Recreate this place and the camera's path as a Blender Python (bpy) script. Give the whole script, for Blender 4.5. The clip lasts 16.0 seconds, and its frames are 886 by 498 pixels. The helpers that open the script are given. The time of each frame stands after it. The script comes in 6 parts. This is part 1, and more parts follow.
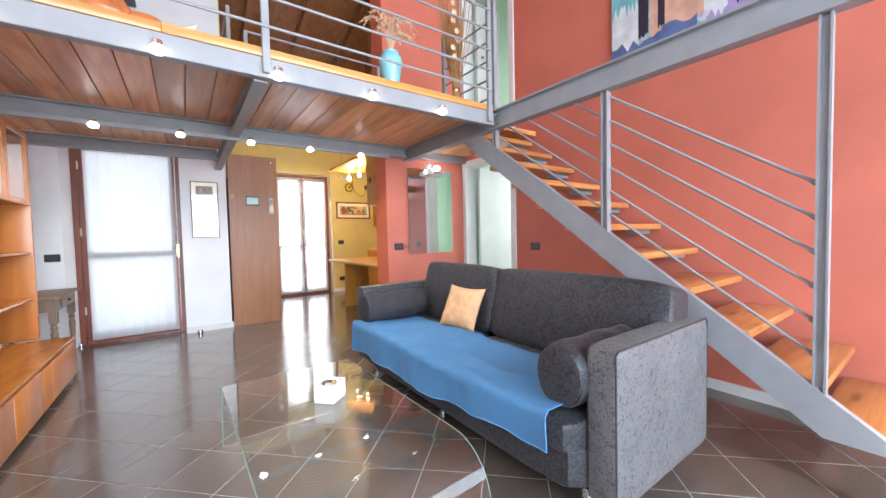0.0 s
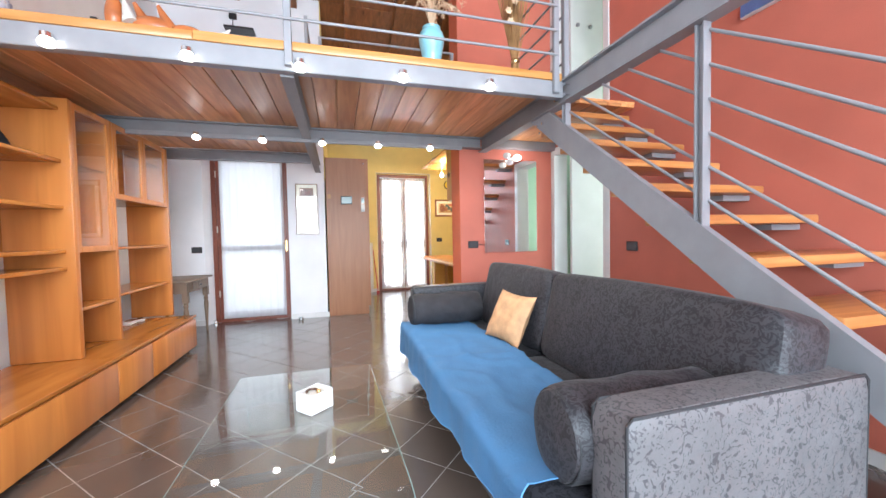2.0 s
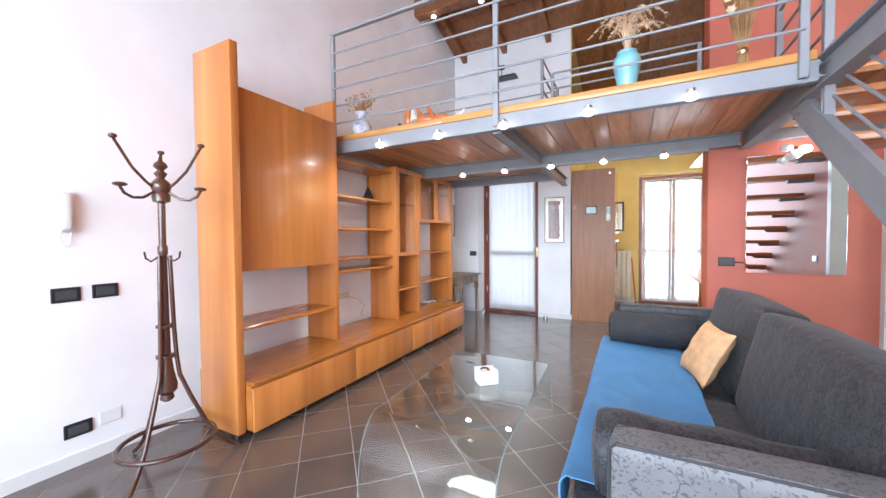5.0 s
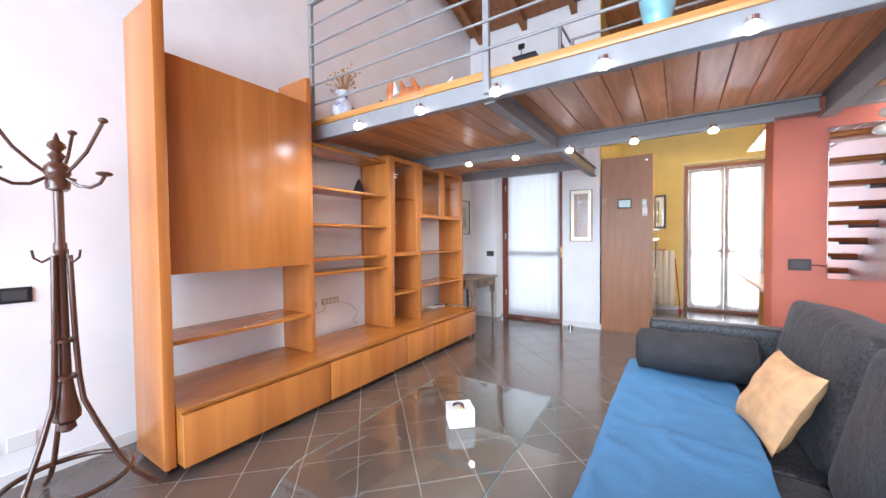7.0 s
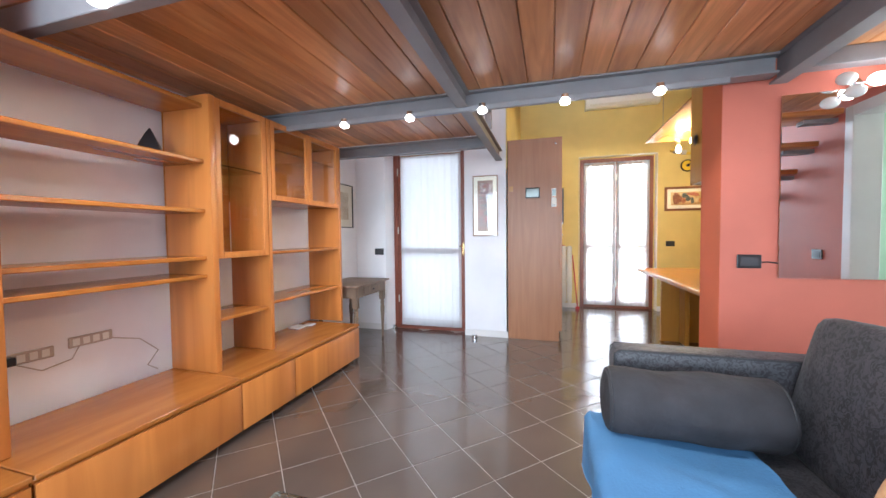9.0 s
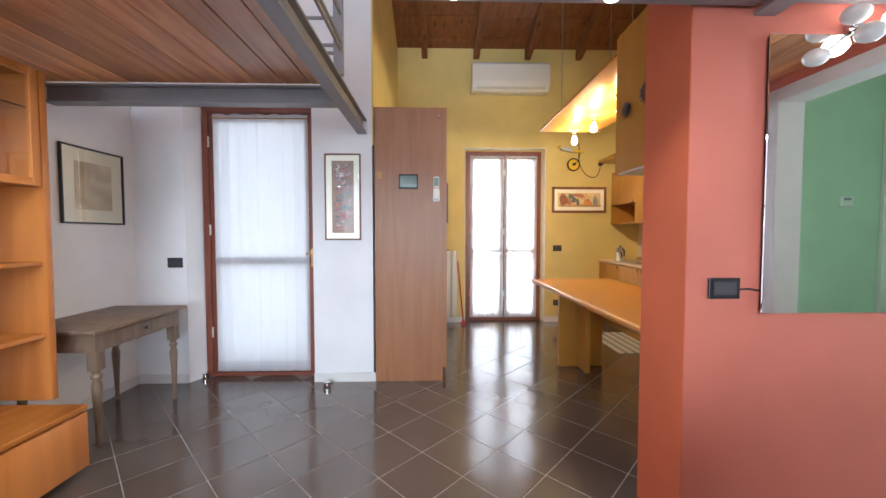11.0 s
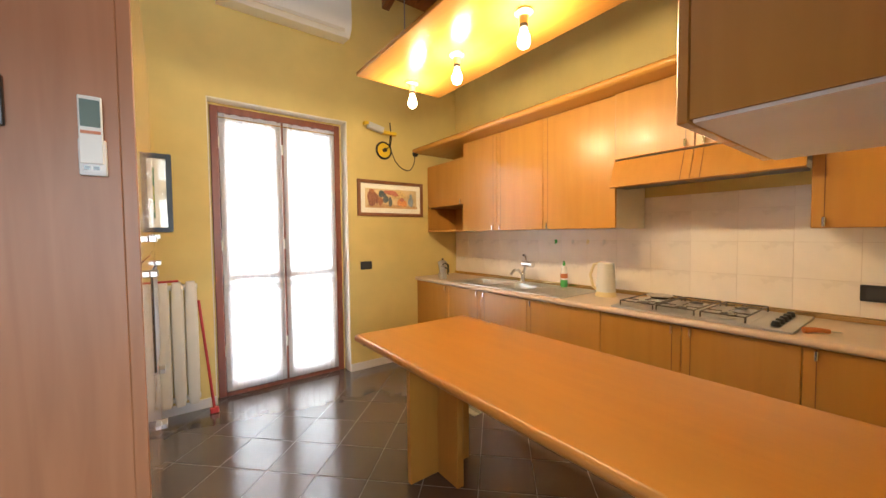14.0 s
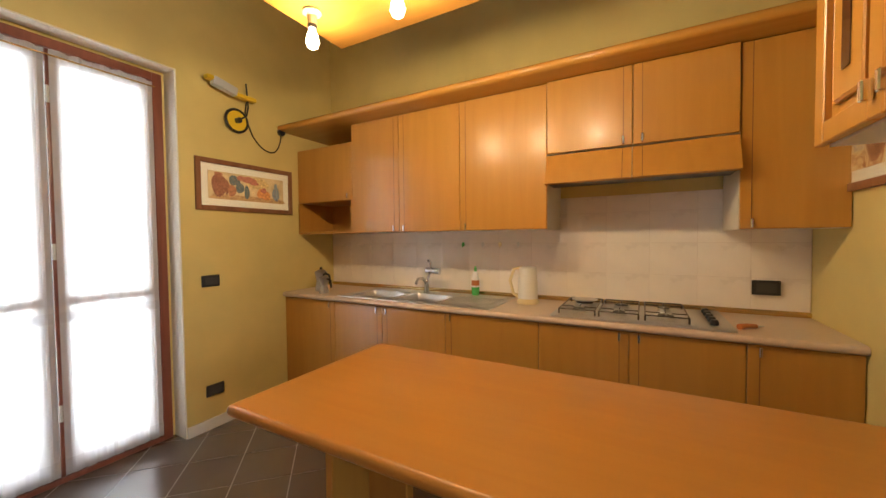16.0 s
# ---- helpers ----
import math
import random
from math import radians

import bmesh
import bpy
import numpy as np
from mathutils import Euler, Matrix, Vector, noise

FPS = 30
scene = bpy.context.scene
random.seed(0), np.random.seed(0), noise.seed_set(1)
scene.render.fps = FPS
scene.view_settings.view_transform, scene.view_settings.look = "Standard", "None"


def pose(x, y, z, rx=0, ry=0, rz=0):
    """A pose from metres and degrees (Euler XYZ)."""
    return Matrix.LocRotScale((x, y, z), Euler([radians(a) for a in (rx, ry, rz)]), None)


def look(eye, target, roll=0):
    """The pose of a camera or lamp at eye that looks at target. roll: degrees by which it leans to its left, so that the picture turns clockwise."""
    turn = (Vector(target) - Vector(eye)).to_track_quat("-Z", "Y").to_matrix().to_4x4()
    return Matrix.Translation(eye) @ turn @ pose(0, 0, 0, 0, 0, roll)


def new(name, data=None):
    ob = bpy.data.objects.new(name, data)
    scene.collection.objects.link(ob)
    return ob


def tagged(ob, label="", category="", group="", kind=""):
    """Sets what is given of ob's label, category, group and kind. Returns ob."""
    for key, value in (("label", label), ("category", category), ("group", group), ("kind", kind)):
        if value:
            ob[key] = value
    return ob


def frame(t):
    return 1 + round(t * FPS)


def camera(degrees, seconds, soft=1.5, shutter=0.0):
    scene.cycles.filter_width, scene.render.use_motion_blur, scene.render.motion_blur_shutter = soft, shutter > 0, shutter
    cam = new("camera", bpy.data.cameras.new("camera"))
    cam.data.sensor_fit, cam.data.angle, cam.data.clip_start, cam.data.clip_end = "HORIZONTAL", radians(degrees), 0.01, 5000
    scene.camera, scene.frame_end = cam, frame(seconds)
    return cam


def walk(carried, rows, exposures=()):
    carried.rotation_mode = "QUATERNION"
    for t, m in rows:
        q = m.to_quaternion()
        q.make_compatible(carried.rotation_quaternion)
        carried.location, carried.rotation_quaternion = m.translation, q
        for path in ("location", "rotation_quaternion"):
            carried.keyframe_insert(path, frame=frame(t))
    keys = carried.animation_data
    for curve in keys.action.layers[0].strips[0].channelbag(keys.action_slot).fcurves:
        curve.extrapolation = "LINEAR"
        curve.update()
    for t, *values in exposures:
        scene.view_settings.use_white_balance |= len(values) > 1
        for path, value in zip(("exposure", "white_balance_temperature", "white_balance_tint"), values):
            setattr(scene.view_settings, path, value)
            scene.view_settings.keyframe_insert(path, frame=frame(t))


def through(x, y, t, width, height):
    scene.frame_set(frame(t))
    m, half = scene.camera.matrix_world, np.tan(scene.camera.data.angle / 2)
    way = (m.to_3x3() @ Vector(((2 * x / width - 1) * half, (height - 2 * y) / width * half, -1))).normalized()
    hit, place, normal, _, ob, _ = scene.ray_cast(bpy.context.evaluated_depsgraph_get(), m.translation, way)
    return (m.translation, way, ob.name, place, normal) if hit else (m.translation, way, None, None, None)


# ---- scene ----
cam = camera(101.3, 16.0)
PATH = [
    (0, (0.667, 0.694, 1.182), (1.826, 2.322, 1.101), -1.3),
    (0.5, (0.883, 0.769, 1.166), (1.898, 2.49, 1.079), -1.4),
    (1, (1.092, 0.824, 1.142), (1.952, 2.628, 1.061), -1.1),
    (1.5, (1.206, 0.82, 1.13), (1.914, 2.689, 1.051), -1.3),
    (2, (1.333, 0.746, 1.155), (1.882, 2.668, 1.08), -1.1),
    (2.5, (1.456, 0.68, 1.171), (1.808, 2.647, 1.101), -1.1),
    (3, (1.572, 0.555, 1.185), (1.681, 2.551, 1.118), -1),
    (3.5, (1.67, 0.416, 1.223), (1.528, 2.41, 1.161), -1),
    (4, (1.772, 0.362, 1.25), (1.337, 2.313, 1.191), -0.8),
    (4.5, (1.913, 0.344, 1.273), (1.195, 2.209, 1.212), -0.7),
    (4.7, (1.96, 0.338, 1.281), (1.132, 2.157, 1.223), -0.4),
    (7, (2.056, 0.989, 1.253), (0.966, 2.665, 1.201), -0.6),
    (7.5, (1.916, 1.263, 1.212), (0.948, 3.012, 1.151), -0.4),
    (8, (1.805, 1.485, 1.219), (0.966, 3.299, 1.159), -0.6),
    (8.5, (1.712, 1.741, 1.216), (1.003, 3.61, 1.15), -0.7),
    (9, (1.642, 1.989, 1.216), (1.078, 3.907, 1.144), -0.6),
    (11.5, (1.672, 3.56, 1.262), (1.884, 5.547, 1.183), -0.5),
    (12, (1.676, 3.893, 1.274), (2.068, 5.853, 1.205), -1.1),
    (12.5, (1.695, 4.189, 1.302), (2.312, 6.09, 1.224), -0.6),
    (13, (1.726, 4.467, 1.33), (2.549, 6.288, 1.248), -0.6),
    (13.5, (1.77, 4.708, 1.355), (2.784, 6.431, 1.277), -0.6),
    (14, (1.845, 4.945, 1.365), (3.043, 6.546, 1.286), -0.6),
    (14.5, (1.913, 5.171, 1.362), (3.27, 6.638, 1.289), -0.6),
    (15, (1.956, 5.374, 1.35), (3.457, 6.694, 1.284), -0.5),
    (15.5, (1.999, 5.552, 1.344), (3.632, 6.705, 1.278), -0.5),
    (16, (1.971, 5.676, 1.35), (3.722, 6.641, 1.288), -0.6),
]
walk(cam, [(t, look(eye, target, roll)) for t, eye, target, roll in PATH], [(0, 0.84, 5850, 6), (3, 0.92, 5850, 6), (4.5, 0.74, 5700, 6), (8.5, 0.82, 5650, 6), (11.5, 0.56, 5750, 6), (12.5, 0.66, 5850, 6), (13.5, 0.68, 6050, 6), (16, 0.06, 6200, 6)])

# ---- light ----
LIVING_WINDOW, SIDE_FILL, DOOR_LIGHT, KITCHEN_LIGHT, BULB, SPOT = 345.0, 38.0, 5.0, 52.0, 16.5, 7.2
world = bpy.data.worlds.new("world")
scene.world = world
world.use_nodes = True
_sky = world.node_tree.nodes.new("ShaderNodeTexSky")
_sky.sky_type, _sky.sun_disc, _sky.sun_elevation, _sky.sun_rotation = "NISHITA", False, radians(38), radians(20)
world.node_tree.links.new(_sky.outputs[0], world.node_tree.nodes["Background"].inputs[0])
world.node_tree.nodes["Background"].inputs[1].default_value = 0.12


def area(name, m, w, h, power, colour=(1, 1, 1)):
    data = bpy.data.lights.new(name, "AREA")
    data.shape, data.size, data.size_y, data.energy, data.color = "RECTANGLE", w, h, power, colour
    ob = new(name, data)
    ob.matrix_world = m
    return ob


def downlight(name, x, y, z, power, colour, cone):
    data = bpy.data.lights.new(name, "SPOT")
    data.energy, data.color, data.shadow_soft_size = power, colour, 0.03
    data.spot_size, data.spot_blend = radians(cone), 1.0
    ob = new(name, data)
    ob.location = (x, y, z)
    return ob


def bulb(name, x, y, z, power, colour, radius=0.03):
    data = bpy.data.lights.new(name, "POINT")
    data.energy, data.color, data.shadow_soft_size = power, colour, radius
    ob = new(name, data)
    ob.location = (x, y, z)
    return ob


sun_data = bpy.data.lights.new("sun", "SUN")
sun_data.energy, sun_data.angle, sun_data.color = 2.0, radians(3), (1, 0.95, 0.88)
sun = new("sun", sun_data)
sun.rotation_euler = (radians(52), 0, radians(-20))
area("window_light_rear", look((1.5, -2.95, 2.2), (1.5, 3, 1.6)), 4.2, 3.2, LIVING_WINDOW, (0.88, 0.95, 1.0))
# added fill from an unseen gap in the east wall, brightens the shelf side
area("fill_light_east", look((3.95, -1.6, 1.65), (-0.8, 0.9, 1.2)), 2.1, 1.6, SIDE_FILL, (0.90, 0.95, 1.0))
area("door_light", look((0.17, 6.75, 1.2), (0.17, 0, 1.2)), 0.9, 2.2, DOOR_LIGHT, (0.92, 0.96, 1.0))
area("french_door_light", look((2.67, 8.85, 1.3), (2.67, 0, 1.2)), 1.1, 2.3, KITCHEN_LIGHT, (0.92, 0.96, 1.0))
# two added fill lamps, unseen in mid-room, brighten the side room
area("corridor_fill", look((5.9, 3.6, 1.6), (4.2, 4.1, 1.4)), 1.2, 1.6, 27, (1, 0.99, 0.94))
area("gallery_fill", look((5.9, 3.6, 3.6), (4.2, 4.1, 3.4)), 1.0, 1.2, 7, (0.95, 1, 0.95))

# ---- materials ----


def material(name, colour, rough=0.5, metal=0.0, coat=0.0):
    m = bpy.data.materials.new(name)
    m.use_nodes = True
    b = m.node_tree.nodes["Principled BSDF"]
    b.inputs["Base Color"].default_value = (*colour, 1)
    b.inputs["Roughness"].default_value, b.inputs["Metallic"].default_value = rough, metal
    b.inputs["Coat Weight"].default_value = coat
    return m


def nodes(m):
    t = m.node_tree
    return t, t.nodes["Principled BSDF"], t.nodes.new, t.links.new


def varied(name, colour, rough=0.6, scale=6.0, amount=0.12, bump=0.1, bump_scale=120.0, metal=0.0, coat=0.0, second=None, placed=False):
    """Colour and gloss that vary at two scales, and fine relief."""
    m = material(name, colour, rough, metal, coat)
    t, b, add, link = nodes(m)
    co = add("ShaderNodeTexCoord")
    n = add("ShaderNodeTexNoise")
    n.inputs["Scale"].default_value, n.inputs["Detail"].default_value = scale, 5
    where = add("ShaderNodeNewGeometry").outputs["Position"] if placed else co.outputs["Object"]
    link(where, n.inputs["Vector"])
    mix = add("ShaderNodeMix")
    mix.data_type = "RGBA"
    dark = second or tuple(c * (1 - 2 * amount) for c in colour)
    light = tuple(min(1, c * (1 + amount)) for c in colour)
    mix.inputs[6].default_value, mix.inputs[7].default_value = (*dark, 1), (*light, 1)
    ramp = add("ShaderNodeMapRange")
    ramp.inputs[1].default_value, ramp.inputs[2].default_value = 0.3, 0.7
    link(n.outputs[0], ramp.inputs[0])
    link(ramp.outputs[0], mix.inputs[0])
    link(mix.outputs[2], b.inputs["Base Color"])
    f = add("ShaderNodeTexNoise")
    f.inputs["Scale"].default_value, f.inputs["Detail"].default_value = bump_scale, 4
    link(co.outputs["Object"], f.inputs["Vector"])
    bm = add("ShaderNodeBump")
    bm.inputs["Strength"].default_value, bm.inputs["Distance"].default_value = bump, 0.01
    link(f.outputs[0], bm.inputs["Height"])
    link(bm.outputs[0], b.inputs["Normal"])
    r = add("ShaderNodeMapRange")
    r.inputs[3].default_value, r.inputs[4].default_value = max(0, rough - 0.08), rough + 0.1
    link(n.outputs[0], r.inputs[0])
    link(r.outputs[0], b.inputs["Roughness"])
    return m


def timber(name, light, dark, along="y", rough=0.35, stretch=14.0, knots=False, coat=0.0, bump=0.05, spread=0.15, lengthwise=1.0):
    """Wood with its grain along one axis; each object a little different."""
    m = material(name, light, rough, 0, coat)
    t, b, add, link = nodes(m)
    co, info = add("ShaderNodeTexCoord"), add("ShaderNodeObjectInfo")
    mp = add("ShaderNodeMapping")
    k = {"x": (lengthwise, stretch, stretch), "y": (stretch, lengthwise, stretch), "z": (stretch, stretch, lengthwise)}[along]
    mp.inputs["Scale"].default_value = k
    link(co.outputs["Object"], mp.inputs["Vector"])
    off = add("ShaderNodeVectorMath")
    off.operation = "ADD"
    sc = add("ShaderNodeVectorMath")
    sc.operation = "SCALE"
    sc.inputs[0].default_value = (31, 17, 23)
    link(info.outputs["Random"], sc.inputs["Scale"])
    link(mp.outputs[0], off.inputs[0])
    link(sc.outputs[0], off.inputs[1])
    n = add("ShaderNodeTexNoise")
    n.inputs["Scale"].default_value, n.inputs["Detail"].default_value, n.inputs["Distortion"].default_value = 1.6, 7, 0.6
    link(off.outputs[0], n.inputs["Vector"])
    ramp = add("ShaderNodeMapRange")
    ramp.inputs[1].default_value, ramp.inputs[2].default_value = 0.32, 0.68
    link(n.outputs[0], ramp.inputs[0])
    mix = add("ShaderNodeMix")
    mix.data_type = "RGBA"
    mix.inputs[6].default_value, mix.inputs[7].default_value = (*dark, 1), (*light, 1)
    link(ramp.outputs[0], mix.inputs[0])
    out = mix.outputs[2]
    if knots:
        v = add("ShaderNodeTexVoronoi")
        v.inputs["Scale"].default_value = 1.0
        mp2 = add("ShaderNodeMapping")
        k2 = {"x": (1.6, 7, 7), "y": (7, 1.6, 7), "z": (7, 7, 1.6)}[along]
        mp2.inputs["Scale"].default_value = k2
        link(co.outputs["Object"], mp2.inputs["Vector"])
        link(mp2.outputs[0], v.inputs["Vector"])
        kr = add("ShaderNodeMapRange")
        kr.inputs[1].default_value, kr.inputs[2].default_value, kr.inputs[3].default_value, kr.inputs[4].default_value = 0.05, 0.17, 0.85, 0.0
        link(v.outputs["Distance"], kr.inputs[0])
        mk = add("ShaderNodeMix")
        mk.data_type = "RGBA"
        link(kr.outputs[0], mk.inputs[0])
        link(out, mk.inputs[6])
        mk.inputs[7].default_value = (*(c * 0.35 for c in dark), 1)
        out = mk.outputs[2]
    hsv = add("ShaderNodeHueSaturation")
    vr = add("ShaderNodeMapRange")
    vr.inputs[3].default_value, vr.inputs[4].default_value = 1 - spread, 1 + spread
    link(info.outputs["Random"], vr.inputs[0])
    link(vr.outputs[0], hsv.inputs["Value"])
    link(out, hsv.inputs["Color"])
    link(hsv.outputs[0], b.inputs["Base Color"])
    bp = add("ShaderNodeBump")
    bp.inputs["Strength"].default_value, bp.inputs["Distance"].default_value = bump, 0.004
    link(n.outputs[0], bp.inputs["Height"])
    link(bp.outputs[0], b.inputs["Normal"])
    return m


def glowing(name, colour, strength):
    m = material(name, colour, 0.4)
    b = m.node_tree.nodes["Principled BSDF"]
    b.inputs["Emission Color"].default_value, b.inputs["Emission Strength"].default_value = (*colour, 1), strength
    return m


def clear(name, colour=(1, 1, 1), rough=0.0):
    m = material(name, colour, rough)
    b = m.node_tree.nodes["Principled BSDF"]
    b.inputs["Transmission Weight"].default_value, b.inputs["IOR"].default_value = 1.0, 1.45
    return m


def sheer(name, colour, through=0.35):
    """Thin curtain cloth that lets daylight through."""
    m = bpy.data.materials.new(name)
    m.use_nodes = True
    t = m.node_tree
    t.nodes.clear()
    add, link = t.nodes.new, t.links.new
    out, d, tl, tr = add("ShaderNodeOutputMaterial"), add("ShaderNodeBsdfDiffuse"), add("ShaderNodeBsdfTranslucent"), add("ShaderNodeBsdfTransparent")
    d.inputs[0].default_value = tl.inputs[0].default_value = (*colour, 1)
    m1, m2 = add("ShaderNodeMixShader"), add("ShaderNodeMixShader")
    co, w = add("ShaderNodeTexCoord"), add("ShaderNodeTexNoise")
    mp = add("ShaderNodeMapping")
    mp.inputs["Scale"].default_value = (60, 60, 3)
    w.inputs["Scale"].default_value = 1.0
    link(co.outputs["Object"], mp.inputs[0])
    link(mp.outputs[0], w.inputs["Vector"])
    r = add("ShaderNodeMapRange")
    r.inputs[3].default_value, r.inputs[4].default_value = max(0, through - 0.02), through + 0.02
    link(w.outputs[0], r.inputs[0])
    m1.inputs[0].default_value = 0.6
    link(d.outputs[0], m1.inputs[1])
    link(tl.outputs[0], m1.inputs[2])
    link(r.outputs[0], m2.inputs[0])
    link(m1.outputs[0], m2.inputs[1])
    link(tr.outputs[0], m2.inputs[2])
    link(m2.outputs[0], out.inputs[0])
    return m


WHITE = varied("white_plaster", (0.85, 0.845, 0.865), 0.75, 2.5, 0.03, 0.08, 180)
RED = varied("terracotta_wall_paint", (0.56, 0.155, 0.102), 0.6, 3.0, 0.05, 0.1, 160)
ORANGE = varied("orange_terracotta_facing", (0.58, 0.135, 0.06), 0.6, 3.0, 0.05, 0.1, 160)
YELLOW = varied("yellow_wall_paint", (0.70, 0.555, 0.205), 0.6, 2.5, 0.05, 0.1, 160)
GREEN = varied("green_wall_paint", (0.53, 0.68, 0.53), 0.65, 2.5, 0.03, 0.08, 160)
TILE = varied("dark_floor_tile", (0.106, 0.081, 0.068), 0.18, 1.3, 0.10, 0.008, 22, coat=0.6, placed=True)
TILE.node_tree.nodes["Principled BSDF"].inputs["Coat Roughness"].default_value = 0.12
GROUT = varied("tile_grout", (0.29, 0.265, 0.25), 0.7, 20, 0.1, 0.1, 200)
CHERRY_Z = timber("cherry_veneer_upright", (0.60, 0.230, 0.055), (0.42, 0.142, 0.030), "z", 0.28, 4.5, coat=0.15, spread=0.04, lengthwise=0.3)
CHERRY_Y = timber("cherry_veneer_long", (0.50, 0.188, 0.035), (0.33, 0.110, 0.019), "y", 0.26, 5, coat=0.2, spread=0.04)
BEECH_Z = timber("kitchen_veneer_upright", (0.49, 0.238, 0.043), (0.45, 0.211, 0.037), "z", 0.3, 12, coat=0.15, spread=0.03)
BEECH_Y = timber("kitchen_veneer_long", (0.49, 0.238, 0.043), (0.45, 0.211, 0.037), "y", 0.25, 12, coat=0.2, spread=0.03)
TABLEWOOD = timber("table_veneer_long", (0.46, 0.205, 0.037), (0.43, 0.186, 0.033), "y", 0.32, 12, coat=0.12, spread=0.02)
PANEL_WOOD = timber("tall_panel_veneer", (0.345, 0.148, 0.062), (0.285, 0.118, 0.047), "z", 0.42, 14, coat=0.0, spread=0.02)
PINE_X = timber("pine_long", (0.62, 0.33, 0.10), (0.47, 0.20, 0.05), "x", 0.35, 16, knots=True, coat=0.2)
PLANK = timber("varnished_plank", (0.80, 0.385, 0.155), (0.54, 0.22, 0.075), "y", 0.40, 12, knots=True, coat=0.25, spread=0.32)
PLANK.node_tree.nodes["Principled BSDF"].inputs["Coat Roughness"].default_value = 0.25
ROOFWOOD = timber("dark_roof_board", (0.26, 0.10, 0.035), (0.16, 0.06, 0.02), "y", 0.5, 14, knots=True, spread=0.2)
TREAD = timber("pine_tread", (0.60, 0.27, 0.085), (0.42, 0.15, 0.04), "x", 0.3, 18, knots=True, coat=0.3, spread=0.15)
REDWOOD = timber("red_brown_frame", (0.23, 0.070, 0.042), (0.17, 0.048, 0.030), "z", 0.35, 14, spread=0.05)
OLDWOOD = timber("worn_grey_brown_wood", (0.22, 0.15, 0.10), (0.14, 0.09, 0.06), "z", 0.5, 10, spread=0.1)
DARKWOOD = timber("dark_bentwood", (0.09, 0.035, 0.02), (0.05, 0.018, 0.01), "z", 0.25, 10, coat=0.4)
STEEL = varied("grey_painted_steel", (0.30, 0.30, 0.315), 0.52, 8, 0.05, 0.04, 120, metal=0.15)
CHROME = material("chrome", (0.75, 0.75, 0.76), 0.12, 1.0)
BRASS = material("brass", (0.7, 0.52, 0.25), 0.25, 1.0)
INOX = varied("brushed_steel", (0.60, 0.59, 0.58), 0.32, 6, 0.02, 0.006, 200, metal=1.0)
GROOVE = timber("groove_shade", (0.20, 0.085, 0.03), (0.16, 0.07, 0.025), "z", 0.5, 10)
BLACK = material("black_plastic", (0.02, 0.02, 0.022), 0.3)
ENAMEL = material("dark_brown_enamel", (0.055, 0.04, 0.032), 0.35)
WHITEPL = material("white_plastic", (0.75, 0.75, 0.74), 0.35)
SKIRT = varied("white_skirting", (0.72, 0.71, 0.70), 0.4, 4, 0.03, 0.02)
CREAM = varied("cream_enamel", (0.72, 0.70, 0.64), 0.35, 4, 0.03, 0.02)
SHEER = sheer("sheer_curtain", (0.86, 0.86, 0.88), 0.05)
SHEER_BAND = sheer("curtain_hem", (0.76, 0.75, 0.77), 0.02)
GLASS = clear("window_glass")
MIRROR = material("mirror_glass", (0.92, 0.93, 0.93), 0.0, 1.0)
GLOW_WARM = glowing("lit_warm_bulb", (1.0, 0.75, 0.42), 30)
GLOW_COOL = glowing("lit_halogen", (1.0, 0.9, 0.82), 7)
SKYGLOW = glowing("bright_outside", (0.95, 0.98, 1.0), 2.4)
DIMGLOW = glowing("dim_outside", (0.93, 0.95, 1.0), 0.66)

# ---- shapes ----


def box(bm, x0, x1, y0, y1, z0, z1, bevel=0.0, seg=1):
    res = bmesh.ops.create_cube(bm, size=1)
    vs = res["verts"]
    for v in vs:
        v.co = Vector((x0 + (v.co.x + 0.5) * (x1 - x0), y0 + (v.co.y + 0.5) * (y1 - y0), z0 + (v.co.z + 0.5) * (z1 - z0)))
    if bevel:
        es = list({e for v in vs for e in v.link_edges})
        bmesh.ops.bevel(bm, geom=es, offset=bevel, segments=seg, profile=0.5, affect="EDGES")
    return bm


def rod(bm, a, b, r, sides=12, r2=None, caps=True):
    a, b = Vector(a), Vector(b)
    d = b - a
    res = bmesh.ops.create_cone(bm, cap_ends=caps, segments=sides, radius1=r, radius2=r if r2 is None else r2, depth=d.length)
    m = Matrix.Translation((a + b) / 2) @ d.to_track_quat("Z", "Y").to_matrix().to_4x4()
    bmesh.ops.transform(bm, matrix=m, verts=res["verts"])
    return bm


def ball(bm, c, r, sx=1, sy=1, sz=1, seg=16):
    res = bmesh.ops.create_uvsphere(bm, u_segments=seg, v_segments=seg // 2 + 2, radius=r)
    bmesh.ops.transform(bm, matrix=Matrix.Translation(c) @ Matrix.Diagonal((sx, sy, sz, 1)), verts=res["verts"])
    return bm


def turned(bm, profile, centre, sides=24, cap=True):
    """A turned body: rings of (radius, height) about an upright axis."""
    x, y, z = centre
    rings = [[bm.verts.new((x + r * math.cos(2 * math.pi * i / sides), y + r * math.sin(2 * math.pi * i / sides), z + h)) for i in range(sides)] for r, h in profile]
    for p, q in zip(rings, rings[1:]):
        for i in range(sides):
            bm.faces.new((p[i], p[(i + 1) % sides], q[(i + 1) % sides], q[i]))
    if cap:
        bm.faces.new(rings[0][::-1])
        bm.faces.new(rings[-1])
    return bm


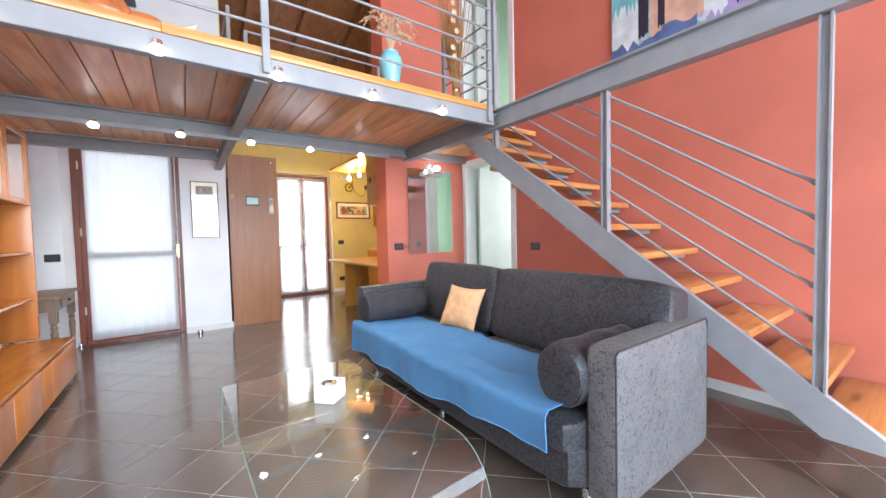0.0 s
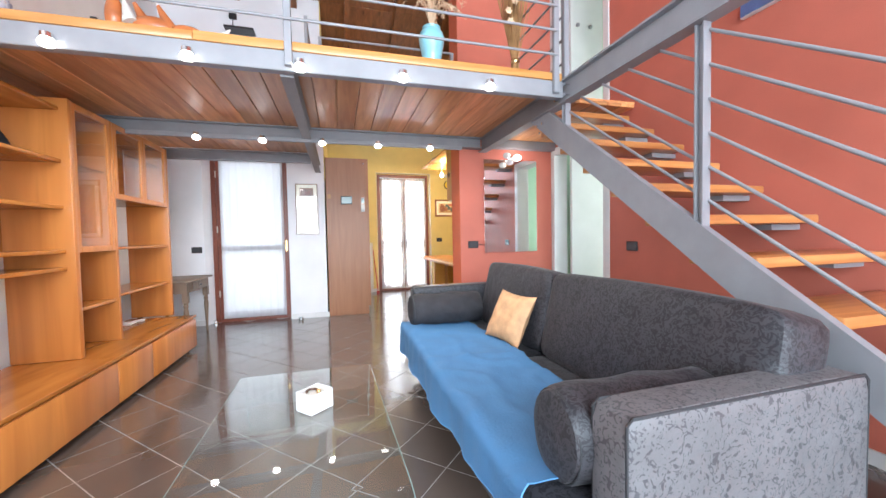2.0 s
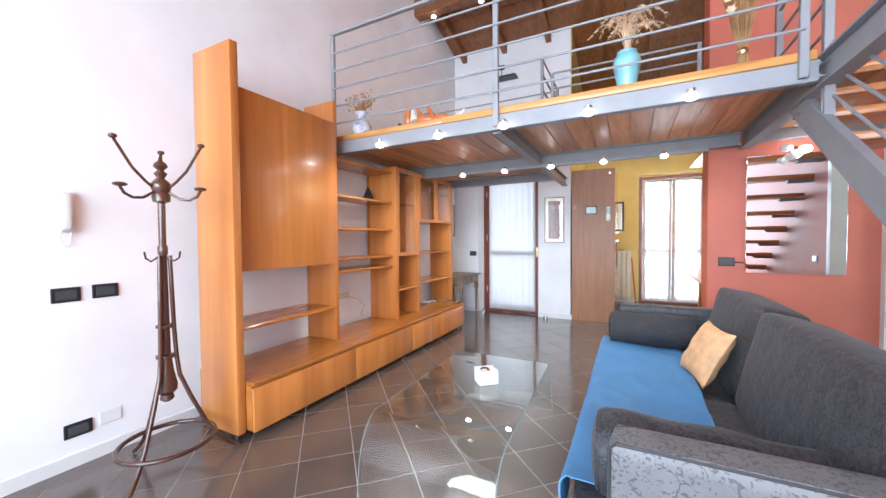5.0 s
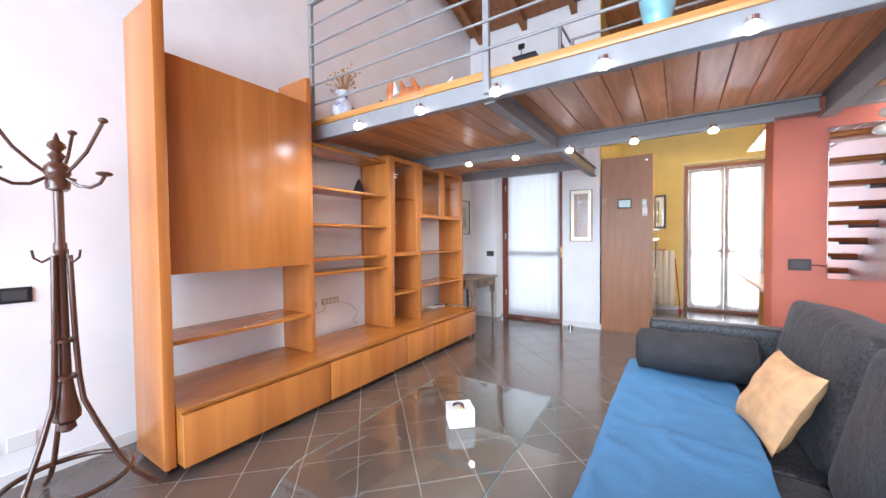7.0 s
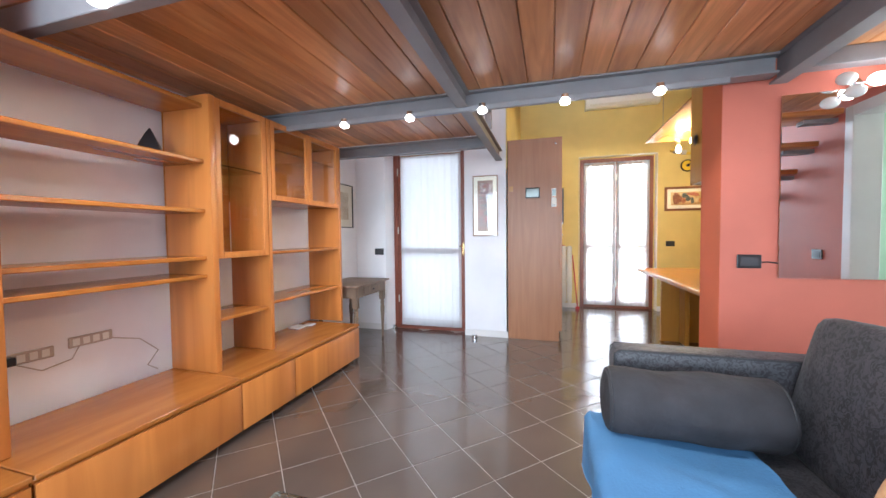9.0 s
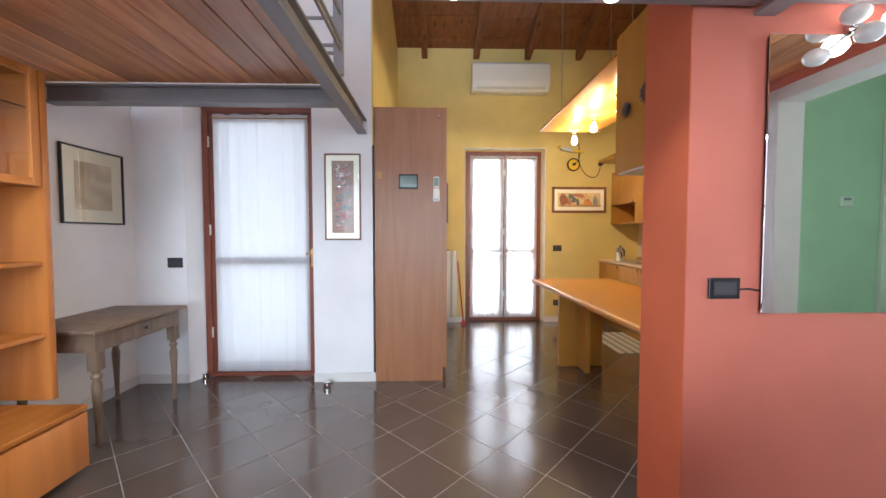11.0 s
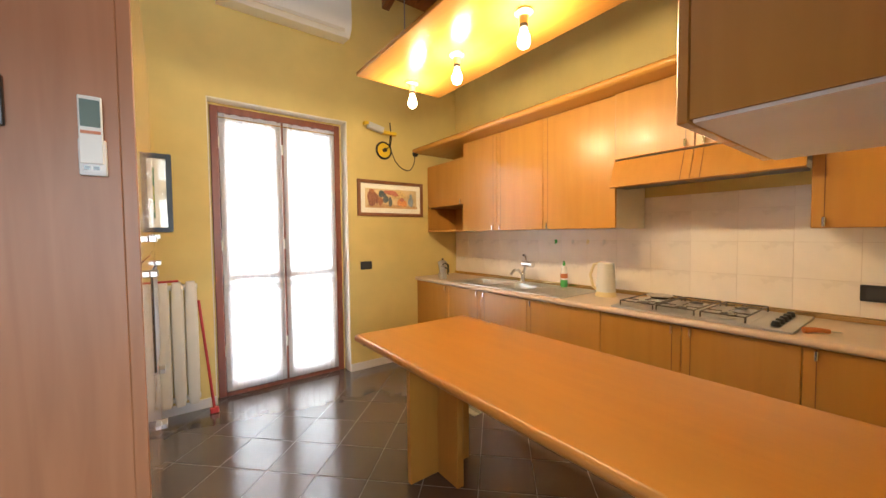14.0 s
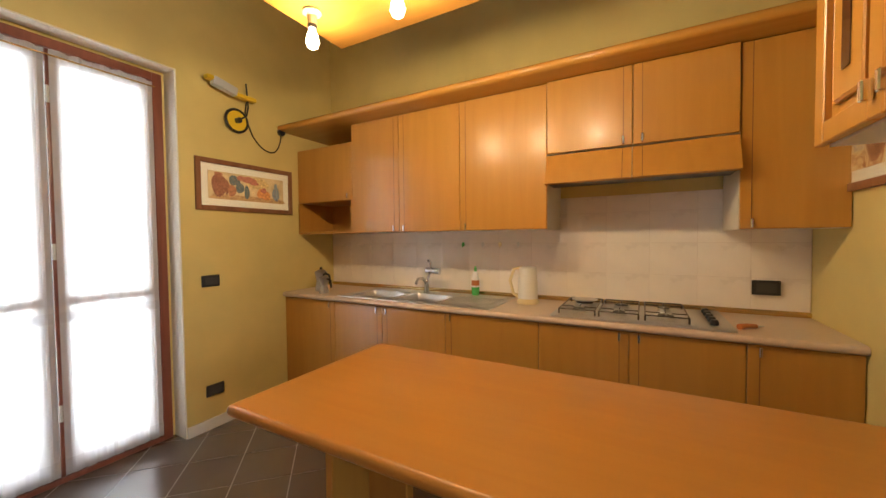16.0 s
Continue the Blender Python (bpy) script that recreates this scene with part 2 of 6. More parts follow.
def prism(bm, pts, axis, lo, hi):
    """A flat outline pushed along an axis. pts are pairs in the two other axes, in order x, y, z."""
    def place(p, h):
        return {"x": (h, p[0], p[1]), "y": (p[0], h, p[1]), "z": (p[0], p[1], h)}[axis]
    a = [bm.verts.new(place(p, lo)) for p in pts]
    b = [bm.verts.new(place(p, hi)) for p in pts]
    bm.faces.new(a)
    bm.faces.new(b[::-1])
    for i in range(len(pts)):
        j = (i + 1) % len(pts)
        bm.faces.new((a[j], a[i], b[i], b[j]))
    return bm


def tube(bm, pts, r, sides=8, taper=1.0):
    """A round bar along a line of points."""
    pts = [Vector(p) for p in pts]
    rings = []
    side = None
    for i, p in enumerate(pts):
        d = (pts[min(i + 1, len(pts) - 1)] - pts[max(i - 1, 0)]).normalized()
        if side is None:
            side = d.orthogonal().normalized()
        side = (side - d * side.dot(d)).normalized()
        up = d.cross(side)
        rr = r * (1 + (taper - 1) * i / (len(pts) - 1))
        rings.append([bm.verts.new(p + rr * (math.cos(2 * math.pi * k / sides) * side + math.sin(2 * math.pi * k / sides) * up)) for k in range(sides)])
    for a, b in zip(rings, rings[1:]):
        for k in range(sides):
            bm.faces.new((a[k], a[(k + 1) % sides], b[(k + 1) % sides], b[k]))
    bm.faces.new(rings[0][::-1])
    bm.faces.new(rings[-1])
    return bm


def arc(centre, r, a0, a1, n, plane="xy"):
    out = []
    for i in range(n + 1):
        a = radians(a0 + (a1 - a0) * i / n)
        c, s = r * math.cos(a), r * math.sin(a)
        x, y, z = centre
        out.append({"xy": (x + c, y + s, z), "xz": (x + c, y, z + s), "yz": (x, y + c, z + s)}[plane])
    return out


def mesh_of(name, bm, mat, smooth=False):
    bmesh.ops.recalc_face_normals(bm, faces=bm.faces)
    me = bpy.data.meshes.new(name)
    bm.to_mesh(me)
    bm.free()
    me.materials.append(mat)
    if smooth:
        for p in me.polygons:
            p.use_smooth = True
        me.set_sharp_from_angle(angle=radians(40))
    return me


def part(name, bm, mat, parent=None, label="", smooth=False):
    ob = new(name, mesh_of(name, bm, mat, smooth))
    if parent is not None:
        ob.parent = parent
        ob.matrix_parent_inverse = Matrix.Translation(-parent_place(parent))
    return tagged(ob, label)


def parent_place(ob):
    p = Vector(ob.location)
    while ob.parent is not None:
        p = p + ob.matrix_parent_inverse.translation
        ob = ob.parent
        p = p + Vector(ob.location)
    return p


def slab(name, x0, x1, y0, y1, z0, z1, mat, parent=None, label="", bevel=0.0, seg=1):
    return part(name, box(bmesh.new(), x0, x1, y0, y1, z0, z1, bevel, seg), mat, parent, label, smooth=bevel > 0 and seg > 1)


def thing(name, place, label, category, group=""):
    ob = new(name)
    ob.location = place
    ob.empty_display_size = 0.05
    return tagged(ob, label, category, group)


def setting(name, bm, mat, label="", category=""):
    return tagged(part(name, bm, mat), label, category, kind="structure")


def walls(name, boxes, mat, label=""):
    bm = bmesh.new()
    for b in boxes:
        box(bm, *b)
    return setting(name, bm, mat, label)


def B():
    return bmesh.new()



# ---- plan ----
LW, RW = -0.82, 3.80          # left and right wall of the living room
FW = 6.30                     # far wall of the living room
KX0, KX1, KY = 1.15, 4.62, 8.38   # kitchen: left wall, right wall, far wall
MW0, MW1, MWX = 4.59, 4.885, 2.64  # wall with the mirror: front, back, free end
REAR = -3.0
LOFT = 2.26                   # top of the loft floor


def roof(y):
    return 3.86 + 0.32 * (KY - y)


HI = 7.3
walls("wall_west", [(LW - 0.3, LW, REAR, FW + 0.3, 0, HI)], WHITE, "white plastered wall behind the shelf unit")
bm = B()
for b in [(LW, -0.40, FW, FW + 0.3, 0, HI), (0.65, KX0, FW, FW + 0.3, 0, HI), (-0.40, 0.65, FW, FW + 0.3, 2.41, HI)]:
    box(bm, *b)
prism(bm, [(-0.399, FW + 0.002), (-0.34, FW + 0.13), (-0.34, FW + 0.29), (-0.399, FW + 0.29)], "z", 0, 2.409)
box(bm, -0.40, 0.65, FW + 0.165, FW + 0.29, 2.352, 2.412)
setting("wall_north", bm, WHITE, "white plastered wall with the glazed door")
walls("wall_kitchen_west", [(KX0 - 0.3, KX0 - 0.001, FW + 0.3, KY + 0.3, 0, HI)], YELLOW, "yellow painted kitchen wall")
walls("wall_kitchen_west_face", [(KX0 - 0.001, KX0 + 0.012, FW + 0.001, KY, 2.0, HI)], YELLOW, "yellow painted kitchen wall")
walls("wall_kitchen_north", [(KX0, 2.10, KY, KY + 0.3, 0, HI), (3.255, KX1 + 0.3, KY, KY + 0.3, 0, HI), (2.10, 3.255, KY, KY + 0.3, 2.48, HI), (2.09, 2.145, KY + 0.145, KY + 0.29, 0, 2.49), (3.21, 3.265, KY + 0.145, KY + 0.29, 0, 2.49), (2.145, 3.21, KY + 0.145, KY + 0.29, 2.44, 2.49)], YELLOW, "yellow painted wall with the french door")
walls("wall_kitchen_east", [(KX1, KX1 + 0.3, MW1, KY, 0, HI)], YELLOW, "yellow painted wall behind the kitchen units")
walls("wall_mirror", [(MWX, RW + 0.15, MW0, MW1 - 0.012, 0, HI)], RED, "terracotta red painted wall with the mirror")
# thin facing, more orange than the front of the wall
walls("wall_mirror_end", [(MWX - 0.004, MWX - 0.0005, MW0 + 0.001, MW1, 0, HI)], ORANGE, "orange terracotta wall end")
walls("wall_mirror_back", [(MWX + 0.003, KX1, MW1 - 0.012, MW1, 0, HI)], YELLOW, "yellow painted kitchen wall")
# the gap from y -2.7 to -0.5 is added, out of view, for the fill lamp
walls("wall_east", [(RW, RW + 0.15, REAR, -2.7, 0, HI), (RW, RW + 0.15, -2.7, -0.5, 0, 0.8), (RW, RW + 0.15, -2.7, -0.5, 2.5, HI), (RW, RW + 0.15, -0.5, 3.70, 0, HI), (RW, RW + 0.15, 3.70, MW0, 2.08, 2.30), (RW, RW + 0.15, 3.70, MW0, 4.28, HI)], RED, "terracotta red painted wall beside the stairs")
walls("wall_south", [(LW - 0.3, RW + 0.3, REAR - 0.3, REAR, 0, 0.6), (LW - 0.3, RW + 0.3, REAR - 0.3, REAR, 3.9, HI + 2), (LW - 0.3, -0.7, REAR - 0.3, REAR, 0.6, 3.9), (3.7, RW + 0.3, REAR - 0.3, REAR, 0.6, 3.9)], WHITE, "white plastered wall with a wide window")
# rooms behind the two openings of the east wall
walls("wall_corridor", [(7.4, 7.6, 2.2, 4.9, 0, 4.9), (RW + 0.15, 7.4, 4.70, 4.85, 0, 4.9), (RW + 0.15, 7.6, 2.0, 2.2, 0, 4.9), (RW + 0.151, RW + 0.163, 2.2, 3.62, 0, 4.9)], GREEN, "pale green painted walls of the side room")
tagged(slab("ceiling_side_room", RW + 0.15, 7.6, 2.0, 4.85, 4.9, 5.0, ROOFWOOD), kind="structure")

# floor: dark tiles laid diagonally on a bed of grout
walls("floor", [(LW - 0.3, 7.6, REAR - 0.3, KY + 0.5, -0.25, -0.0015)], GROUT, "grey grout bed of the tiled floor")

# sloped wooden ceiling
bm = B()
y0, y1 = REAR - 0.3, KY + 0.3
prism(bm, [(y0, roof(y0)), (y1, roof(y1)), (y1, roof(y1) + 0.12), (y0, roof(y0) + 0.12)], "x", LW - 0.3, 5.2)
for i in range(int((5.6) / 0.66) + 1):
    xx = -0.62 + 0.72 * i
    if xx > KX1:
        break
    prism(bm, [(y0, roof(y0) - 0.16), (y1, roof(y1) - 0.16), (y1, roof(y1) + 0.01), (y0, roof(y0) + 0.01)], "x", xx - 0.04, xx + 0.04)
for i in range(38):
    yy = y0 + 0.32 * i
    z = roof(yy)
    prism(bm, [(yy, z - 0.012), (yy + 0.31, roof(yy + 0.31) - 0.012), (yy + 0.31, roof(yy + 0.31)), (yy, z)], "x", LW, KX1)
setting("ceiling", bm, ROOFWOOD, "dark varnished wooden board ceiling with exposed joists")

tagged(slab("beam_purlin", LW, MWX, 4.92, 5.08, 4.50, 4.74, ROOFWOOD, None, "", 0.01), "dark wooden purlin under the sloped ceiling", kind="structure")

# skirting
bm = B()
sk = [(LW, LW + 0.012, REAR, FW), (LW, -0.40, FW - 0.012, FW), (0.65, 1.17, FW - 0.012, FW), (3.255, 4.0, KY - 0.012, KY), (KX0, 2.10, KY - 0.012, KY), (RW - 0.012, RW, REAR, 3.62)]
for x0, x1, ya, yb in sk:
    box(bm, x0, x1, ya, yb, 0, 0.075)
setting("baseboard", bm, SKIRT, "white painted skirting board")

# ---- doors and windows ----


def curtain(name, x0, x1, y, z0, z1, label, bands):
    bm = B()
    n = 60
    rows = [z0, *[b for b in bands], z1]
    cols = []
    for i in range(n + 1):
        u = i / n
        off = 0.0045 * math.sin(u * 47) + 0.0025 * math.sin(u * 113 + 1)
        cols.append([bm.verts.new((x0 + (x1 - x0) * u, y + off, z)) for z in (z0, z1)])
    for a, b in zip(cols, cols[1:]):
        bm.faces.new((a[0], b[0], b[1], a[1]))
    c = part(name, bm, SHEER, None, "", True)
    tagged(c, label, "curtain")
    for zb, hb_ in [(q, 0.028) for q in bands] + [(z0 + 0.045, 0.045), (z1 - 0.03, 0.035)]:
        bm = B()
        cols = []
        for i in range(n + 1):
            u = i / n
            off = 0.0045 * math.sin(u * 47) + 0.0025 * math.sin(u * 113 + 1) - 0.004
            cols.append([bm.verts.new((x0 + (x1 - x0) * u, y + off, z)) for z in (zb - hb_, zb + hb_ + (0.004 * math.sin(u * 31) if zb > z1 - 0.1 else 0))])
        for a, b in zip(cols, cols[1:]):
            bm.faces.new((a[0], b[0], b[1], a[1]))
        part("hem_band", bm, SHEER_BAND, c, "gathered hem band", True)
    bm = B()
    rod(bm, (x0 - 0.01, y - 0.012, z1 - 0.03), (x1 + 0.01, y - 0.012, z1 - 0.03), 0.005, 8)
    part("curtain_rod", bm, BRASS, c, "thin brass rod", True)
    return c


# glazed door of the living room
def glazed_door(name, x0, x1, y, z1, leaves, label):
    d = thing(name, ((x0 + x1) / 2, y, 0), label, "door")
    d["kind"] = "structure"
    f = 0.055
    bm = B()
    for b in [(x0, x0 + f, y, y + 0.07, 0, z1), (x1 - f, x1, y, y + 0.07, 0, z1), (x0 + f, x1 - f, y, y + 0.07, z1 - f, z1), (x0 + f, x1 - f, y, y + 0.07, 0.0, 0.03)]:
        box(bm, *b, 0.004)
    part("frame", bm, REDWOOD, d, "red-brown wooden frame")
    w = (x1 - x0 - 2 * f) / leaves
    for i in range(leaves):
        a, b = x0 + f + i * w + 0.003, x0 + f + (i + 1) * w - 0.003
        s = 0.06
        bm = B()
        for q in [(a, a + s, y + 0.008, y + 0.06, 0.034, z1 - f - 0.004), (b - s, b, y + 0.008, y + 0.06, 0.034, z1 - f - 0.004), (a + s, b - s, y + 0.008, y + 0.06, z1 - f - 0.065, z1 - f - 0.004), (a + s, b - s, y + 0.008, y + 0.06, 0.034, 0.10), (a + s, b - s, y + 0.008, y + 0.06, 0.99, 1.04)]:
            box(bm, *q, 0.003)
        leaf = part("door_leaf", bm, REDWOOD, d, "red-brown wooden leaf")
        for za, zb in ((0.10, 0.99), (1.04, z1 - f - 0.065)):
            g = slab("pane", a + s, b - s, y + 0.03, y + 0.036, za, zb, GLASS, leaf)
            g.visible_shadow = False
        for zz in (0.35, 1.25, z1 - 0.35):
            h = B()
            rod(h, (a + 0.003, y - 0.004, zz), (a + 0.003, y - 0.004, zz + 0.09), 0.008, 8)
            part("hinge", h, CREAM, leaf, "pale hinge", True)
    return d


glazed_door("door_1", -0.34, 0.66, 6.44, 2.36, 1, "closed red-brown wooden glazed door")
curtain("curtain", -0.235, 0.575, 6.425, 0.05, 2.28, "white sheer curtain on the glazed door", [1.03])
glazed_door("door_2", 2.13, 3.225, 8.50, 2.455, 2, "closed red-brown wooden french door with two leaves")
curtain("curtain", 2.190, 2.672, 8.492, 0.045, 2.385, "white sheer curtain on a french door leaf", [0.93])
curtain("curtain", 2.692, 3.165, 8.492, 0.045, 2.385, "white sheer curtain on a french door leaf", [0.93])
h = thing("door_lever", (0.60, 6.40, 1.05), "brass lever handle on the glazed door", "handle")
bm = B()
box(bm, 0.585, 0.615, 6.43, 6.439, 0.97, 1.13, 0.003)
rod(bm, (0.60, 6.43, 1.09), (0.60, 6.39, 1.09), 0.008)
rod(bm, (0.60, 6.392, 1.09), (0.56, 6.392, 1.085), 0.008)
part("lever", bm, BRASS, h, "", True)
# emissive sheets outside both doors, the living-room one set dimmer
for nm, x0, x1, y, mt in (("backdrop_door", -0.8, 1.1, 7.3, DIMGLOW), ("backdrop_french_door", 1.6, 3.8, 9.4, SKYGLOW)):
    tagged(slab(nm, x0, x1, y, y + 0.02, -0.2, 3.2, mt), "glowing panel in place of the outside", kind="backdrop")

REVEAL = varied("cream_reveal_paint", (0.78, 0.74, 0.62), 0.6, 4, 0.03, 0.05)
bm = B()
box(bm, 3.2465, 3.2545, KY + 0.001, KY + 0.144, 0.0, 2.4795)
box(bm, 2.101, 3.2464, KY + 0.001, KY + 0.119, 2.4715, 2.4795)
box(bm, 2.101, 2.109, KY + 0.001, KY + 0.119, 0.0, 2.4714)
setting("trim_french_door", bm, REVEAL, "cream painted reveal of the french door")

# casing of the opening in the east wall
for nm, z0, z1 in (("trim_lower_opening", 0.0, 2.07), ("trim_upper_opening", LOFT, 4.27)):
    bm = B()
    for b in [(RW - 0.012, RW + 0.165, 3.62, 3.702, z0, z1 + 0.08), (RW - 0.012, RW + 0.165, MW0 - 0.07, MW0 - 0.002, z0, z1 + 0.08), (RW - 0.012, RW + 0.165, 3.702, MW0 - 0.07, z1, z1 + 0.08)]:
        box(bm, *b, 0.004)
    setting(nm, bm, SKIRT, "white painted door casing")
d = thing("open_door", (4.0, 4.45, 0), "open white painted door in the side room", "door")
slab("leaf", 3.97, 4.72, 4.44, 4.48, 0.01, 2.07, SKIRT, d, "", 0.004)
bm = B()
rod(bm, (4.66, 4.44, 1.02), (4.66, 4.39, 1.02), 0.008)
rod(bm, (4.66, 4.393, 1.02), (4.56, 4.393, 1.02), 0.008)
part("handle", bm, CHROME, d, "chrome lever handle", True)
d = thing("open_door", (4.0, 4.45, LOFT), "open white painted door with two dark knobs on the loft", "door")
slab("leaf", 3.97, 4.40, 4.44, 4.48, LOFT + 0.01, 4.26, SKIRT, d, "", 0.004)
for x in (4.05, 4.22):
    bm = B()
    ball(bm, (x, 4.42, 3.55), 0.022)
    part("knob", bm, STEEL, d, "dark knob", True)

# ---- loft: steel beams, planks ----


def channel(bm, a, b, z0, z1, w, axis):
    """A rolled steel section: web and two flanges."""
    t = 0.012
    lo, hi = a, b
    if axis == "x":
        (x0, y), (x1, _) = lo, hi
        box(bm, x0, x1, y - w / 2, y + w / 2, z0, z0 + t)
        box(bm, x0, x1, y - w / 2, y + w / 2, z1 - t, z1)
        box(bm, x0, x1, y - 0.006, y + 0.006, z0 + t, z1 - t)
    else:
        (x, y0_), (_, y1_) = lo, hi
        box(bm, x - w / 2, x + w / 2, y0_, y1_, z0, z0 + t)
        box(bm, x - w / 2, x + w / 2, y0_, y1_, z1 - t, z1)
        box(bm, x - 0.006, x + 0.006, y0_, y1_, z0 + t, z1 - t)


def beam(name, label, fn):
    bm = B()
    fn(bm)
    return tagged(part(name, bm, STEEL), label, "steel beam", kind="structure")


def plain(bm, x0, x1, ya, yb, z0, z1):
    box(bm, x0, x1, ya, yb, z0, z1, 0.004)


GREYBEAM = "grey painted steel beam carrying the loft"
beam("beam_front", GREYBEAM, lambda bm: plain(bm, LW, 2.87, 2.99, 3.05, 2.10, 2.213))
beam("beam_second", GREYBEAM, lambda bm: channel(bm, (LW, 4.52), (2.86, 4.52), 2.10, 2.213, 0.10, "x"))
beam("beam_third", GREYBEAM, lambda bm: channel(bm, (LW, 5.66), (1.02, 5.66), 2.10, 2.213, 0.09, "x"))
beam("beam_spot_strip", "thin grey steel strip carrying the spotlights", lambda bm: plain(bm, LW, 2.62, 4.44, 4.47, 2.062, 2.098))
beam("beam_middle", GREYBEAM, lambda bm: channel(bm, (1.07, 3.05), (1.07, FW - 0.002), 2.09, 2.21, 0.075, "y"))
beam("beam_stair", "grey painted steel beam running above the stairs", lambda bm: channel(bm, (2.91, REAR), (2.91, MW0 - 0.002), 2.075, 2.235, 0.085, "y"))
bm = B()
for y, z in ((2.965, 2.115), (2.965, 2.185), (3.085, 2.115), (3.085, 2.185)):
    rod(bm, (2.862, y, z), (2.964, y, z), 0.006, 10)
    rod(bm, (2.862, y, z), (2.867, y, z), 0.012, 6)
for y, z in ((3.28, 2.03), (3.36, 2.03), (3.33, 1.97)):
    rod(bm, (2.872, y, z - 0.02), (2.884, y, z - 0.02), 0.011, 6)
tagged(part("beam_bolt", bm, CHROME, None, "", True), "shiny bolts joining the steel beams of the loft", kind="structure")
beam("beam_wall", GREYBEAM, lambda bm: plain(bm, 2.96, RW, 4.50, 4.586, 2.12, 2.213))

# loft planks run along y between the beams
def plank_row(x0, x1, ya, yb, seam, pitch, group):
    deck = tagged(slab(group, x0, x1, ya, yb, 2.245, LOFT, PLANK), "varnished knotty wooden loft deck", kind="structure")
    while seam - pitch > x0 - pitch:
        seam -= pitch
    while seam < x1:
        a, b = max(x0, seam) + 0.002, min(x1, seam + pitch) - 0.002
        if b - a > 0.01:
            bm = B()
            box(bm, 0.0, b - a, ya, yb, 2.214, 2.244, 0.004)
            ob = new("plank", mesh_of("plank", bm, PLANK))
            ob.location = (a, 0, 0)
            ob.parent = deck
        seam += pitch


plank_row(LW + 0.01, 1.05, 3.05, 5.60, 0.878, 0.1615, "floor_loft_main")
plank_row(1.09, 2.86, 3.05, 4.58, 1.188, 0.1585, "floor_loft_landing")
plank_row(2.97, RW - 0.002, 3.32, 4.58, 2.97, 0.138, "floor_loft_stairhead")
tagged(slab("trim_loft_edge", LW + 0.01, 0.62, 2.985, 3.045, 2.214, 2.262, PINE_X, None, "", 0.006, 2), "knotty pine board edging the loft", kind="structure")
tagged(slab("trim_loft_edge_long", 0.62, 2.86, 2.985, 3.045, 2.214, 2.266, PINE_X, None, "", 0.006, 2), "knotty pine board edging the loft", kind="structure")

th = thing("thermostat", (5.98, 2.2, 1.6), "small white thermostat on the green wall", "thermostat")
slab("housing", 5.91, 6.05, 2.2005, 2.225, 1.55, 1.65, SKIRT, th, "", 0.006, 2)
slab("display", 5.94, 6.02, 2.2255, 2.227, 1.61, 1.635, STEEL, th)
bm = B()
for q in [(6.36, 6.48, 0, 2.9), (7.26, 7.38, 0, 2.9), (6.48, 7.26, 2.78, 2.9)]:
    box(bm, q[0], q[1], 2.2005, 2.24, q[2], q[3], 0.004)
setting("trim_side_window", bm, SKIRT, "white painted window casing of the side room")
tagged(slab("window_side", 6.482, 7.258, 2.2005, 2.215, 0.9, 2.775, SKYGLOW), "bright window of the side room", kind="structure")

# ---- stairs and railings ----
RISE, RUN = 0.185, 0.26
TH = 0.045


def tread_top(k):
    return 0.118 + RISE * k


stair = thing("staircase", (2.93, 0.6, 0), "open staircase with pine treads and grey steel stringer", "staircase")
bm = B()
# stringer, seen from the side as a slanting bar cut level at its foot
prism(bm, [(0.745, 0.262), (1.005, 0.262), (3.46, 2.07), (3.20, 2.07)], "x", 2.885, 2.925)
box(bm, 2.885, 2.925, 0.745, 0.795, 0.0, 0.262)
part("stringer", bm, STEEL, stair, "grey painted steel stringer")
for k in range(1, 12):
    z = tread_top(k)
    y = 0.485 + RUN * k
    bm = B()
    box(bm, 2.93, RW - 0.03, y, y + 0.30, z - TH, z, 0.008, 2)
    part("tread", bm, TREAD, stair, "", True)
    bm = B()
    box(bm, 3.58, RW, y + 0.10, y + 0.19, z - TH - 0.034, z - TH - 0.002)
    part("bracket", bm, STEEL, stair, "grey steel bracket")

rail = thing("stair_railing", (2.905, 1.0, 0.4), "grey steel stair railing with slanting rods", "railing")
for y, z0, z1 in ((1.02, 0.42, 2.073), (2.01, 1.12, 2.073), (3.02, 1.85, 2.073)):
    bm = B()
    box(bm, 2.893, 2.937, y - 0.022, y - 0.014, z0, z1)
    box(bm, 2.893, 2.937, y + 0.014, y + 0.022, z0, z1)
    box(bm, 2.911, 2.917, y - 0.014, y + 0.014, z0, z1)
    part("post", bm, STEEL, rail, "rolled steel post")
for i in range(6):
    za, zb = 0.608 + 0.152 * i, 1.307 + 0.150 * i      # heights at the low and the middle post
    sl = (zb - za) / 0.975
    hi = min(3.02, 2.015 + (2.07 - zb) / sl)
    bm = B()
    rod(bm, (2.93, 1.04, za), (2.93, hi, zb + sl * (hi - 2.015)), 0.0078, 10)
    part("rod", bm, STEEL, rail, "slanting steel rod", True)
    for y, z in ((1.046, za), (2.03, zb + 0.01)):
        bm = B()
        rod(bm, (2.93, y - 0.004, z), (2.93, y + 0.012, z + 0.010), 0.0115, 10)
        part("ferrule", bm, STEEL, rail, "short steel ferrule on a rod", True)

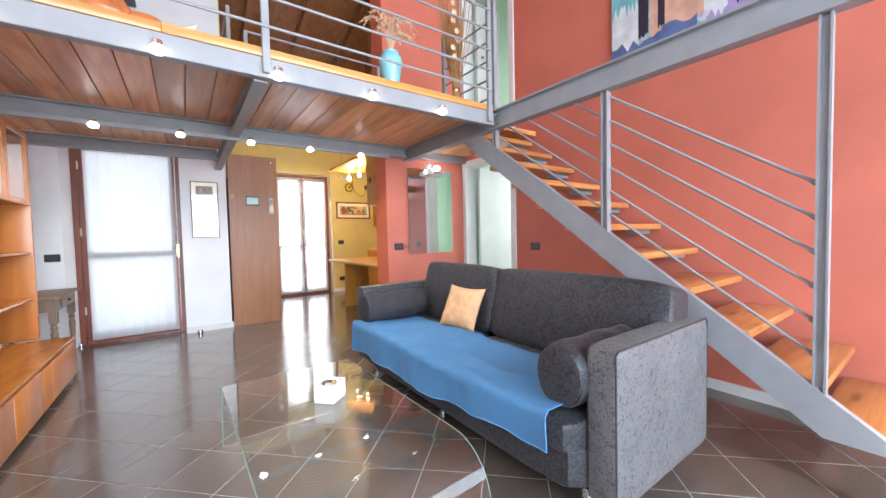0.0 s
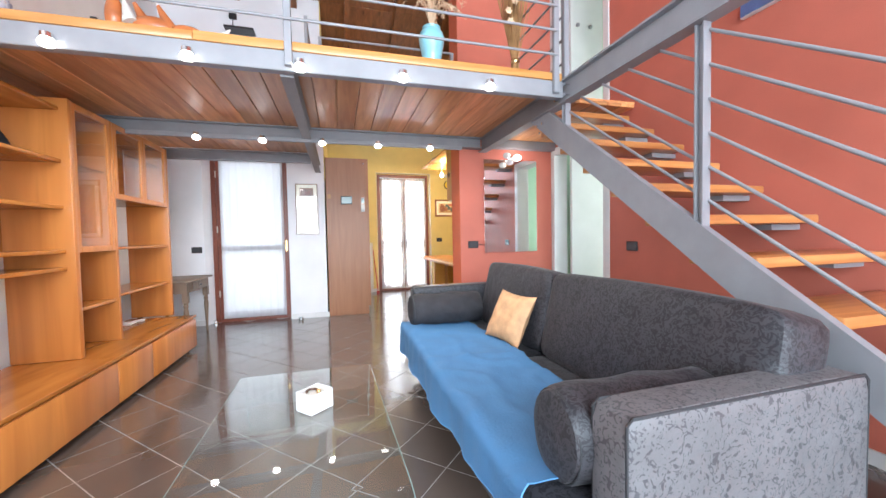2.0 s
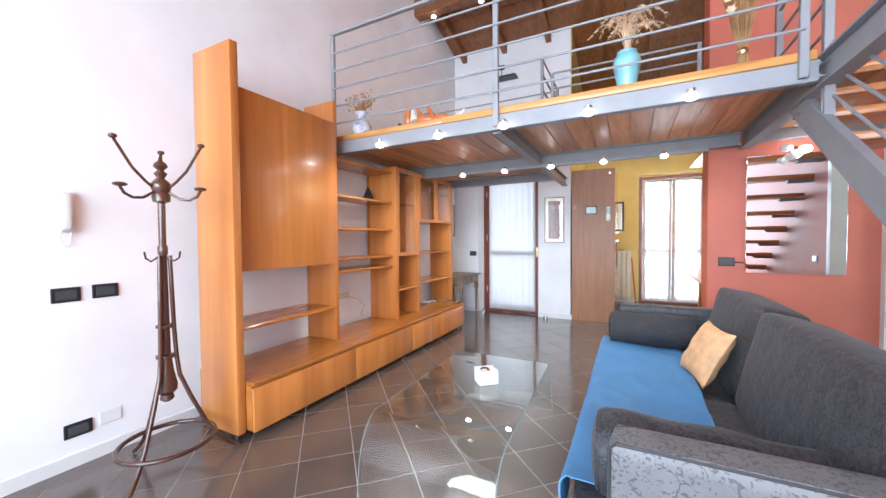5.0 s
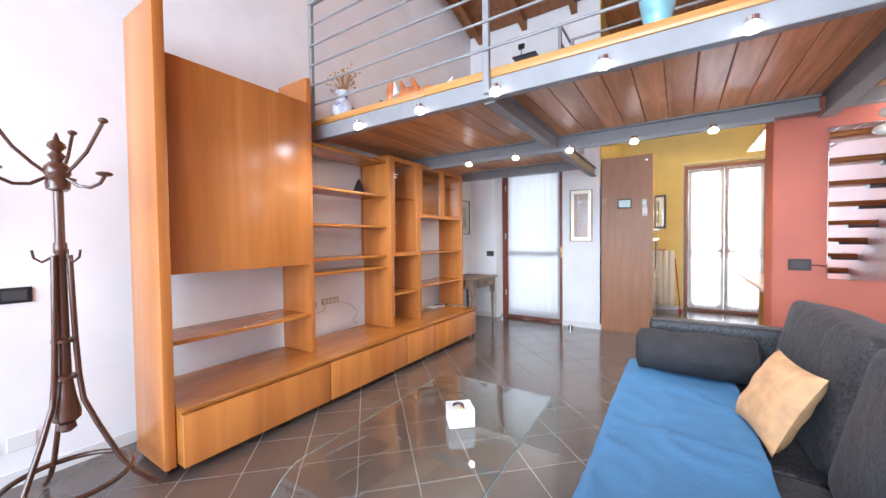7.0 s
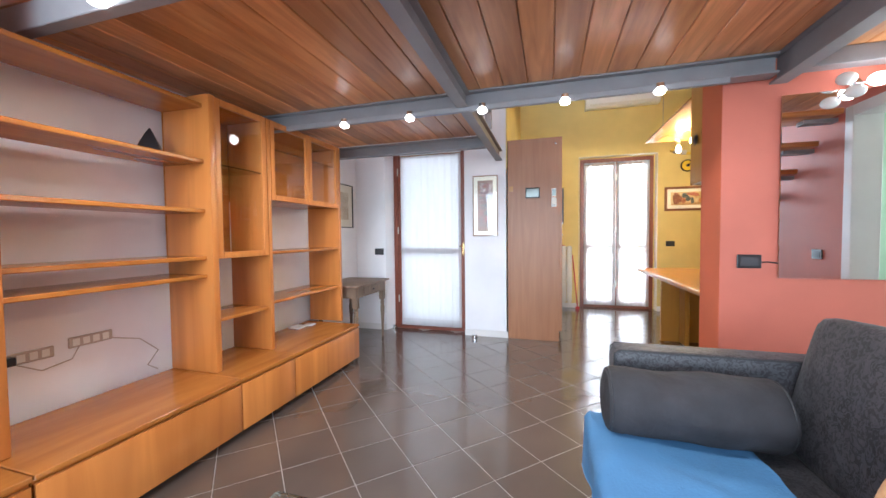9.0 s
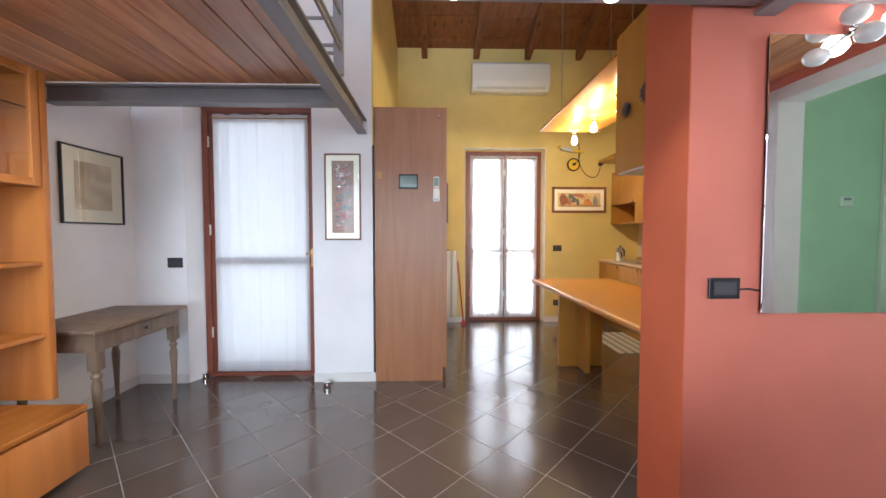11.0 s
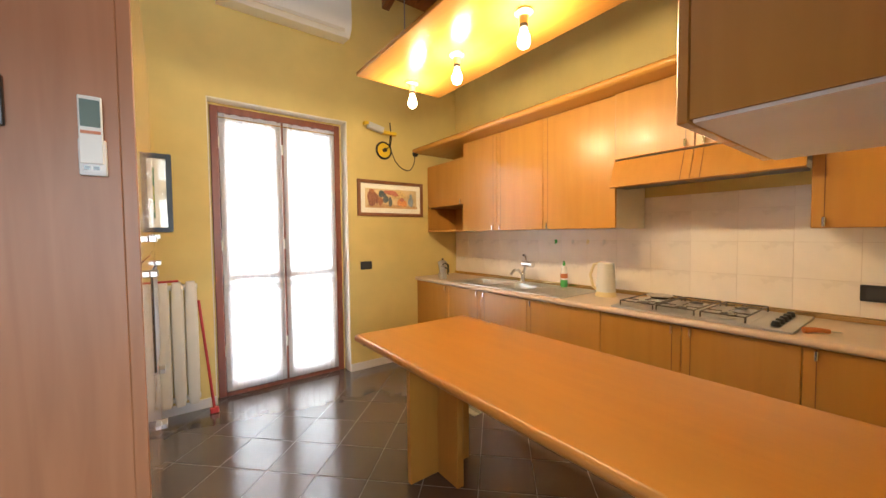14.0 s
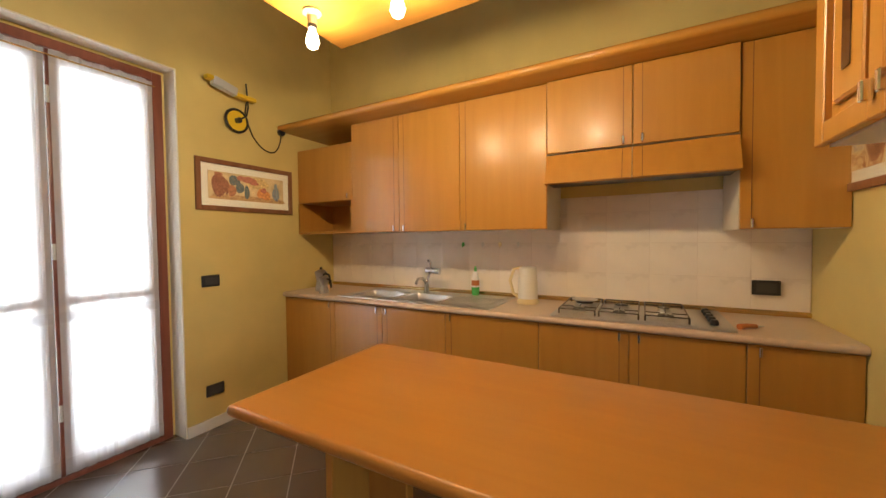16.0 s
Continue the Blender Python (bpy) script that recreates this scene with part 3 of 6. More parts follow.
rail = thing("loft_railing", (1.1, 2.98, 2.1), "grey steel loft railing with level rods", "railing")
for x, z0 in ((-0.52, 2.25), (1.09, 2.12), (2.80, 2.12)):
    bm = B()
    box(bm, x - 0.02, x + 0.02, 2.955, 2.985, z0, 3.20, 0.003)
    part("post", bm, STEEL, rail, "steel post")
bm = B()
box(bm, -0.54, 2.82, 2.95, 2.99, 3.20, 3.225, 0.004)
part("handrail", bm, STEEL, rail, "flat steel handrail")
for i in range(5):
    z = 2.37 + 0.163 * i
    bm = B()
    rod(bm, (-0.52, 2.95, z), (2.80, 2.95, z), 0.0085, 10)
    part("rod", bm, STEEL, rail, "level steel rod", True)

rail = thing("landing_railing", (2.91, 3.8, LOFT), "grey steel railing of the stair landing", "railing")
for y in (3.02, 3.75):
    bm = B()
    box(bm, 2.89, 2.93, y - 0.02, y + 0.02, 2.237, 3.20, 0.003)
    part("post", bm, STEEL, rail, "steel post")
for i in range(5):
    z = 2.37 + 0.163 * i
    bm = B()
    rod(bm, (2.91, 3.02, z), (2.91, 3.75, z), 0.0085, 10)
    part("rod", bm, STEEL, rail, "level steel rod", True)

low = thing("edge_railing", (2.0, 4.5, LOFT), "grey steel railing at the rear edge of the loft", "railing")
for a, b in (((1.21, 4.53), (2.55, 4.53)), ((1.08, 4.6), (1.08, 5.58)), ((LW + 0.03, 5.62), (1.04, 5.62))):
    top = 3.32 if a[1] > 4.55 else 3.10
    for z in (2.42, *(top - 0.17 * k for k in range(5 if top < 3.2 else 6))):
        bm = B()
        rod(bm, (*a, z), (*b, z), 0.011, 8)
        part("rod", bm, STEEL, low, "level steel rod", True)
    for p in (a, b):
        bm = B()
        box(bm, p[0] - 0.015, p[0] + 0.015, p[1] - 0.015, p[1] + 0.015, 2.262, top)
        part("post", bm, STEEL, low, "steel post")

# ---- shelf unit ----
UB = -0.73
def cabinet(name, y0, y1):
    c = thing("low_cabinet", (-0.45, (y0 + y1) / 2, 0.03), "low cherry-veneered cabinet with a wide drawer front", "cabinet", "low cabinets under the shelf unit")
    slab("body", UB, -0.165, y0, y1, 0.05, 0.345, CHERRY_Y, c, "", 0.003)
    slab("drawer_front", -0.163, -0.143, y0 + 0.003, y1 - 0.003, 0.045, 0.33, CHERRY_Z, c, "plain cherry drawer front", 0.004, 2)
    slab("top", UB, -0.140, y0, y1, 0.346, 0.368, CHERRY_Y, c, "", 0.003)
    # added black block stands for the shade underneath; the small feet are not built
    slab("plinth", UB + 0.05, -0.24, y0 + 0.04, y1 - 0.04, 0, 0.049, BLACK, c, "black block in place of the shade under the cabinet")


for a, b in ((1.825, 2.795), (2.80, 3.72), (3.725, 4.20), (4.205, 5.13)):
    cabinet("low_cabinet", a, b)

unit = thing("shelf_unit", (-0.6, 3.5, 0.37), "tall cherry-veneered shelf unit with open shelves", "shelf unit")
slab("side_panel", -0.61, -0.215, 1.765, 1.82, 0.035, 2.53, CHERRY_Z, unit, "", 0.006, 2)
slab("side_panel", UB, -0.37, 2.80, 2.845, 0.37, 2.52, CHERRY_Z, unit, "", 0.006, 2)
for y0, y1, x1 in ((3.74, 3.785, -0.355), (4.225, 4.26, -0.365), (5.17, 5.205, -0.365)):
    slab("side_panel", UB, x1, y0, y1, 0.37 if y0 < 5 else 0.37, 2.10, CHERRY_Z, unit, "", 0.005, 2)
slab("shelf", UB, -0.36, 1.857, 2.798, 0.66, 0.685, CHERRY_Y, unit, "", 0.004)
for z in (0.98, 1.095, 1.385, 1.69, 2.03):
    slab("shelf", UB, -0.40, 2.847, 3.738, z - 0.012, z + 0.012, CHERRY_Y, unit, "", 0.004)
slab("shelf", UB, -0.38, 3.787, 4.223, 0.68, 0.703, CHERRY_Y, unit, "", 0.004)
for z in (0.71, 1.09):
    slab("shelf", UB, -0.38, 4.262, 5.168, z, z + 0.022, CHERRY_Y, unit, "", 0.004)
for x in (-0.57, -0.26):
    bm = B()
    rod(bm, (x, 1.7925, 0.0), (x, 1.7925, 0.036), 0.014, 12)
    part("foot", bm, BLACK, unit, "short dark foot", True)
hang = thing("wall_cabinet", (-0.5, 2.3, 1.07), "closed cherry-veneered box cabinet hung in the shelf unit", "cabinet")
slab("body", UB, -0.36, 1.858, 2.797, 1.08, 2.30, CHERRY_Z, hang, "", 0.003)
slab("door", -0.358, -0.336, 1.858, 2.797, 1.07, 2.31, CHERRY_Z, hang, "plain cherry flap door", 0.004, 2)


def vitrine(y0, y1, z0, z1, leaves):
    v = thing("glass_cabinet", (-0.6, (y0 + y1) / 2, z0), "cherry cabinet with glazed doors, partly empty", "cabinet", "glazed cabinets of the shelf unit")
    bm = B()
    box(bm, UB, -0.39, y0, y1, z0, z0 + 0.022)
    box(bm, UB, -0.39, y0, y1, z1 - 0.022, z1)
    box(bm, LW + 0.014, UB, y0, y1, z0, z1)
    part("body", bm, CHERRY_Y, v)
    s = slab("glass_shelf", UB + 0.01, -0.42, y0 + 0.005, y1 - 0.005, (z0 + z1) / 2 + 0.1, (z0 + z1) / 2 + 0.106, GLASS, v, "clear glass shelf")
    w = (y1 - y0) / leaves
    for i in range(leaves):
        a, b = y0 + i * w + 0.002, y0 + (i + 1) * w - 0.002
        f = 0.042
        bm = B()
        for q in [(a, a + f, z0, z1), (b - f, b, z0, z1), (a + f, b - f, z0, z0 + f), (a + f, b - f, z1 - f, z1)]:
            box(bm, -0.388, -0.366, *q, 0.003)
        dd = part("door", bm, CHERRY_Z, v, "cherry-framed door")
        g = slab("pane", -0.379, -0.375, a + f, b - f, z0 + f, z1 - f, GLASS, dd)
        g.visible_shadow = False


vitrine(3.788, 4.222, 1.085, 2.098, 1)
vitrine(4.263, 5.167, 1.50, 2.098, 2)

# ---- sofa ----
def patterned(name, dark, light, rough, lo=0.43):
    """Jacquard cloth: matt ground with a broken leafy figure."""
    m = material(name, dark, rough)
    t, b, add, link = nodes(m)
    co = add("ShaderNodeTexCoord")
    n1, n2 = add("ShaderNodeTexNoise"), add("ShaderNodeTexNoise")
    n1.inputs["Scale"].default_value, n1.inputs["Detail"].default_value, n1.inputs["Distortion"].default_value = 38, 3, 2.6
    n2.inputs["Scale"].default_value = 9
    link(co.outputs["Object"], n1.inputs["Vector"])
    link(co.outputs["Object"], n2.inputs["Vector"])
    r = add("ShaderNodeMapRange")
    r.inputs[1].default_value, r.inputs[2].default_value = lo, lo + 0.045
    link(n1.outputs[0], r.inputs[0])
    mix = add("ShaderNodeMix")
    mix.data_type = "RGBA"
    mix.inputs[6].default_value, mix.inputs[7].default_value = (*dark, 1), (*light, 1)
    link(r.outputs[0], mix.inputs[0])
    hsv = add("ShaderNodeHueSaturation")
    vr = add("ShaderNodeMapRange")
    vr.inputs[3].default_value, vr.inputs[4].default_value = 0.8, 1.2
    link(n2.outputs[0], vr.inputs[0])
    link(vr.outputs[0], hsv.inputs["Value"])
    link(mix.outputs[2], hsv.inputs["Color"])
    link(hsv.outputs[0], b.inputs["Base Color"])
    b.inputs["Sheen Weight"].default_value, b.inputs["Sheen Roughness"].default_value = 0.06, 0.4
    w = add("ShaderNodeTexNoise")
    w.inputs["Scale"].default_value = 14
    w.inputs["Detail"].default_value = 6
    link(co.outputs["Object"], w.inputs["Vector"])
    bp = add("ShaderNodeBump")
    bp.inputs["Strength"].default_value, bp.inputs["Distance"].default_value = 0.35, 0.02
    link(w.outputs[0], bp.inputs["Height"])
    link(bp.outputs[0], b.inputs["Normal"])
    return m


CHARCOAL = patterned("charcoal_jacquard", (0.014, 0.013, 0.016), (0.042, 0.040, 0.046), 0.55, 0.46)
# the charcoal cloth lightened: window light on the near arm, put into the colour
ARMCLOTH_LIT = patterned("charcoal_jacquard_lit", (0.060, 0.058, 0.063), (0.135, 0.129, 0.133), 0.5, 0.405)
SUEDE = varied("dark_suede", (0.030, 0.028, 0.032), 0.8, 8, 0.25, 0.5, 25)
BLUE = varied("blue_throw_cloth", (0.072, 0.198, 0.39), 0.8, 5, 0.06, 0.25, 90)
PALEBLUE = varied("pale_blue_stitching", (0.12, 0.31, 0.58), 0.8, 5, 0.06, 0.25, 90)
PEACH = varied("peach_cushion_cloth", (0.62, 0.36, 0.18), 0.7, 18, 0.1, 0.5, 30)
PIPE = material("dark_piping", (0.03, 0.03, 0.033), 0.6)


def pillow(bm, x0, x1, y0, y1, z0, z1, puff=0.02, p=7, n=10):
    """A stuffed block: rounded corners and faces that swell."""
    c = Vector(((x0 + x1) / 2, (y0 + y1) / 2, (z0 + z1) / 2))
    h = ((x1 - x0) / 2, (y1 - y0) / 2, (z1 - z0) / 2)
    seen = {}

    def vert(u):
        key = tuple(round(k, 5) for k in u)
        if key not in seen:
            s = (sum(abs(k) ** p for k in u)) ** (1 / p)
            m = max(abs(k) for k in u)
            q = [k * m / s for k in u]
            q = [q[a] * (h[a] + puff * (1 - u[(a + 1) % 3] ** 2) * (1 - u[(a + 2) % 3] ** 2)) for a in range(3)]
            w = 0.35 * puff * noise.noise(Vector((c.x + q[0], c.y + q[1], c.z + q[2])) * 7)
            seen[key] = bm.verts.new(c + Vector(q) * (1 + w))
        return seen[key]

    for a in range(3):
        for s in (-1, 1):
            for i in range(n):
                for j in range(n):
                    q = []
                    for di, dj in ((0, 0), (1, 0), (1, 1), (0, 1)):
                        u = [0, 0, 0]
                        u[a], u[(a + 1) % 3], u[(a + 2) % 3] = s, -1 + 2 * (i + di) / n, -1 + 2 * (j + dj) / n
                        q.append(vert(u))
                    bm.faces.new(q if s > 0 else q[::-1])
    return bm


sofa = thing("sofa", (2.3, 2.6, 0), "dark charcoal jacquard three-seat sofa on short metal feet", "sofa")
SY0, SY1 = 1.40, 3.76
bm = B()
pillow(bm, 1.86, 2.72, SY0 + 0.12, SY1 - 0.12, 0.13, 0.33, 0.006, 14)
part("base", bm, CHARCOAL, sofa, "", True)
ym = 2.66
for a, b in ((SY0 + 0.13, ym - 0.004), (ym + 0.004, SY1 - 0.13)):
    bm = B()
    pillow(bm, 1.82, 2.52, a, b, 0.30, 0.440, 0.006, 12)
    part("seat_cushion", bm, CHARCOAL, sofa, "", True)
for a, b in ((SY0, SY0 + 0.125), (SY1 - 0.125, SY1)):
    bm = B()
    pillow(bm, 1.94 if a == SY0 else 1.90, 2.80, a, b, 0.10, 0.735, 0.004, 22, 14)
    # only the near arm takes the cloth with daylight in its colour
    arm = part("armrest", bm, ARMCLOTH_LIT if a == SY0 else CHARCOAL, sofa, "flat charcoal patterned armrest", True)
    for yy in (a + 0.006, b - 0.006):
        bm = B()
        fx0 = 1.94 if a == SY0 else 1.90
        tube(bm, [(fx0 + 0.006, yy, 0.12), (fx0 + 0.004, yy, 0.715), (fx0 + 0.02, yy, 0.730), (2.78, yy, 0.730), (2.794, yy, 0.715), (2.794, yy, 0.12)], 0.0045, 6)
        part("piping", bm, PIPE, arm, "dark piping", True)
bm = B()
pillow(bm, 2.66, 2.80, SY0 + 0.12, SY1 - 0.12, 0.12, 0.74, 0.004, 16)
part("back_panel", bm, CHARCOAL, sofa, "", True)
for a, b in ((SY0 + 0.07, ym - 0.004), (ym + 0.004, SY1 - 0.145)):
    bm = B()
    pillow(bm, -0.10, 0.14, a, b, 0.0, 0.50, 0.018, 13, 14)
    bmesh.ops.transform(bm, matrix=Matrix.Translation((2.54, 0, 0.42)) @ Matrix.Rotation(radians(13), 4, "Y"), verts=bm.verts)
    bk = part("back_cushion", bm, CHARCOAL, sofa, "tilted padded back cushion", True)
    bm = B()
    tube(bm, [(2.572, a + 0.02, 0.895), (2.572, b - 0.02, 0.895)], 0.0045, 6)
    part("piping", bm, PIPE, bk, "dark piping", True)
for x, y in ((1.98, SY0 + 0.15), (1.98, SY1 - 0.2), (2.68, SY0 + 0.15), (2.68, SY1 - 0.2), (1.98, 2.58)):
    bm = B()
    rod(bm, (x, y, 0.0), (x, y, 0.13), 0.022, 14)
    part("foot", bm, CHROME, sofa, "short metal foot", True)

for yy, R, XS, SQ, lab in ((1.628, 0.132, 0.045, 0.88, "dark suede bolster by the near armrest of the sofa"), (3.505, 0.123, 0.0, 1.0, "dark suede bolster against the far armrest of the sofa")):
    bm = B()
    rings = []
    L0, L1 = 1.84 + XS, 2.42 + XS
    prof = [(0.0, 0.0), (0.03, 0.008), (0.075, 0.0), (R - 0.012, 0.012), (R, 0.035)]
    pts = [(r, x) for r, x in prof] + [(R + 0.004 * math.sin(k * 1.3), 0.035 + (L1 - L0 - 0.07) * k / 10) for k in range(1, 10)] + [(r, (L1 - L0) - x) for r, x in prof[::-1]]
    for r, x in pts:
        ring = []
        for k in range(28):
            a = 2 * math.pi * k / 28
            rr = max(r, 0.001) * (1 + 0.07 * noise.noise(Vector((x * 6, math.cos(a) * 2, math.sin(a) * 2 + yy))))
            ring.append(bm.verts.new((L0 + x, yy + SQ * rr * math.cos(a), 0.455 + R + rr * math.sin(a))))
        rings.append(ring)
    for p, q in zip(rings, rings[1:]):
        for k in range(28):
            bm.faces.new((p[k], p[(k + 1) % 28], q[(k + 1) % 28], q[k]))
    c = thing("bolster", (L0 + 0.29, yy, 0.455), lab, "cushion", "bolsters on the sofa")
    part("cover", bm, CHARCOAL if yy < 2 else SUEDE, c, "", True)
    for x in (L0 + 0.022, L1 - 0.022):
        bm = B()
        tube(bm, [(x, yy + SQ * (R - 0.006) * math.cos(2 * math.pi * k / 24), 0.455 + R + (R - 0.006) * math.sin(2 * math.pi * k / 24)) for k in range(25)], 0.003, 6)
        part("piping", bm, PIPE, c, "dark piping", True)

bm = B()
N = 18
sheets = []
for side in (-1, 1):
    grid = []
    for i in range(N + 1):
        row = []
        for j in range(N + 1):
            u, v = -1 + 2 * i / N, -1 + 2 * j / N
            x = 0.195 * u * (1 - 0.10 * (1 - v * v) * u * u)
            z = 0.190 * v * (1 - 0.10 * (1 - u * u) * v * v)
            puff = max(0.0, (1 - u ** 4) * (1 - v ** 4)) ** 0.7
            crease = 0.010 * noise.noise(Vector((x * 16, side, z * 16))) * puff
            row.append(bm.verts.new((x, side * (0.003 + 0.058 * puff) + crease, z)))
        grid.append(row)
    for p, q in zip(grid, grid[1:]):
        for j in range(N):
            bm.faces.new((p[j], p[j + 1], q[j + 1], q[j]))
bmesh.ops.remove_doubles(bm, verts=bm.verts, dist=0.0065)
bmesh.ops.transform(bm, matrix=Matrix.Translation((2.375, 2.86, 0.622)) @ Matrix.Scale(0.88, 4) @ pose(0, 0, 0, 0, 10, 0) @ pose(0, 0, 0, -16, 0, -78), verts=bm.verts)
c = thing("cushion", (2.36, 2.845, 0.46), "square peach cushion leaning on the sofa back", "cushion")
part("cover", bm, PEACH, c, "", True)

# throw over the seat
bm = B()
nu, nv = 34, 70
path = []
for i in range(nu + 1):
    s = i / nu * 0.80
    if s < 0.50:
        path.append((2.315 - s, 0.470))
    elif s < 0.58:
        a = (s - 0.50) / 0.08 * math.pi / 2
        path.append((1.815 - 0.035 * math.sin(a), 0.470 - 0.035 * (1 - math.cos(a))))
    else:
        path.append((1.780, 0.435 - (s - 0.58)))
grid = []
for j in range(nv + 1):
    y = 1.60 + (3.60 - 1.60) * j / nv
    drop = 0.62 + 0.38 * (j / nv) - 0.10 * math.sin(j * 0.12 + 0.6) + 0.03 * math.sin(j * 0.5)
    row = []
    for i, (x, z) in enumerate(path):
        if z < 0.43:
            z = 0.429 - (0.429 - z) * max(0.35, drop) * 0.92
            x += 0.016 * math.sin(j * 0.31 + 1) * (0.429 - z) / 0.2 + 0.003 * math.sin(j * 1.1)
        else:
            fold = noise.noise(Vector((x * 3.2, y * 2.1, 0.4)))
            z += 0.020 * fold + 0.012 * max(0, 1 - abs((y - 2.66) + 0.25 * (x - 2.0)) / 0.03)
            z += 0.012 * max(0, noise.noise(Vector((x * 9, y * 4, 3))) - 0.1)
            z += 0.011 * max(0, 1 - abs(noise.noise(Vector((x * 3.5 + 2, y * 2.6, 7)))) * 8) + 0.006 * max(0, 1 - abs(noise.noise(Vector((x * 7, y * 6 + 3, 1)))) * 7)
        row.append(bm.verts.new((x, y, z)))
    grid.append(row)
for a, b in zip(grid, grid[1:]):
    for i in range(nu):
        bm.faces.new((a[i], a[i + 1], b[i + 1], b[i]))
bmesh.ops.recalc_face_normals(bm, faces=bm.faces)
HEM = [v.co.copy() for v in grid[0][nu - 12:]] + [row[-1].co.copy() for row in grid[1:]]
bmesh.ops.solidify(bm, geom=bm.faces[:], thickness=0.004)
th = thing("throw", (2.05, 2.6, 0.45), "plain bright blue cloth spread over the sofa seat", "blanket")
part("cloth", bm, BLUE, th, "", True)
hem = B()
tube(hem, HEM, 0.0024, 6)
part("hem", hem, PALEBLUE, th, "paler stitched hem", True)

# ---- glass table ----
TABLEGLASS = clear("table_glass", (0.93, 0.98, 0.97))
bm = B()
prof = [(3.09, 0.001), (2.945, 0.385), (2.935, 0.398), (2.92, 0.402)]
prof += [(1.84, 0.402)]
for k in range(1, 7):
    a = math.pi / 2 * k / 6 * 0.86
    prof.append((1.84 - 0.20 * math.sin(a), 0.402 - 0.20 * (1 - math.cos(a))))
prof += [(1.60, 0.001)]
ins = []
T = 0.012
for i, p in enumerate(prof):
    a, b = Vector(prof[max(i - 1, 0)]), Vector(prof[min(i + 1, len(prof) - 1)])
    d = (b - a).normalized()
    nrm = Vector((-d.y, d.x))
    if i in (0, len(prof) - 1):
        ins.append((p[0] + (-T if i == 0 else T), p[1]))
    else:
        ins.append((p[0] + nrm.x * T, p[1] + nrm.y * T))
xs = lambda y: (0.80 + max(0, (1.9 - y)) * 0.28, 1.485 + (2.95 - y) * 0.035)
outer = [[bm.verts.new((x, y, z)) for x in xs(y)] for y, z in prof]
inner = [[bm.verts.new((x, y, z)) for x in xs(y)] for y, z in ins]
for i in range(len(prof) - 1):
    bm.faces.new((outer[i][0], outer[i][1], outer[i + 1][1], outer[i + 1][0]))
    bm.faces.new((inner[i][1], inner[i][0], inner[i + 1][0], inner[i + 1][1]))
    bm.faces.new((outer[i][1], inner[i][1], inner[i + 1][1], outer[i + 1][1]))
    bm.faces.new((inner[i][0], outer[i][0], outer[i + 1][0], inner[i + 1][0]))
for i in (0, -1):
    bm.faces.new((outer[i][0], outer[i][1], inner[i][1], inner[i][0]))
gt = thing("coffee_table", (1.15, 2.3, 0), "clear bent-glass coffee table on the tiled floor", "coffee table")
g = part("sheet", bm, TABLEGLASS, gt, "", True)
g.visible_shadow = False

EDGEGLASS = material("polished_glass_edge", (0.22, 0.29, 0.27), 0.15, 0.0, 0.5)
for k in (0, 1):
    bm = B()
    tube(bm, [(xs(y)[k] + (0.001 if k else -0.001), y, z) for y, z in [((p[0] + q[0]) / 2, (p[1] + q[1]) / 2) for p, q in zip(prof, ins)]], 0.0026, 6)
    part("polished_edge", bm, EDGEGLASS, gt, "thin polished glass edge", True)

bx = thing("box", (1.21, 2.42, 0.404), "small open white box with trinkets on the glass table", "box")
bm = B()
m = pose(1.21, 2.42, 0.405, 0, 0, 42)
for b in [(-0.058, 0.058, -0.05, 0.05, 0, 0.006), (-0.058, -0.054, -0.05, 0.05, 0.006, 0.082), (0.054, 0.058, -0.05, 0.05, 0.006, 0.082), (-0.054, 0.054, -0.05, -0.046, 0.006, 0.082), (-0.054, 0.054, 0.046, 0.05, 0.006, 0.082)]:
    box(bm, *b)
bmesh.ops.transform(bm, matrix=m, verts=bm.verts)
part("tray", bm, WHITEPL, bx)
bm = B()
box(bm, -0.053, 0.053, -0.045, 0.045, 0.007, 0.070)
bmesh.ops.transform(bm, matrix=m, verts=bm.verts)
part("lining", bm, CREAM, bx)
bm = B()
tube(bm, arc((1.20, 2.42, 0.483), 0.022, 10, 200, 10), 0.006, 8)
part("trinket", bm, DARKWOOD, bx, "dark curved trinket", True)
bm = B()
ball(bm, (1.228, 2.41, 0.482), 0.011)
part("trinket", bm, BRASS, bx, "small golden trinket", True)

# ---- hat stand ----
hs = thing("coat_stand", (-0.33, 1.43, 0), "dark bentwood coat stand with curled hooks by the white wall", "coat stand")
CX, CY = -0.33, 1.43
bm = B()
turned(bm, [(0.018, 0.38), (0.035, 0.395), (0.03, 0.42), (0.05, 0.44), (0.052, 0.47), (0.036, 0.55), (0.027, 0.62), (0.047, 0.628), (0.047, 0.642), (0.024, 0.65), (0.022, 0.79), (0.044, 0.798), (0.044, 0.812), (0.022, 0.82), (0.018, 1.20), (0.024, 1.21), (0.024, 1.25), (0.018, 1.26), (0.018, 1.49), (0.04, 1.50), (0.044, 1.53), (0.035, 1.55), (0.046, 1.57), (0.046, 1.60), (0.03, 1.62), (0.018, 1.63), (0.032, 1.655), (0.018, 1.67), (0.016, 1.675), (0.034, 1.695), (0.028, 1.712), (0.012, 1.725), (0.010, 1.735), (0.003, 1.758)], (CX, CY, 0), 20)
part("column", bm, DARKWOOD, hs, "turned column", True)
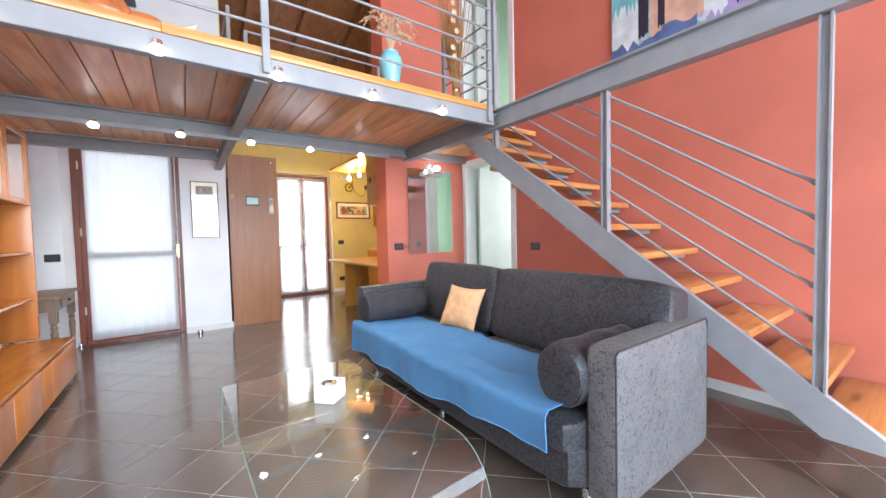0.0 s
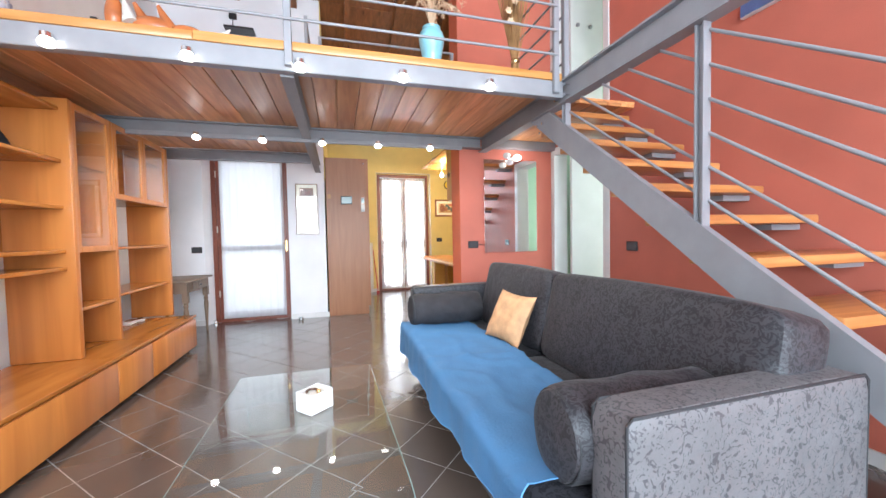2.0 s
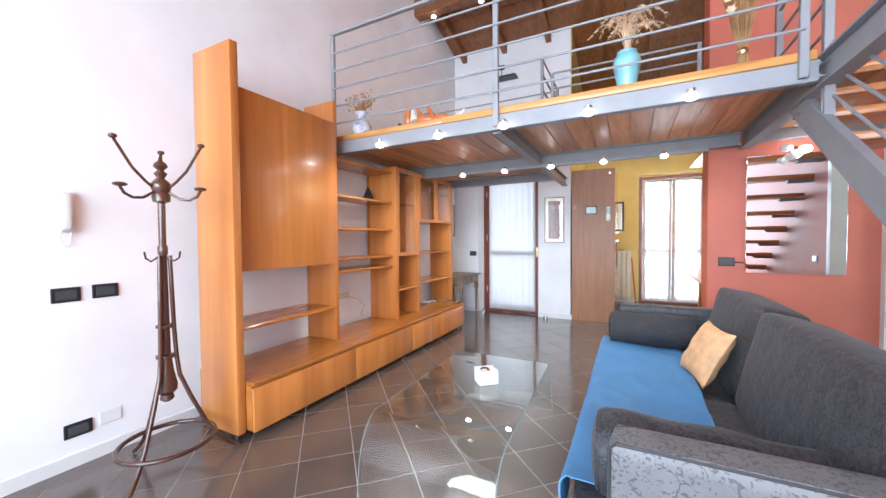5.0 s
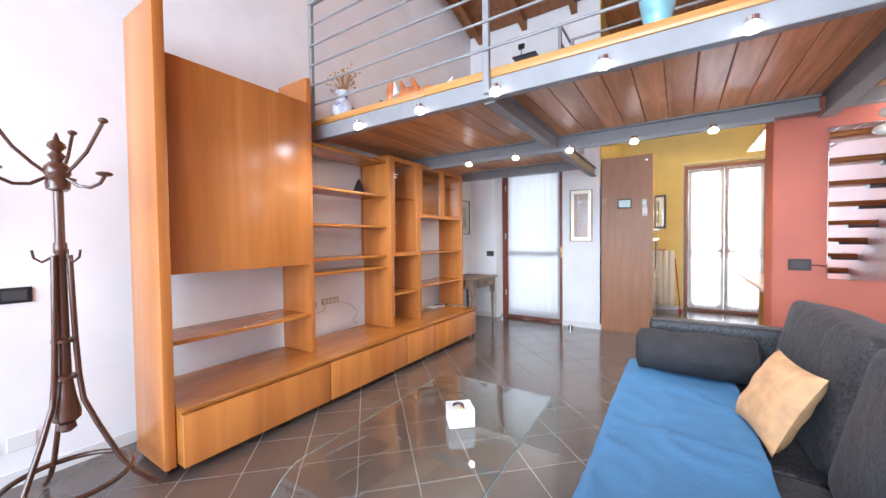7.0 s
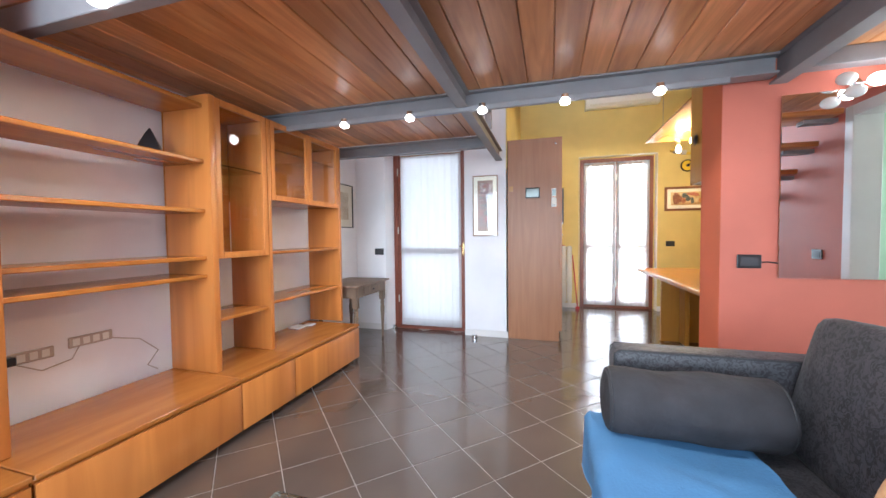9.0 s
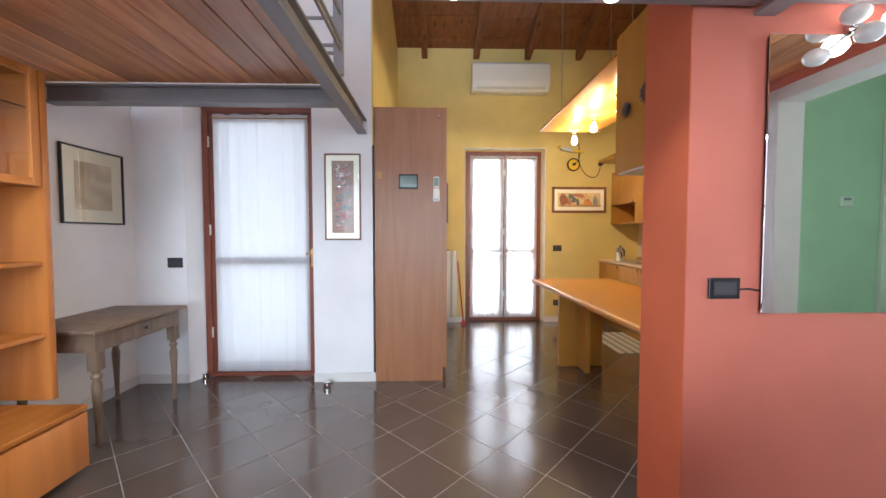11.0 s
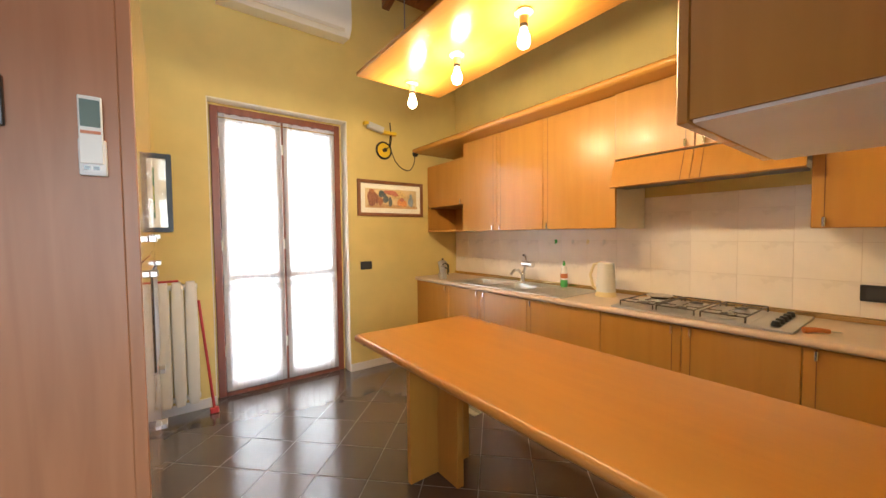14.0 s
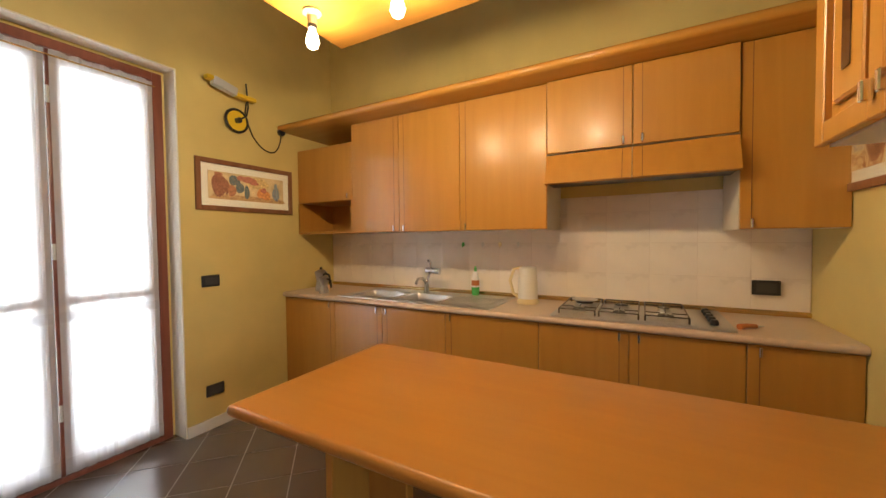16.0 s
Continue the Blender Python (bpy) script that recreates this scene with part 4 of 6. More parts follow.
for k in range(3):
    a = radians(64 + 120 * k)
    ca, sa = math.cos(a), math.sin(a)
    bm = B()
    tube(bm, [(CX + r * ca, CY + r * sa, z) for r, z in ((0.030, 1.20), (0.040, 0.81), (0.048, 0.635), (0.06, 0.52), (0.11, 0.38), (0.19, 0.19), (0.24, 0.11), (0.30, 0.045), (0.345, 0.013))], 0.0115, 10)
    part("leg", bm, DARKWOOD, hs, "curved leg", True)
for k in range(3):
    a = radians(34 + 120 * k)
    ca, sa = math.cos(a), math.sin(a)
    bm = B()
    tube(bm, [(CX + r * ca, CY + r * sa, z) for r, z in ((0.04, 1.575), (0.08, 1.61), (0.135, 1.67), (0.175, 1.74), (0.21, 1.80))], 0.0075, 8)
    ball(bm, (CX + 0.213 * ca, CY + 0.213 * sa, 1.812), 0.019, 1, 1, 0.7, 12)
    part("hook", bm, DARKWOOD, hs, "tall curved hook", True)
    ca, sa = math.cos(a + 0.08), math.sin(a + 0.08)
    bm = B()
    tube(bm, [(CX + r * ca, CY + r * sa, z) for r, z in ((0.04, 1.55), (0.09, 1.515), (0.14, 1.51), (0.18, 1.53), (0.2, 1.565))], 0.0075, 8)
    ball(bm, (CX + 0.197 * ca, CY + 0.197 * sa, 1.572), 0.02, 1.6, 1.6, 0.6, 12)
    part("hook", bm, DARKWOOD, hs, "low curled hook", True)
for k in range(3):
    a = radians(34 + 120 * k)
    bm = B()
    tube(bm, [(CX + r * math.cos(a), CY + r * math.sin(a), z) for r, z in ((0.03, 1.19), (0.06, 1.17), (0.085, 1.19), (0.09, 1.225))], 0.005, 8)
    part("small_hook", bm, DARKWOOD, hs, "small low hook", True)
bm = B()
tube(bm, [(CX + 0.225 * math.cos(2 * math.pi * k / 40), CY + 0.225 * math.sin(2 * math.pi * k / 40), 0.155) for k in range(41)], 0.0125, 10)
part("ring", bm, DARKWOOD, hs, "bentwood ring", True)

# ---- console table ----
ct = thing("console_table", (-0.5, 5.7, 0), "small worn grey-brown console table with turned legs and a drawer", "table")
slab("tabletop", LW + 0.02, -0.25, 5.30, 6.07, 0.685, 0.705, OLDWOOD, ct, "", 0.005, 2)
slab("apron", LW + 0.05, -0.29, 5.34, 6.03, 0.57, 0.684, OLDWOOD, ct)
dr = slab("drawer", -0.289, -0.278, 5.48, 5.89, 0.59, 0.67, OLDWOOD, ct, "", 0.003)
bm = B()
ball(bm, (-0.266, 5.685, 0.63), 0.012)
part("knob", bm, BLACK, dr, "small dark knob", True)
for x in (LW + 0.075, -0.315):
    for y in (5.37, 6.0):
        bm = B()
        box(bm, x - 0.028, x + 0.028, y - 0.028, y + 0.028, 0.46, 0.57)
        turned(bm, [(0.012, 0.0), (0.016, 0.03), (0.013, 0.06), (0.018, 0.2), (0.026, 0.36), (0.018, 0.40), (0.028, 0.42), (0.018, 0.44), (0.026, 0.46)], (x, y, 0), 16)
        part("leg", bm, OLDWOOD, ct, "turned leg", True)

# ---- wall things ----
def picture(name, axis, wall, a0, a1, z0, z1, frame_mat, w, mat_w, label, art, out=1):
    """A framed picture: frame, mount, sheet of art behind glass. axis: the wall's normal; out: side it faces."""
    p = thing(name, (wall, (a0 + a1) / 2, z0) if axis == "x" else ((a0 + a1) / 2, wall, z0), label, "picture")

    def b(bm, u0, u1, za, zb, d0, d1, bev=0.0):
        lo, hi = sorted((wall + out * d0, wall + out * d1))
        if axis == "x":
            box(bm, lo, hi, u0, u1, za, zb, bev)
        else:
            box(bm, u0, u1, lo, hi, za, zb, bev)
    bm = B()
    b(bm, a0, a0 + w, z0, z1, 0.001, 0.022, 0.002)
    b(bm, a1 - w, a1, z0, z1, 0.001, 0.022, 0.002)
    b(bm, a0 + w, a1 - w, z0, z0 + w, 0.001, 0.022, 0.002)
    b(bm, a0 + w, a1 - w, z1 - w, z1, 0.001, 0.022, 0.002)
    part("frame", bm, frame_mat, p)
    bm = B()
    b(bm, a0 + w, a1 - w, z0 + w, z1 - w, 0.001, 0.008)
    part("mount", bm, MOUNT, p, "cream mount")
    bm = B()
    b(bm, a0 + w + mat_w, a1 - w - mat_w, z0 + w + mat_w, z1 - w - mat_w, 0.0082, 0.010)
    part("print", bm, art, p)
    bm = B()
    b(bm, a0 + w, a1 - w, z0 + w, z1 - w, 0.014, 0.016)
    g = part("pane", bm, GLASS, p)
    g.visible_shadow = False
    return p


def artwork(name, stops, scale, stretch=(1, 1, 1), seed=0.0, distort=1.0):
    """Blurred shapes of several colours."""
    m = material(name, stops[0][1], 0.6)
    t, b, add, link = nodes(m)
    co, mp, n, cr = add("ShaderNodeTexCoord"), add("ShaderNodeMapping"), add("ShaderNodeTexNoise"), add("ShaderNodeValToRGB")
    mp.inputs["Scale"].default_value, mp.inputs["Location"].default_value = stretch, (seed, seed, seed)
    n.inputs["Scale"].default_value, n.inputs["Detail"].default_value, n.inputs["Distortion"].default_value = scale, 4, distort
    link(co.outputs["Object"], mp.inputs[0])
    link(mp.outputs[0], n.inputs["Vector"])
    link(n.outputs[0], cr.inputs[0])
    e = cr.color_ramp.elements
    e[0].position, e[0].color = stops[0][0], (*stops[0][1], 1)
    e[1].position, e[1].color = stops[-1][0], (*stops[-1][1], 1)
    for pos, c in stops[1:-1]:
        x = e.new(pos)
        x.color = (*c, 1)
    link(cr.outputs[0], b.inputs["Base Color"])
    return m


MOUNT = material("cream_mount_board", (0.72, 0.67, 0.56), 0.8)
FRAMEBROWN = timber("thin_brown_frame", (0.30, 0.13, 0.06), (0.2, 0.08, 0.035), "z", 0.4, 14)
FRAMEDARK = material("dark_blue_frame", (0.04, 0.055, 0.08), 0.4)
BATIK = artwork("woven_scene", [(0.3, (0.03, 0.06, 0.14)), (0.42, (0.05, 0.16, 0.14)), (0.47, (0.35, 0.25, 0.20)), (0.52, (0.30, 0.06, 0.05)), (0.58, (0.12, 0.10, 0.12)), (0.66, (0.5, 0.42, 0.38))], 14, (1, 1, 2.2), 3, 2)
STILL = artwork("still_life_print", [(0.3, (0.10, 0.035, 0.02)), (0.45, (0.28, 0.10, 0.05)), (0.52, (0.60, 0.42, 0.20)), (0.62, (0.62, 0.5, 0.3)), (0.72, (0.25, 0.25, 0.28))], 7, (1, 1, 1.4), 5, 1.5)
STILLBACK = varied("print_ground", (0.58, 0.42, 0.22), 0.6, 14, 0.14, 0.0)
GREENART = artwork("green_print", [(0.3, (0.02, 0.05, 0.12)), (0.48, (0.05, 0.22, 0.08)), (0.56, (0.5, 0.45, 0.1)), (0.7, (0.1, 0.2, 0.35))], 9, (1, 1, 1), 8)
SEPIA = artwork("pale_sepia_print", [(0.3, (0.35, 0.26, 0.16)), (0.7, (0.62, 0.54, 0.4))], 4, (1, 1, 1), 2)
PAPERBROWN = varied("brown_handmade_paper", (0.26, 0.17, 0.13), 0.8, 20, 0.1, 0.2)

pic = picture("picture", "y", FW, 0.757, 1.055, 1.209, 1.926, FRAMEBROWN, 0.011, 0.047, "tall picture in a thin brown frame on the white wall", PAPERBROWN, -1)
bm = B()
box(bm, 0.842, 0.975, FW - 0.0115, FW - 0.0102, 1.30, 1.84)
part("scene", bm, BATIK, pic, "woven coloured scene on brown paper")
picture("picture", "x", LW, 5.70, 6.19, 1.33, 1.87, BLACK, 0.012, 0.09, "pale print in a thin black frame on the white wall", SEPIA)
still = picture("picture", "y", KY, 3.346, 4.126, 1.564, 1.932, FRAMEBROWN, 0.034, 0.05, "brown framed still life print on the yellow wall", STILLBACK, -1)


def painted(parent, u, v, ru, rv, colour, k, power=2.0):
    """A painted shape on the still life, in shares of the print's width and height."""
    bm = B()
    pts = []
    for i in range(20):
        a = 2 * math.pi * i / 20
        c, s_ = math.cos(a), math.sin(a)
        wob = 1 + 0.08 * math.sin(3 * a + 5 * u)
        pts.append((3.43 + 0.612 * (u + ru * wob * abs(c) ** (2 / power) * (1 if c > 0 else -1)), 1.648 + 0.2 * (v + rv * wob * abs(s_) ** (2 / power) * (1 if s_ > 0 else -1))))
    y = KY - 0.0102 - 0.00018 * k
    bm.faces.new([bm.verts.new((x, y, z)) for x, z in pts])
    part("painted_shape", bm, PRINTS[colour], parent)


PRINTS = {n: varied("print_" + n, c, 0.6, 60, 0.22, 0.0) for n, c in dict(brown=(0.24, 0.085, 0.045), rust=(0.36, 0.13, 0.06), slate=(0.09, 0.12, 0.13), red=(0.42, 0.13, 0.08), orange=(0.62, 0.24, 0.06), blue=(0.22, 0.26, 0.30), tan=(0.45, 0.26, 0.11), gold=(0.58, 0.40, 0.16)).items()}
for k, q in enumerate([(0.5, 0.10, 0.49, 0.09, "tan", 6), (0.62, 0.72, 0.16, 0.22, "gold"), (0.13, 0.50, 0.095, 0.40, "brown"), (0.12, 0.90, 0.05, 0.07, "rust"), (0.22, 0.46, 0.03, 0.26, "brown"), (0.28, 0.35, 0.05, 0.22, "rust"), (0.31, 0.74, 0.07, 0.18, "slate"), (0.38, 0.48, 0.055, 0.20, "slate"), (0.47, 0.34, 0.035, 0.26, "slate"), (0.40, 0.85, 0.06, 0.09, "red"), (0.50, 0.82, 0.10, 0.12, "red"), (0.57, 0.72, 0.06, 0.08, "red"), (0.66, 0.34, 0.055, 0.19, "orange"), (0.74, 0.27, 0.06, 0.18, "orange"), (0.70, 0.48, 0.04, 0.10, "red"), (0.88, 0.38, 0.055, 0.28, "blue"), (0.88, 0.70, 0.025, 0.12, "blue")]):
    painted(still, q[0], q[1], q[2], q[3], q[4], k, q[5] if len(q) > 5 else 2.0)
picture("picture", "y", KY, 1.42, 1.865, 1.405, 1.985, FRAMEDARK, 0.035, 0.07, "dark blue framed print beside the french door", GREENART, -1)
picture("picture", "y", MW1, 3.86, 4.36, 1.53, 1.88, FRAMEBROWN, 0.034, 0.05, "brown framed print at the end of the kitchen worktop", STILL, 1)


def socket(x, y, z, axis, out, label="black wall socket with a glossy frame"):
    s = thing("wall_socket", (x, y, z), label, "socket", "black sockets and switches")
    for nm, w, h, d0, d1, mt in (("plate", 0.062, 0.041, 0.001, 0.010, BLACK), ("insert", 0.044, 0.026, 0.010, 0.013, DARKPLATE)):
        bm = B()
        if axis == "x":
            lo, hi = sorted((x + out * d0, x + out * d1))
            box(bm, lo, hi, y - w, y + w, z - h, z + h, 0.004 if nm == "plate" else 0.001, 2)
        else:
            lo, hi = sorted((y + out * d0, y + out * d1))
            box(bm, x - w, x + w, lo, hi, z - h, z + h, 0.004 if nm == "plate" else 0.001, 2)
        part(nm, bm, mt, s)
    return s


DARKPLATE = material("dark_insert", (0.07, 0.07, 0.075), 0.15)
socket(RW, 3.345, 1.03, "x", -1)
socket(2.785, MW0, 1.045, "y", -1)
socket(LW, 1.176, 0.984, "x", 1)
socket(LW, 1.348, 0.988, "x", 1)
socket(LW, 1.207, 0.210, "x", 1)
tagged(slab("blank_plate", LW + 0.001, LW + 0.008, 1.300, 1.405, 0.185, 0.262, WHITEPL, None, "", 0.003), "blank white cover plate low on the white wall", "plate")
ic = thing("intercom_handset", (LW, 1.18, 1.25), "white wall intercom with a handset and a curled cord", "intercom")
slab("base", LW + 0.001, LW + 0.022, 1.130, 1.225, 1.335, 1.560, WHITEPL, ic, "", 0.006, 2)
bm = B()
pillow(bm, LW + 0.023, LW + 0.058, 1.150, 1.200, 1.350, 1.550, 0.003, 6, 8)
part("handset", bm, WHITEPL, ic, "white handset", True)
bm = B()
tube(bm, [(LW + 0.03, 1.16, 1.35), (LW + 0.022, 1.152, 1.29), (LW + 0.018, 1.17, 1.255), (LW + 0.018, 1.195, 1.265), (LW + 0.014, 1.205, 1.338)], 0.004, 6)
part("cord", bm, WHITEPL, ic, "white cord", True)
socket(-0.49, FW, 1.02, "y", -1)
socket(3.432, KY, 1.06, "y", -1)
socket(3.442, KY, 0.275, "y", -1)
socket(4.585, 5.08, 1.055, "x", -1)

mir = thing("mirror", (3.25, MW0 - 0.03, 0.96), "frameless wall mirror on the terracotta wall", "mirror")
slab("backing", 2.93, 3.58, MW0 - 0.013, MW0 - 0.001, 0.955, 1.995, BLACK, mir)
slab("glass", 2.922, 3.585, MW0 - 0.019, MW0 - 0.0135, 0.948, 2.003, MIRROR, mir, "", 0.003)
cord = B()
tube(cord, [(2.845, MW0 - 0.006, 1.04), (2.88, MW0 - 0.008, 1.043), (2.925, MW0 - 0.008, 1.035)], 0.004, 6)
tagged(part("cable", cord, BLACK, None, "", True), "short black cable from the socket to the mirror", "cable")

sc = thing("wall_lamp", (3.25, MW0 - 0.05, 2.0), "wall lamp with small white globes above the mirror", "lamp")
bm = B()
turned(bm, [(0.03, 0), (0.03, 0.02), (0.01, 0.025)], (0, 0, 0), 16)
bmesh.ops.transform(bm, matrix=pose(3.25, MW0 - 0.001, 2.03, 90), verts=bm.verts)
part("rose", bm, CHROME, sc, "chrome wall plate", True)
OPAL = material("opal_glass", (0.8, 0.79, 0.76), 0.15)
for dx, dy, dz, lit in ((-0.075, -0.08, 0.03, 0), (-0.055, -0.11, -0.05, 0), (0.035, -0.12, 0.0, 1)):
    bm = B()
    rod(bm, (3.25, MW0 - 0.02, 2.03), (3.25 + dx * 0.7, MW0 + dy * 0.7, 2.01 + dz * 0.7), 0.006, 8)
    part("arm", bm, CHROME, sc, "chrome arm", True)
    bm = B()
    ball(bm, (3.25 + dx, MW0 + dy, 2.01 + dz), 0.04, 1.1, 1, 0.85, 20)
    g = part("globe", bm, GLOW_COOL if lit else OPAL, sc, "lit white globe" if lit else "opal globe", True)
    g.visible_shadow = False
bulb("sconce_light", 3.285, MW0 - 0.12, 2.01, SPOT * 0.18, (1, 0.93, 0.85), 0.04)

# ---- spots on the loft beams ----
def spot(x, y, z, front):
    s = thing("spotlight", (x, y, z), "small lit glass spotlight fixed under the steel beam", "lamp", "spotlights along the loft beams")
    bm = B()
    rod(bm, (x, y, z + 0.02), (x, y, z - 0.004), 0.026, 16)
    part("ring", bm, CHROME, s, "chrome ring", True)
    bm = B()
    turned(bm, [(0.014, -0.044), (0.028, -0.038), (0.034, -0.022), (0.024, -0.005)], (x, y, z), 14)
    g = part("lens", bm, GLOW_COOL, s, "glowing glass lens", True)
    g.visible_shadow = False
    downlight("spot_light", x, y, z - 0.05, SPOT * 2, (1, 0.92, 0.84), 170 if x < 1.3 else 112)


for x in (0.02, 0.60, 1.15, 1.735, 2.305):
    spot(x, 2.962, 2.135, True)
for x in (0.15, 0.68, 1.205, 1.735, 2.27):
    spot(x, 4.455, 2.085, False)

for x in (-0.54, 0.19):
    s = thing("spotlight", (x, 5.0, 4.46), "small lit glass spotlight fixed under the wooden purlin", "lamp", "spotlights on the purlin")
    bm = B()
    rod(bm, (x, 5.0, 4.50), (x, 5.0, 4.476), 0.026, 16)
    part("ring", bm, CHROME, s, "chrome ring", True)
    bm = B()
    turned(bm, [(0.012, -0.030), (0.030, -0.022), (0.034, -0.012), (0.026, -0.001)], (x, 5.0, 4.476), 14)
    part("lens", bm, GLOW_COOL, s, "glowing glass lens", True)

# ---- on the loft ----
AQUA = varied("pale_turquoise_glaze", (0.26, 0.55, 0.62), 0.3, 6, 0.06, 0.03, coat=0.4)
STRAW = varied("pale_dry_grass", (0.72, 0.51, 0.33), 0.8, 12, 0.15, 0.1)
WHEAT = varied("golden_straw", (0.42, 0.23, 0.09), 0.8, 12, 0.2, 0.1)
vz = thing("vase", (1.96, 3.12, LOFT), "pale turquoise vase with arching dry pampas grass", "vase")
bm = B()
turned(bm, [(0.050, 0.0), (0.054, 0.01), (0.062, 0.06), (0.080, 0.15), (0.086, 0.19), (0.076, 0.225), (0.056, 0.245), (0.062, 0.26), (0.055, 0.258), (0.04, 0.24)], (1.96, 3.12, LOFT + 0.003), 28)
part("body", bm, AQUA, vz, "", True)
rng = random.Random(4)
bm = B()
for k in range(34):
    a = rng.uniform(0, 2 * math.pi)
    R = rng.uniform(0.06, 0.27)
    H = rng.uniform(0.20, 0.36)
    pts = []
    for i in range(9):
        u = i / 8
        r = R * (u ** 1.4)
        z = LOFT + 0.22 + H * math.sin(u * math.pi * 0.72) / math.sin(math.pi * 0.5) - 0.04 * u
        pts.append((1.96 + r * math.cos(a), 3.12 + 0.5 * r * math.sin(a), z))
    tube(bm, pts[:6], 0.0022, 4)
    for i in range(4, 8):
        p, q = Vector(pts[i]), Vector(pts[i + 1])
        for j in range(7):
            c = p.lerp(q, j / 7)
            for s in (-1, 1):
                d = Vector((rng.uniform(-1, 1), rng.uniform(-1, 1), rng.uniform(-1.2, 0.2))).normalized() * 0.022
                w = Vector((rng.uniform(-1, 1), rng.uniform(-1, 1), rng.uniform(-1, 1))).normalized() * 0.004
                bm.faces.new([bm.verts.new(c - w), bm.verts.new(c + w), bm.verts.new(c + d)])
part("grass", bm, STRAW, vz, "arching dry plumes")

sh = thing("straw_bundle", (2.58, 3.12, LOFT), "tall tied bundle of golden dry straw", "dried flowers")
bm = B()
for k in range(90):
    a, b = rng.uniform(0, 2 * math.pi), rng.uniform(0.2, 1)
    x0, y0 = 0.03 * b * math.cos(a), 0.03 * b * math.sin(a)
    top = rng.uniform(0.55, 1.0)
    sp = 0.02 + 0.17 * b
    pts = [(2.58 + x0 * 1.4, 3.14 + y0, LOFT + 0.002), (2.58 + x0 * 0.7, 3.14 + y0 * 0.7, LOFT + 0.13), (2.58 + sp * math.cos(a) * 0.5, 3.14 + sp * 0.5 * math.sin(a), LOFT + 0.13 + (top - 0.13) * 0.5), (2.58 + sp * math.cos(a) * 0.9, 3.14 + sp * 0.8 * math.sin(a), LOFT + top)]
    tube(bm, pts, 0.0035, 4, 0.6)
part("dry_straw", bm, WHEAT, sh)
bm = B()
turned(bm, [(0.028, 0.11), (0.033, 0.125), (0.028, 0.14)], (2.58, 3.14, LOFT), 14, False)
part("tie", bm, BRASS, sh, "golden tie", True)
bm = B()
for k in range(8):
    c = (2.50 + rng.uniform(-0.02, 0.04), 3.06, LOFT + 0.35 + 0.07 * k)
    for j in range(6):
        a = j * math.pi / 3 + k
        d = Vector((math.cos(a), -0.4, math.sin(a))) * 0.028
        e = Vector((-math.sin(a), 0, math.cos(a))) * 0.010
        cc = Vector(c)
        bm.faces.new([bm.verts.new(cc), bm.verts.new(cc + d * 0.6 + e), bm.verts.new(cc + d), bm.verts.new(cc + d * 0.6 - e)])
part("papery_blossom", bm, STRAW, sh, "papery pale petals")

PORC = artwork("blue_white_porcelain", [(0.3, (0.10, 0.13, 0.35)), (0.46, (0.55, 0.58, 0.68)), (0.6, (0.75, 0.75, 0.76)), (0.75, (0.5, 0.2, 0.2))], 22, (1, 1, 1), 1)
vw = thing("vase", (-0.31, 3.12, LOFT), "small blue and white porcelain vase with dried twigs", "vase")
bm = B()
turned(bm, [(0.048, 0), (0.062, 0.012), (0.090, 0.062), (0.092, 0.10), (0.066, 0.145), (0.034, 0.172), (0.034, 0.20), (0.062, 0.232), (0.054, 0.230)], (-0.31, 3.12, LOFT + 0.003), 24)
part("body", bm, PORC, vw, "", True)
bm = B()
for k in range(60):
    a, R, H = rng.uniform(0, 2 * math.pi), rng.uniform(0.05, 0.2), rng.uniform(0.08, 0.2)
    p = Vector((-0.31, 3.12, LOFT + 0.21))
    q = p + Vector((R * math.cos(a), 0.5 * R * math.sin(a), H))
    tube(bm, [p, p.lerp(q, 0.5) + Vector((0, 0, 0.03)), q], 0.0016, 4)
    ball(bm, q, 0.008, 1, 1, 1, 6)
part("dry_spray", bm, WHEAT, vw)

TERRACOTTA = varied("orange_ceramic", (0.55, 0.17, 0.05), 0.4, 10, 0.15, 0.1, coat=0.3)
fx = thing("ceramic_ornament", (0.42, 3.12, LOFT), "orange and white reclining ceramic ornament", "ornament")
bm = B()
ball(bm, (0.22, 3.12, LOFT + 0.065), 0.05, 0.8, 0.8, 1.25, 20)
ball(bm, (0.38, 3.12, LOFT + 0.035), 0.07, 1.5, 0.8, 0.55, 20)
ball(bm, (0.52, 3.12, LOFT + 0.03), 0.05, 1.6, 0.7, 0.55, 20)
for x in (0.36, 0.46):
    rod(bm, (x, 3.11, LOFT + 0.03), (x - 0.05, 3.10, LOFT + 0.11), 0.03, 12, 0.008)
STRETCH = Matrix.Translation((0.2, 0, LOFT)) @ Matrix.Diagonal((1.08, 1, 1.5, 1)) @ Matrix.Translation((-0.2, 0, -LOFT))
bmesh.ops.transform(bm, matrix=STRETCH, verts=bm.verts)
ob = part("figure", bm, TERRACOTTA, fx, "", True)
for p, q, wide, tip in (((0.30, 3.08, LOFT + 0.03), (0.27, 3.09, LOFT + 0.115), 0.035, 0.006), ((0.66, 3.11, LOFT + 0.005), (0.73, 3.11, LOFT + 0.06), 0.025, 0.004)):
    bm = B()
    rod(bm, p, q, wide, 12, tip)
    bmesh.ops.transform(bm, matrix=STRETCH, verts=bm.verts)
    part("white_flap", bm, CREAM, fx, "white ceramic flap", True)
bm = B()
box(bm, 0.135, 0.165, 3.07, 3.09, LOFT + 0.002, LOFT + 0.055, 0.004)
tagged(part("small_speaker", bm, BLACK), "small black block on the loft edge", "ornament")

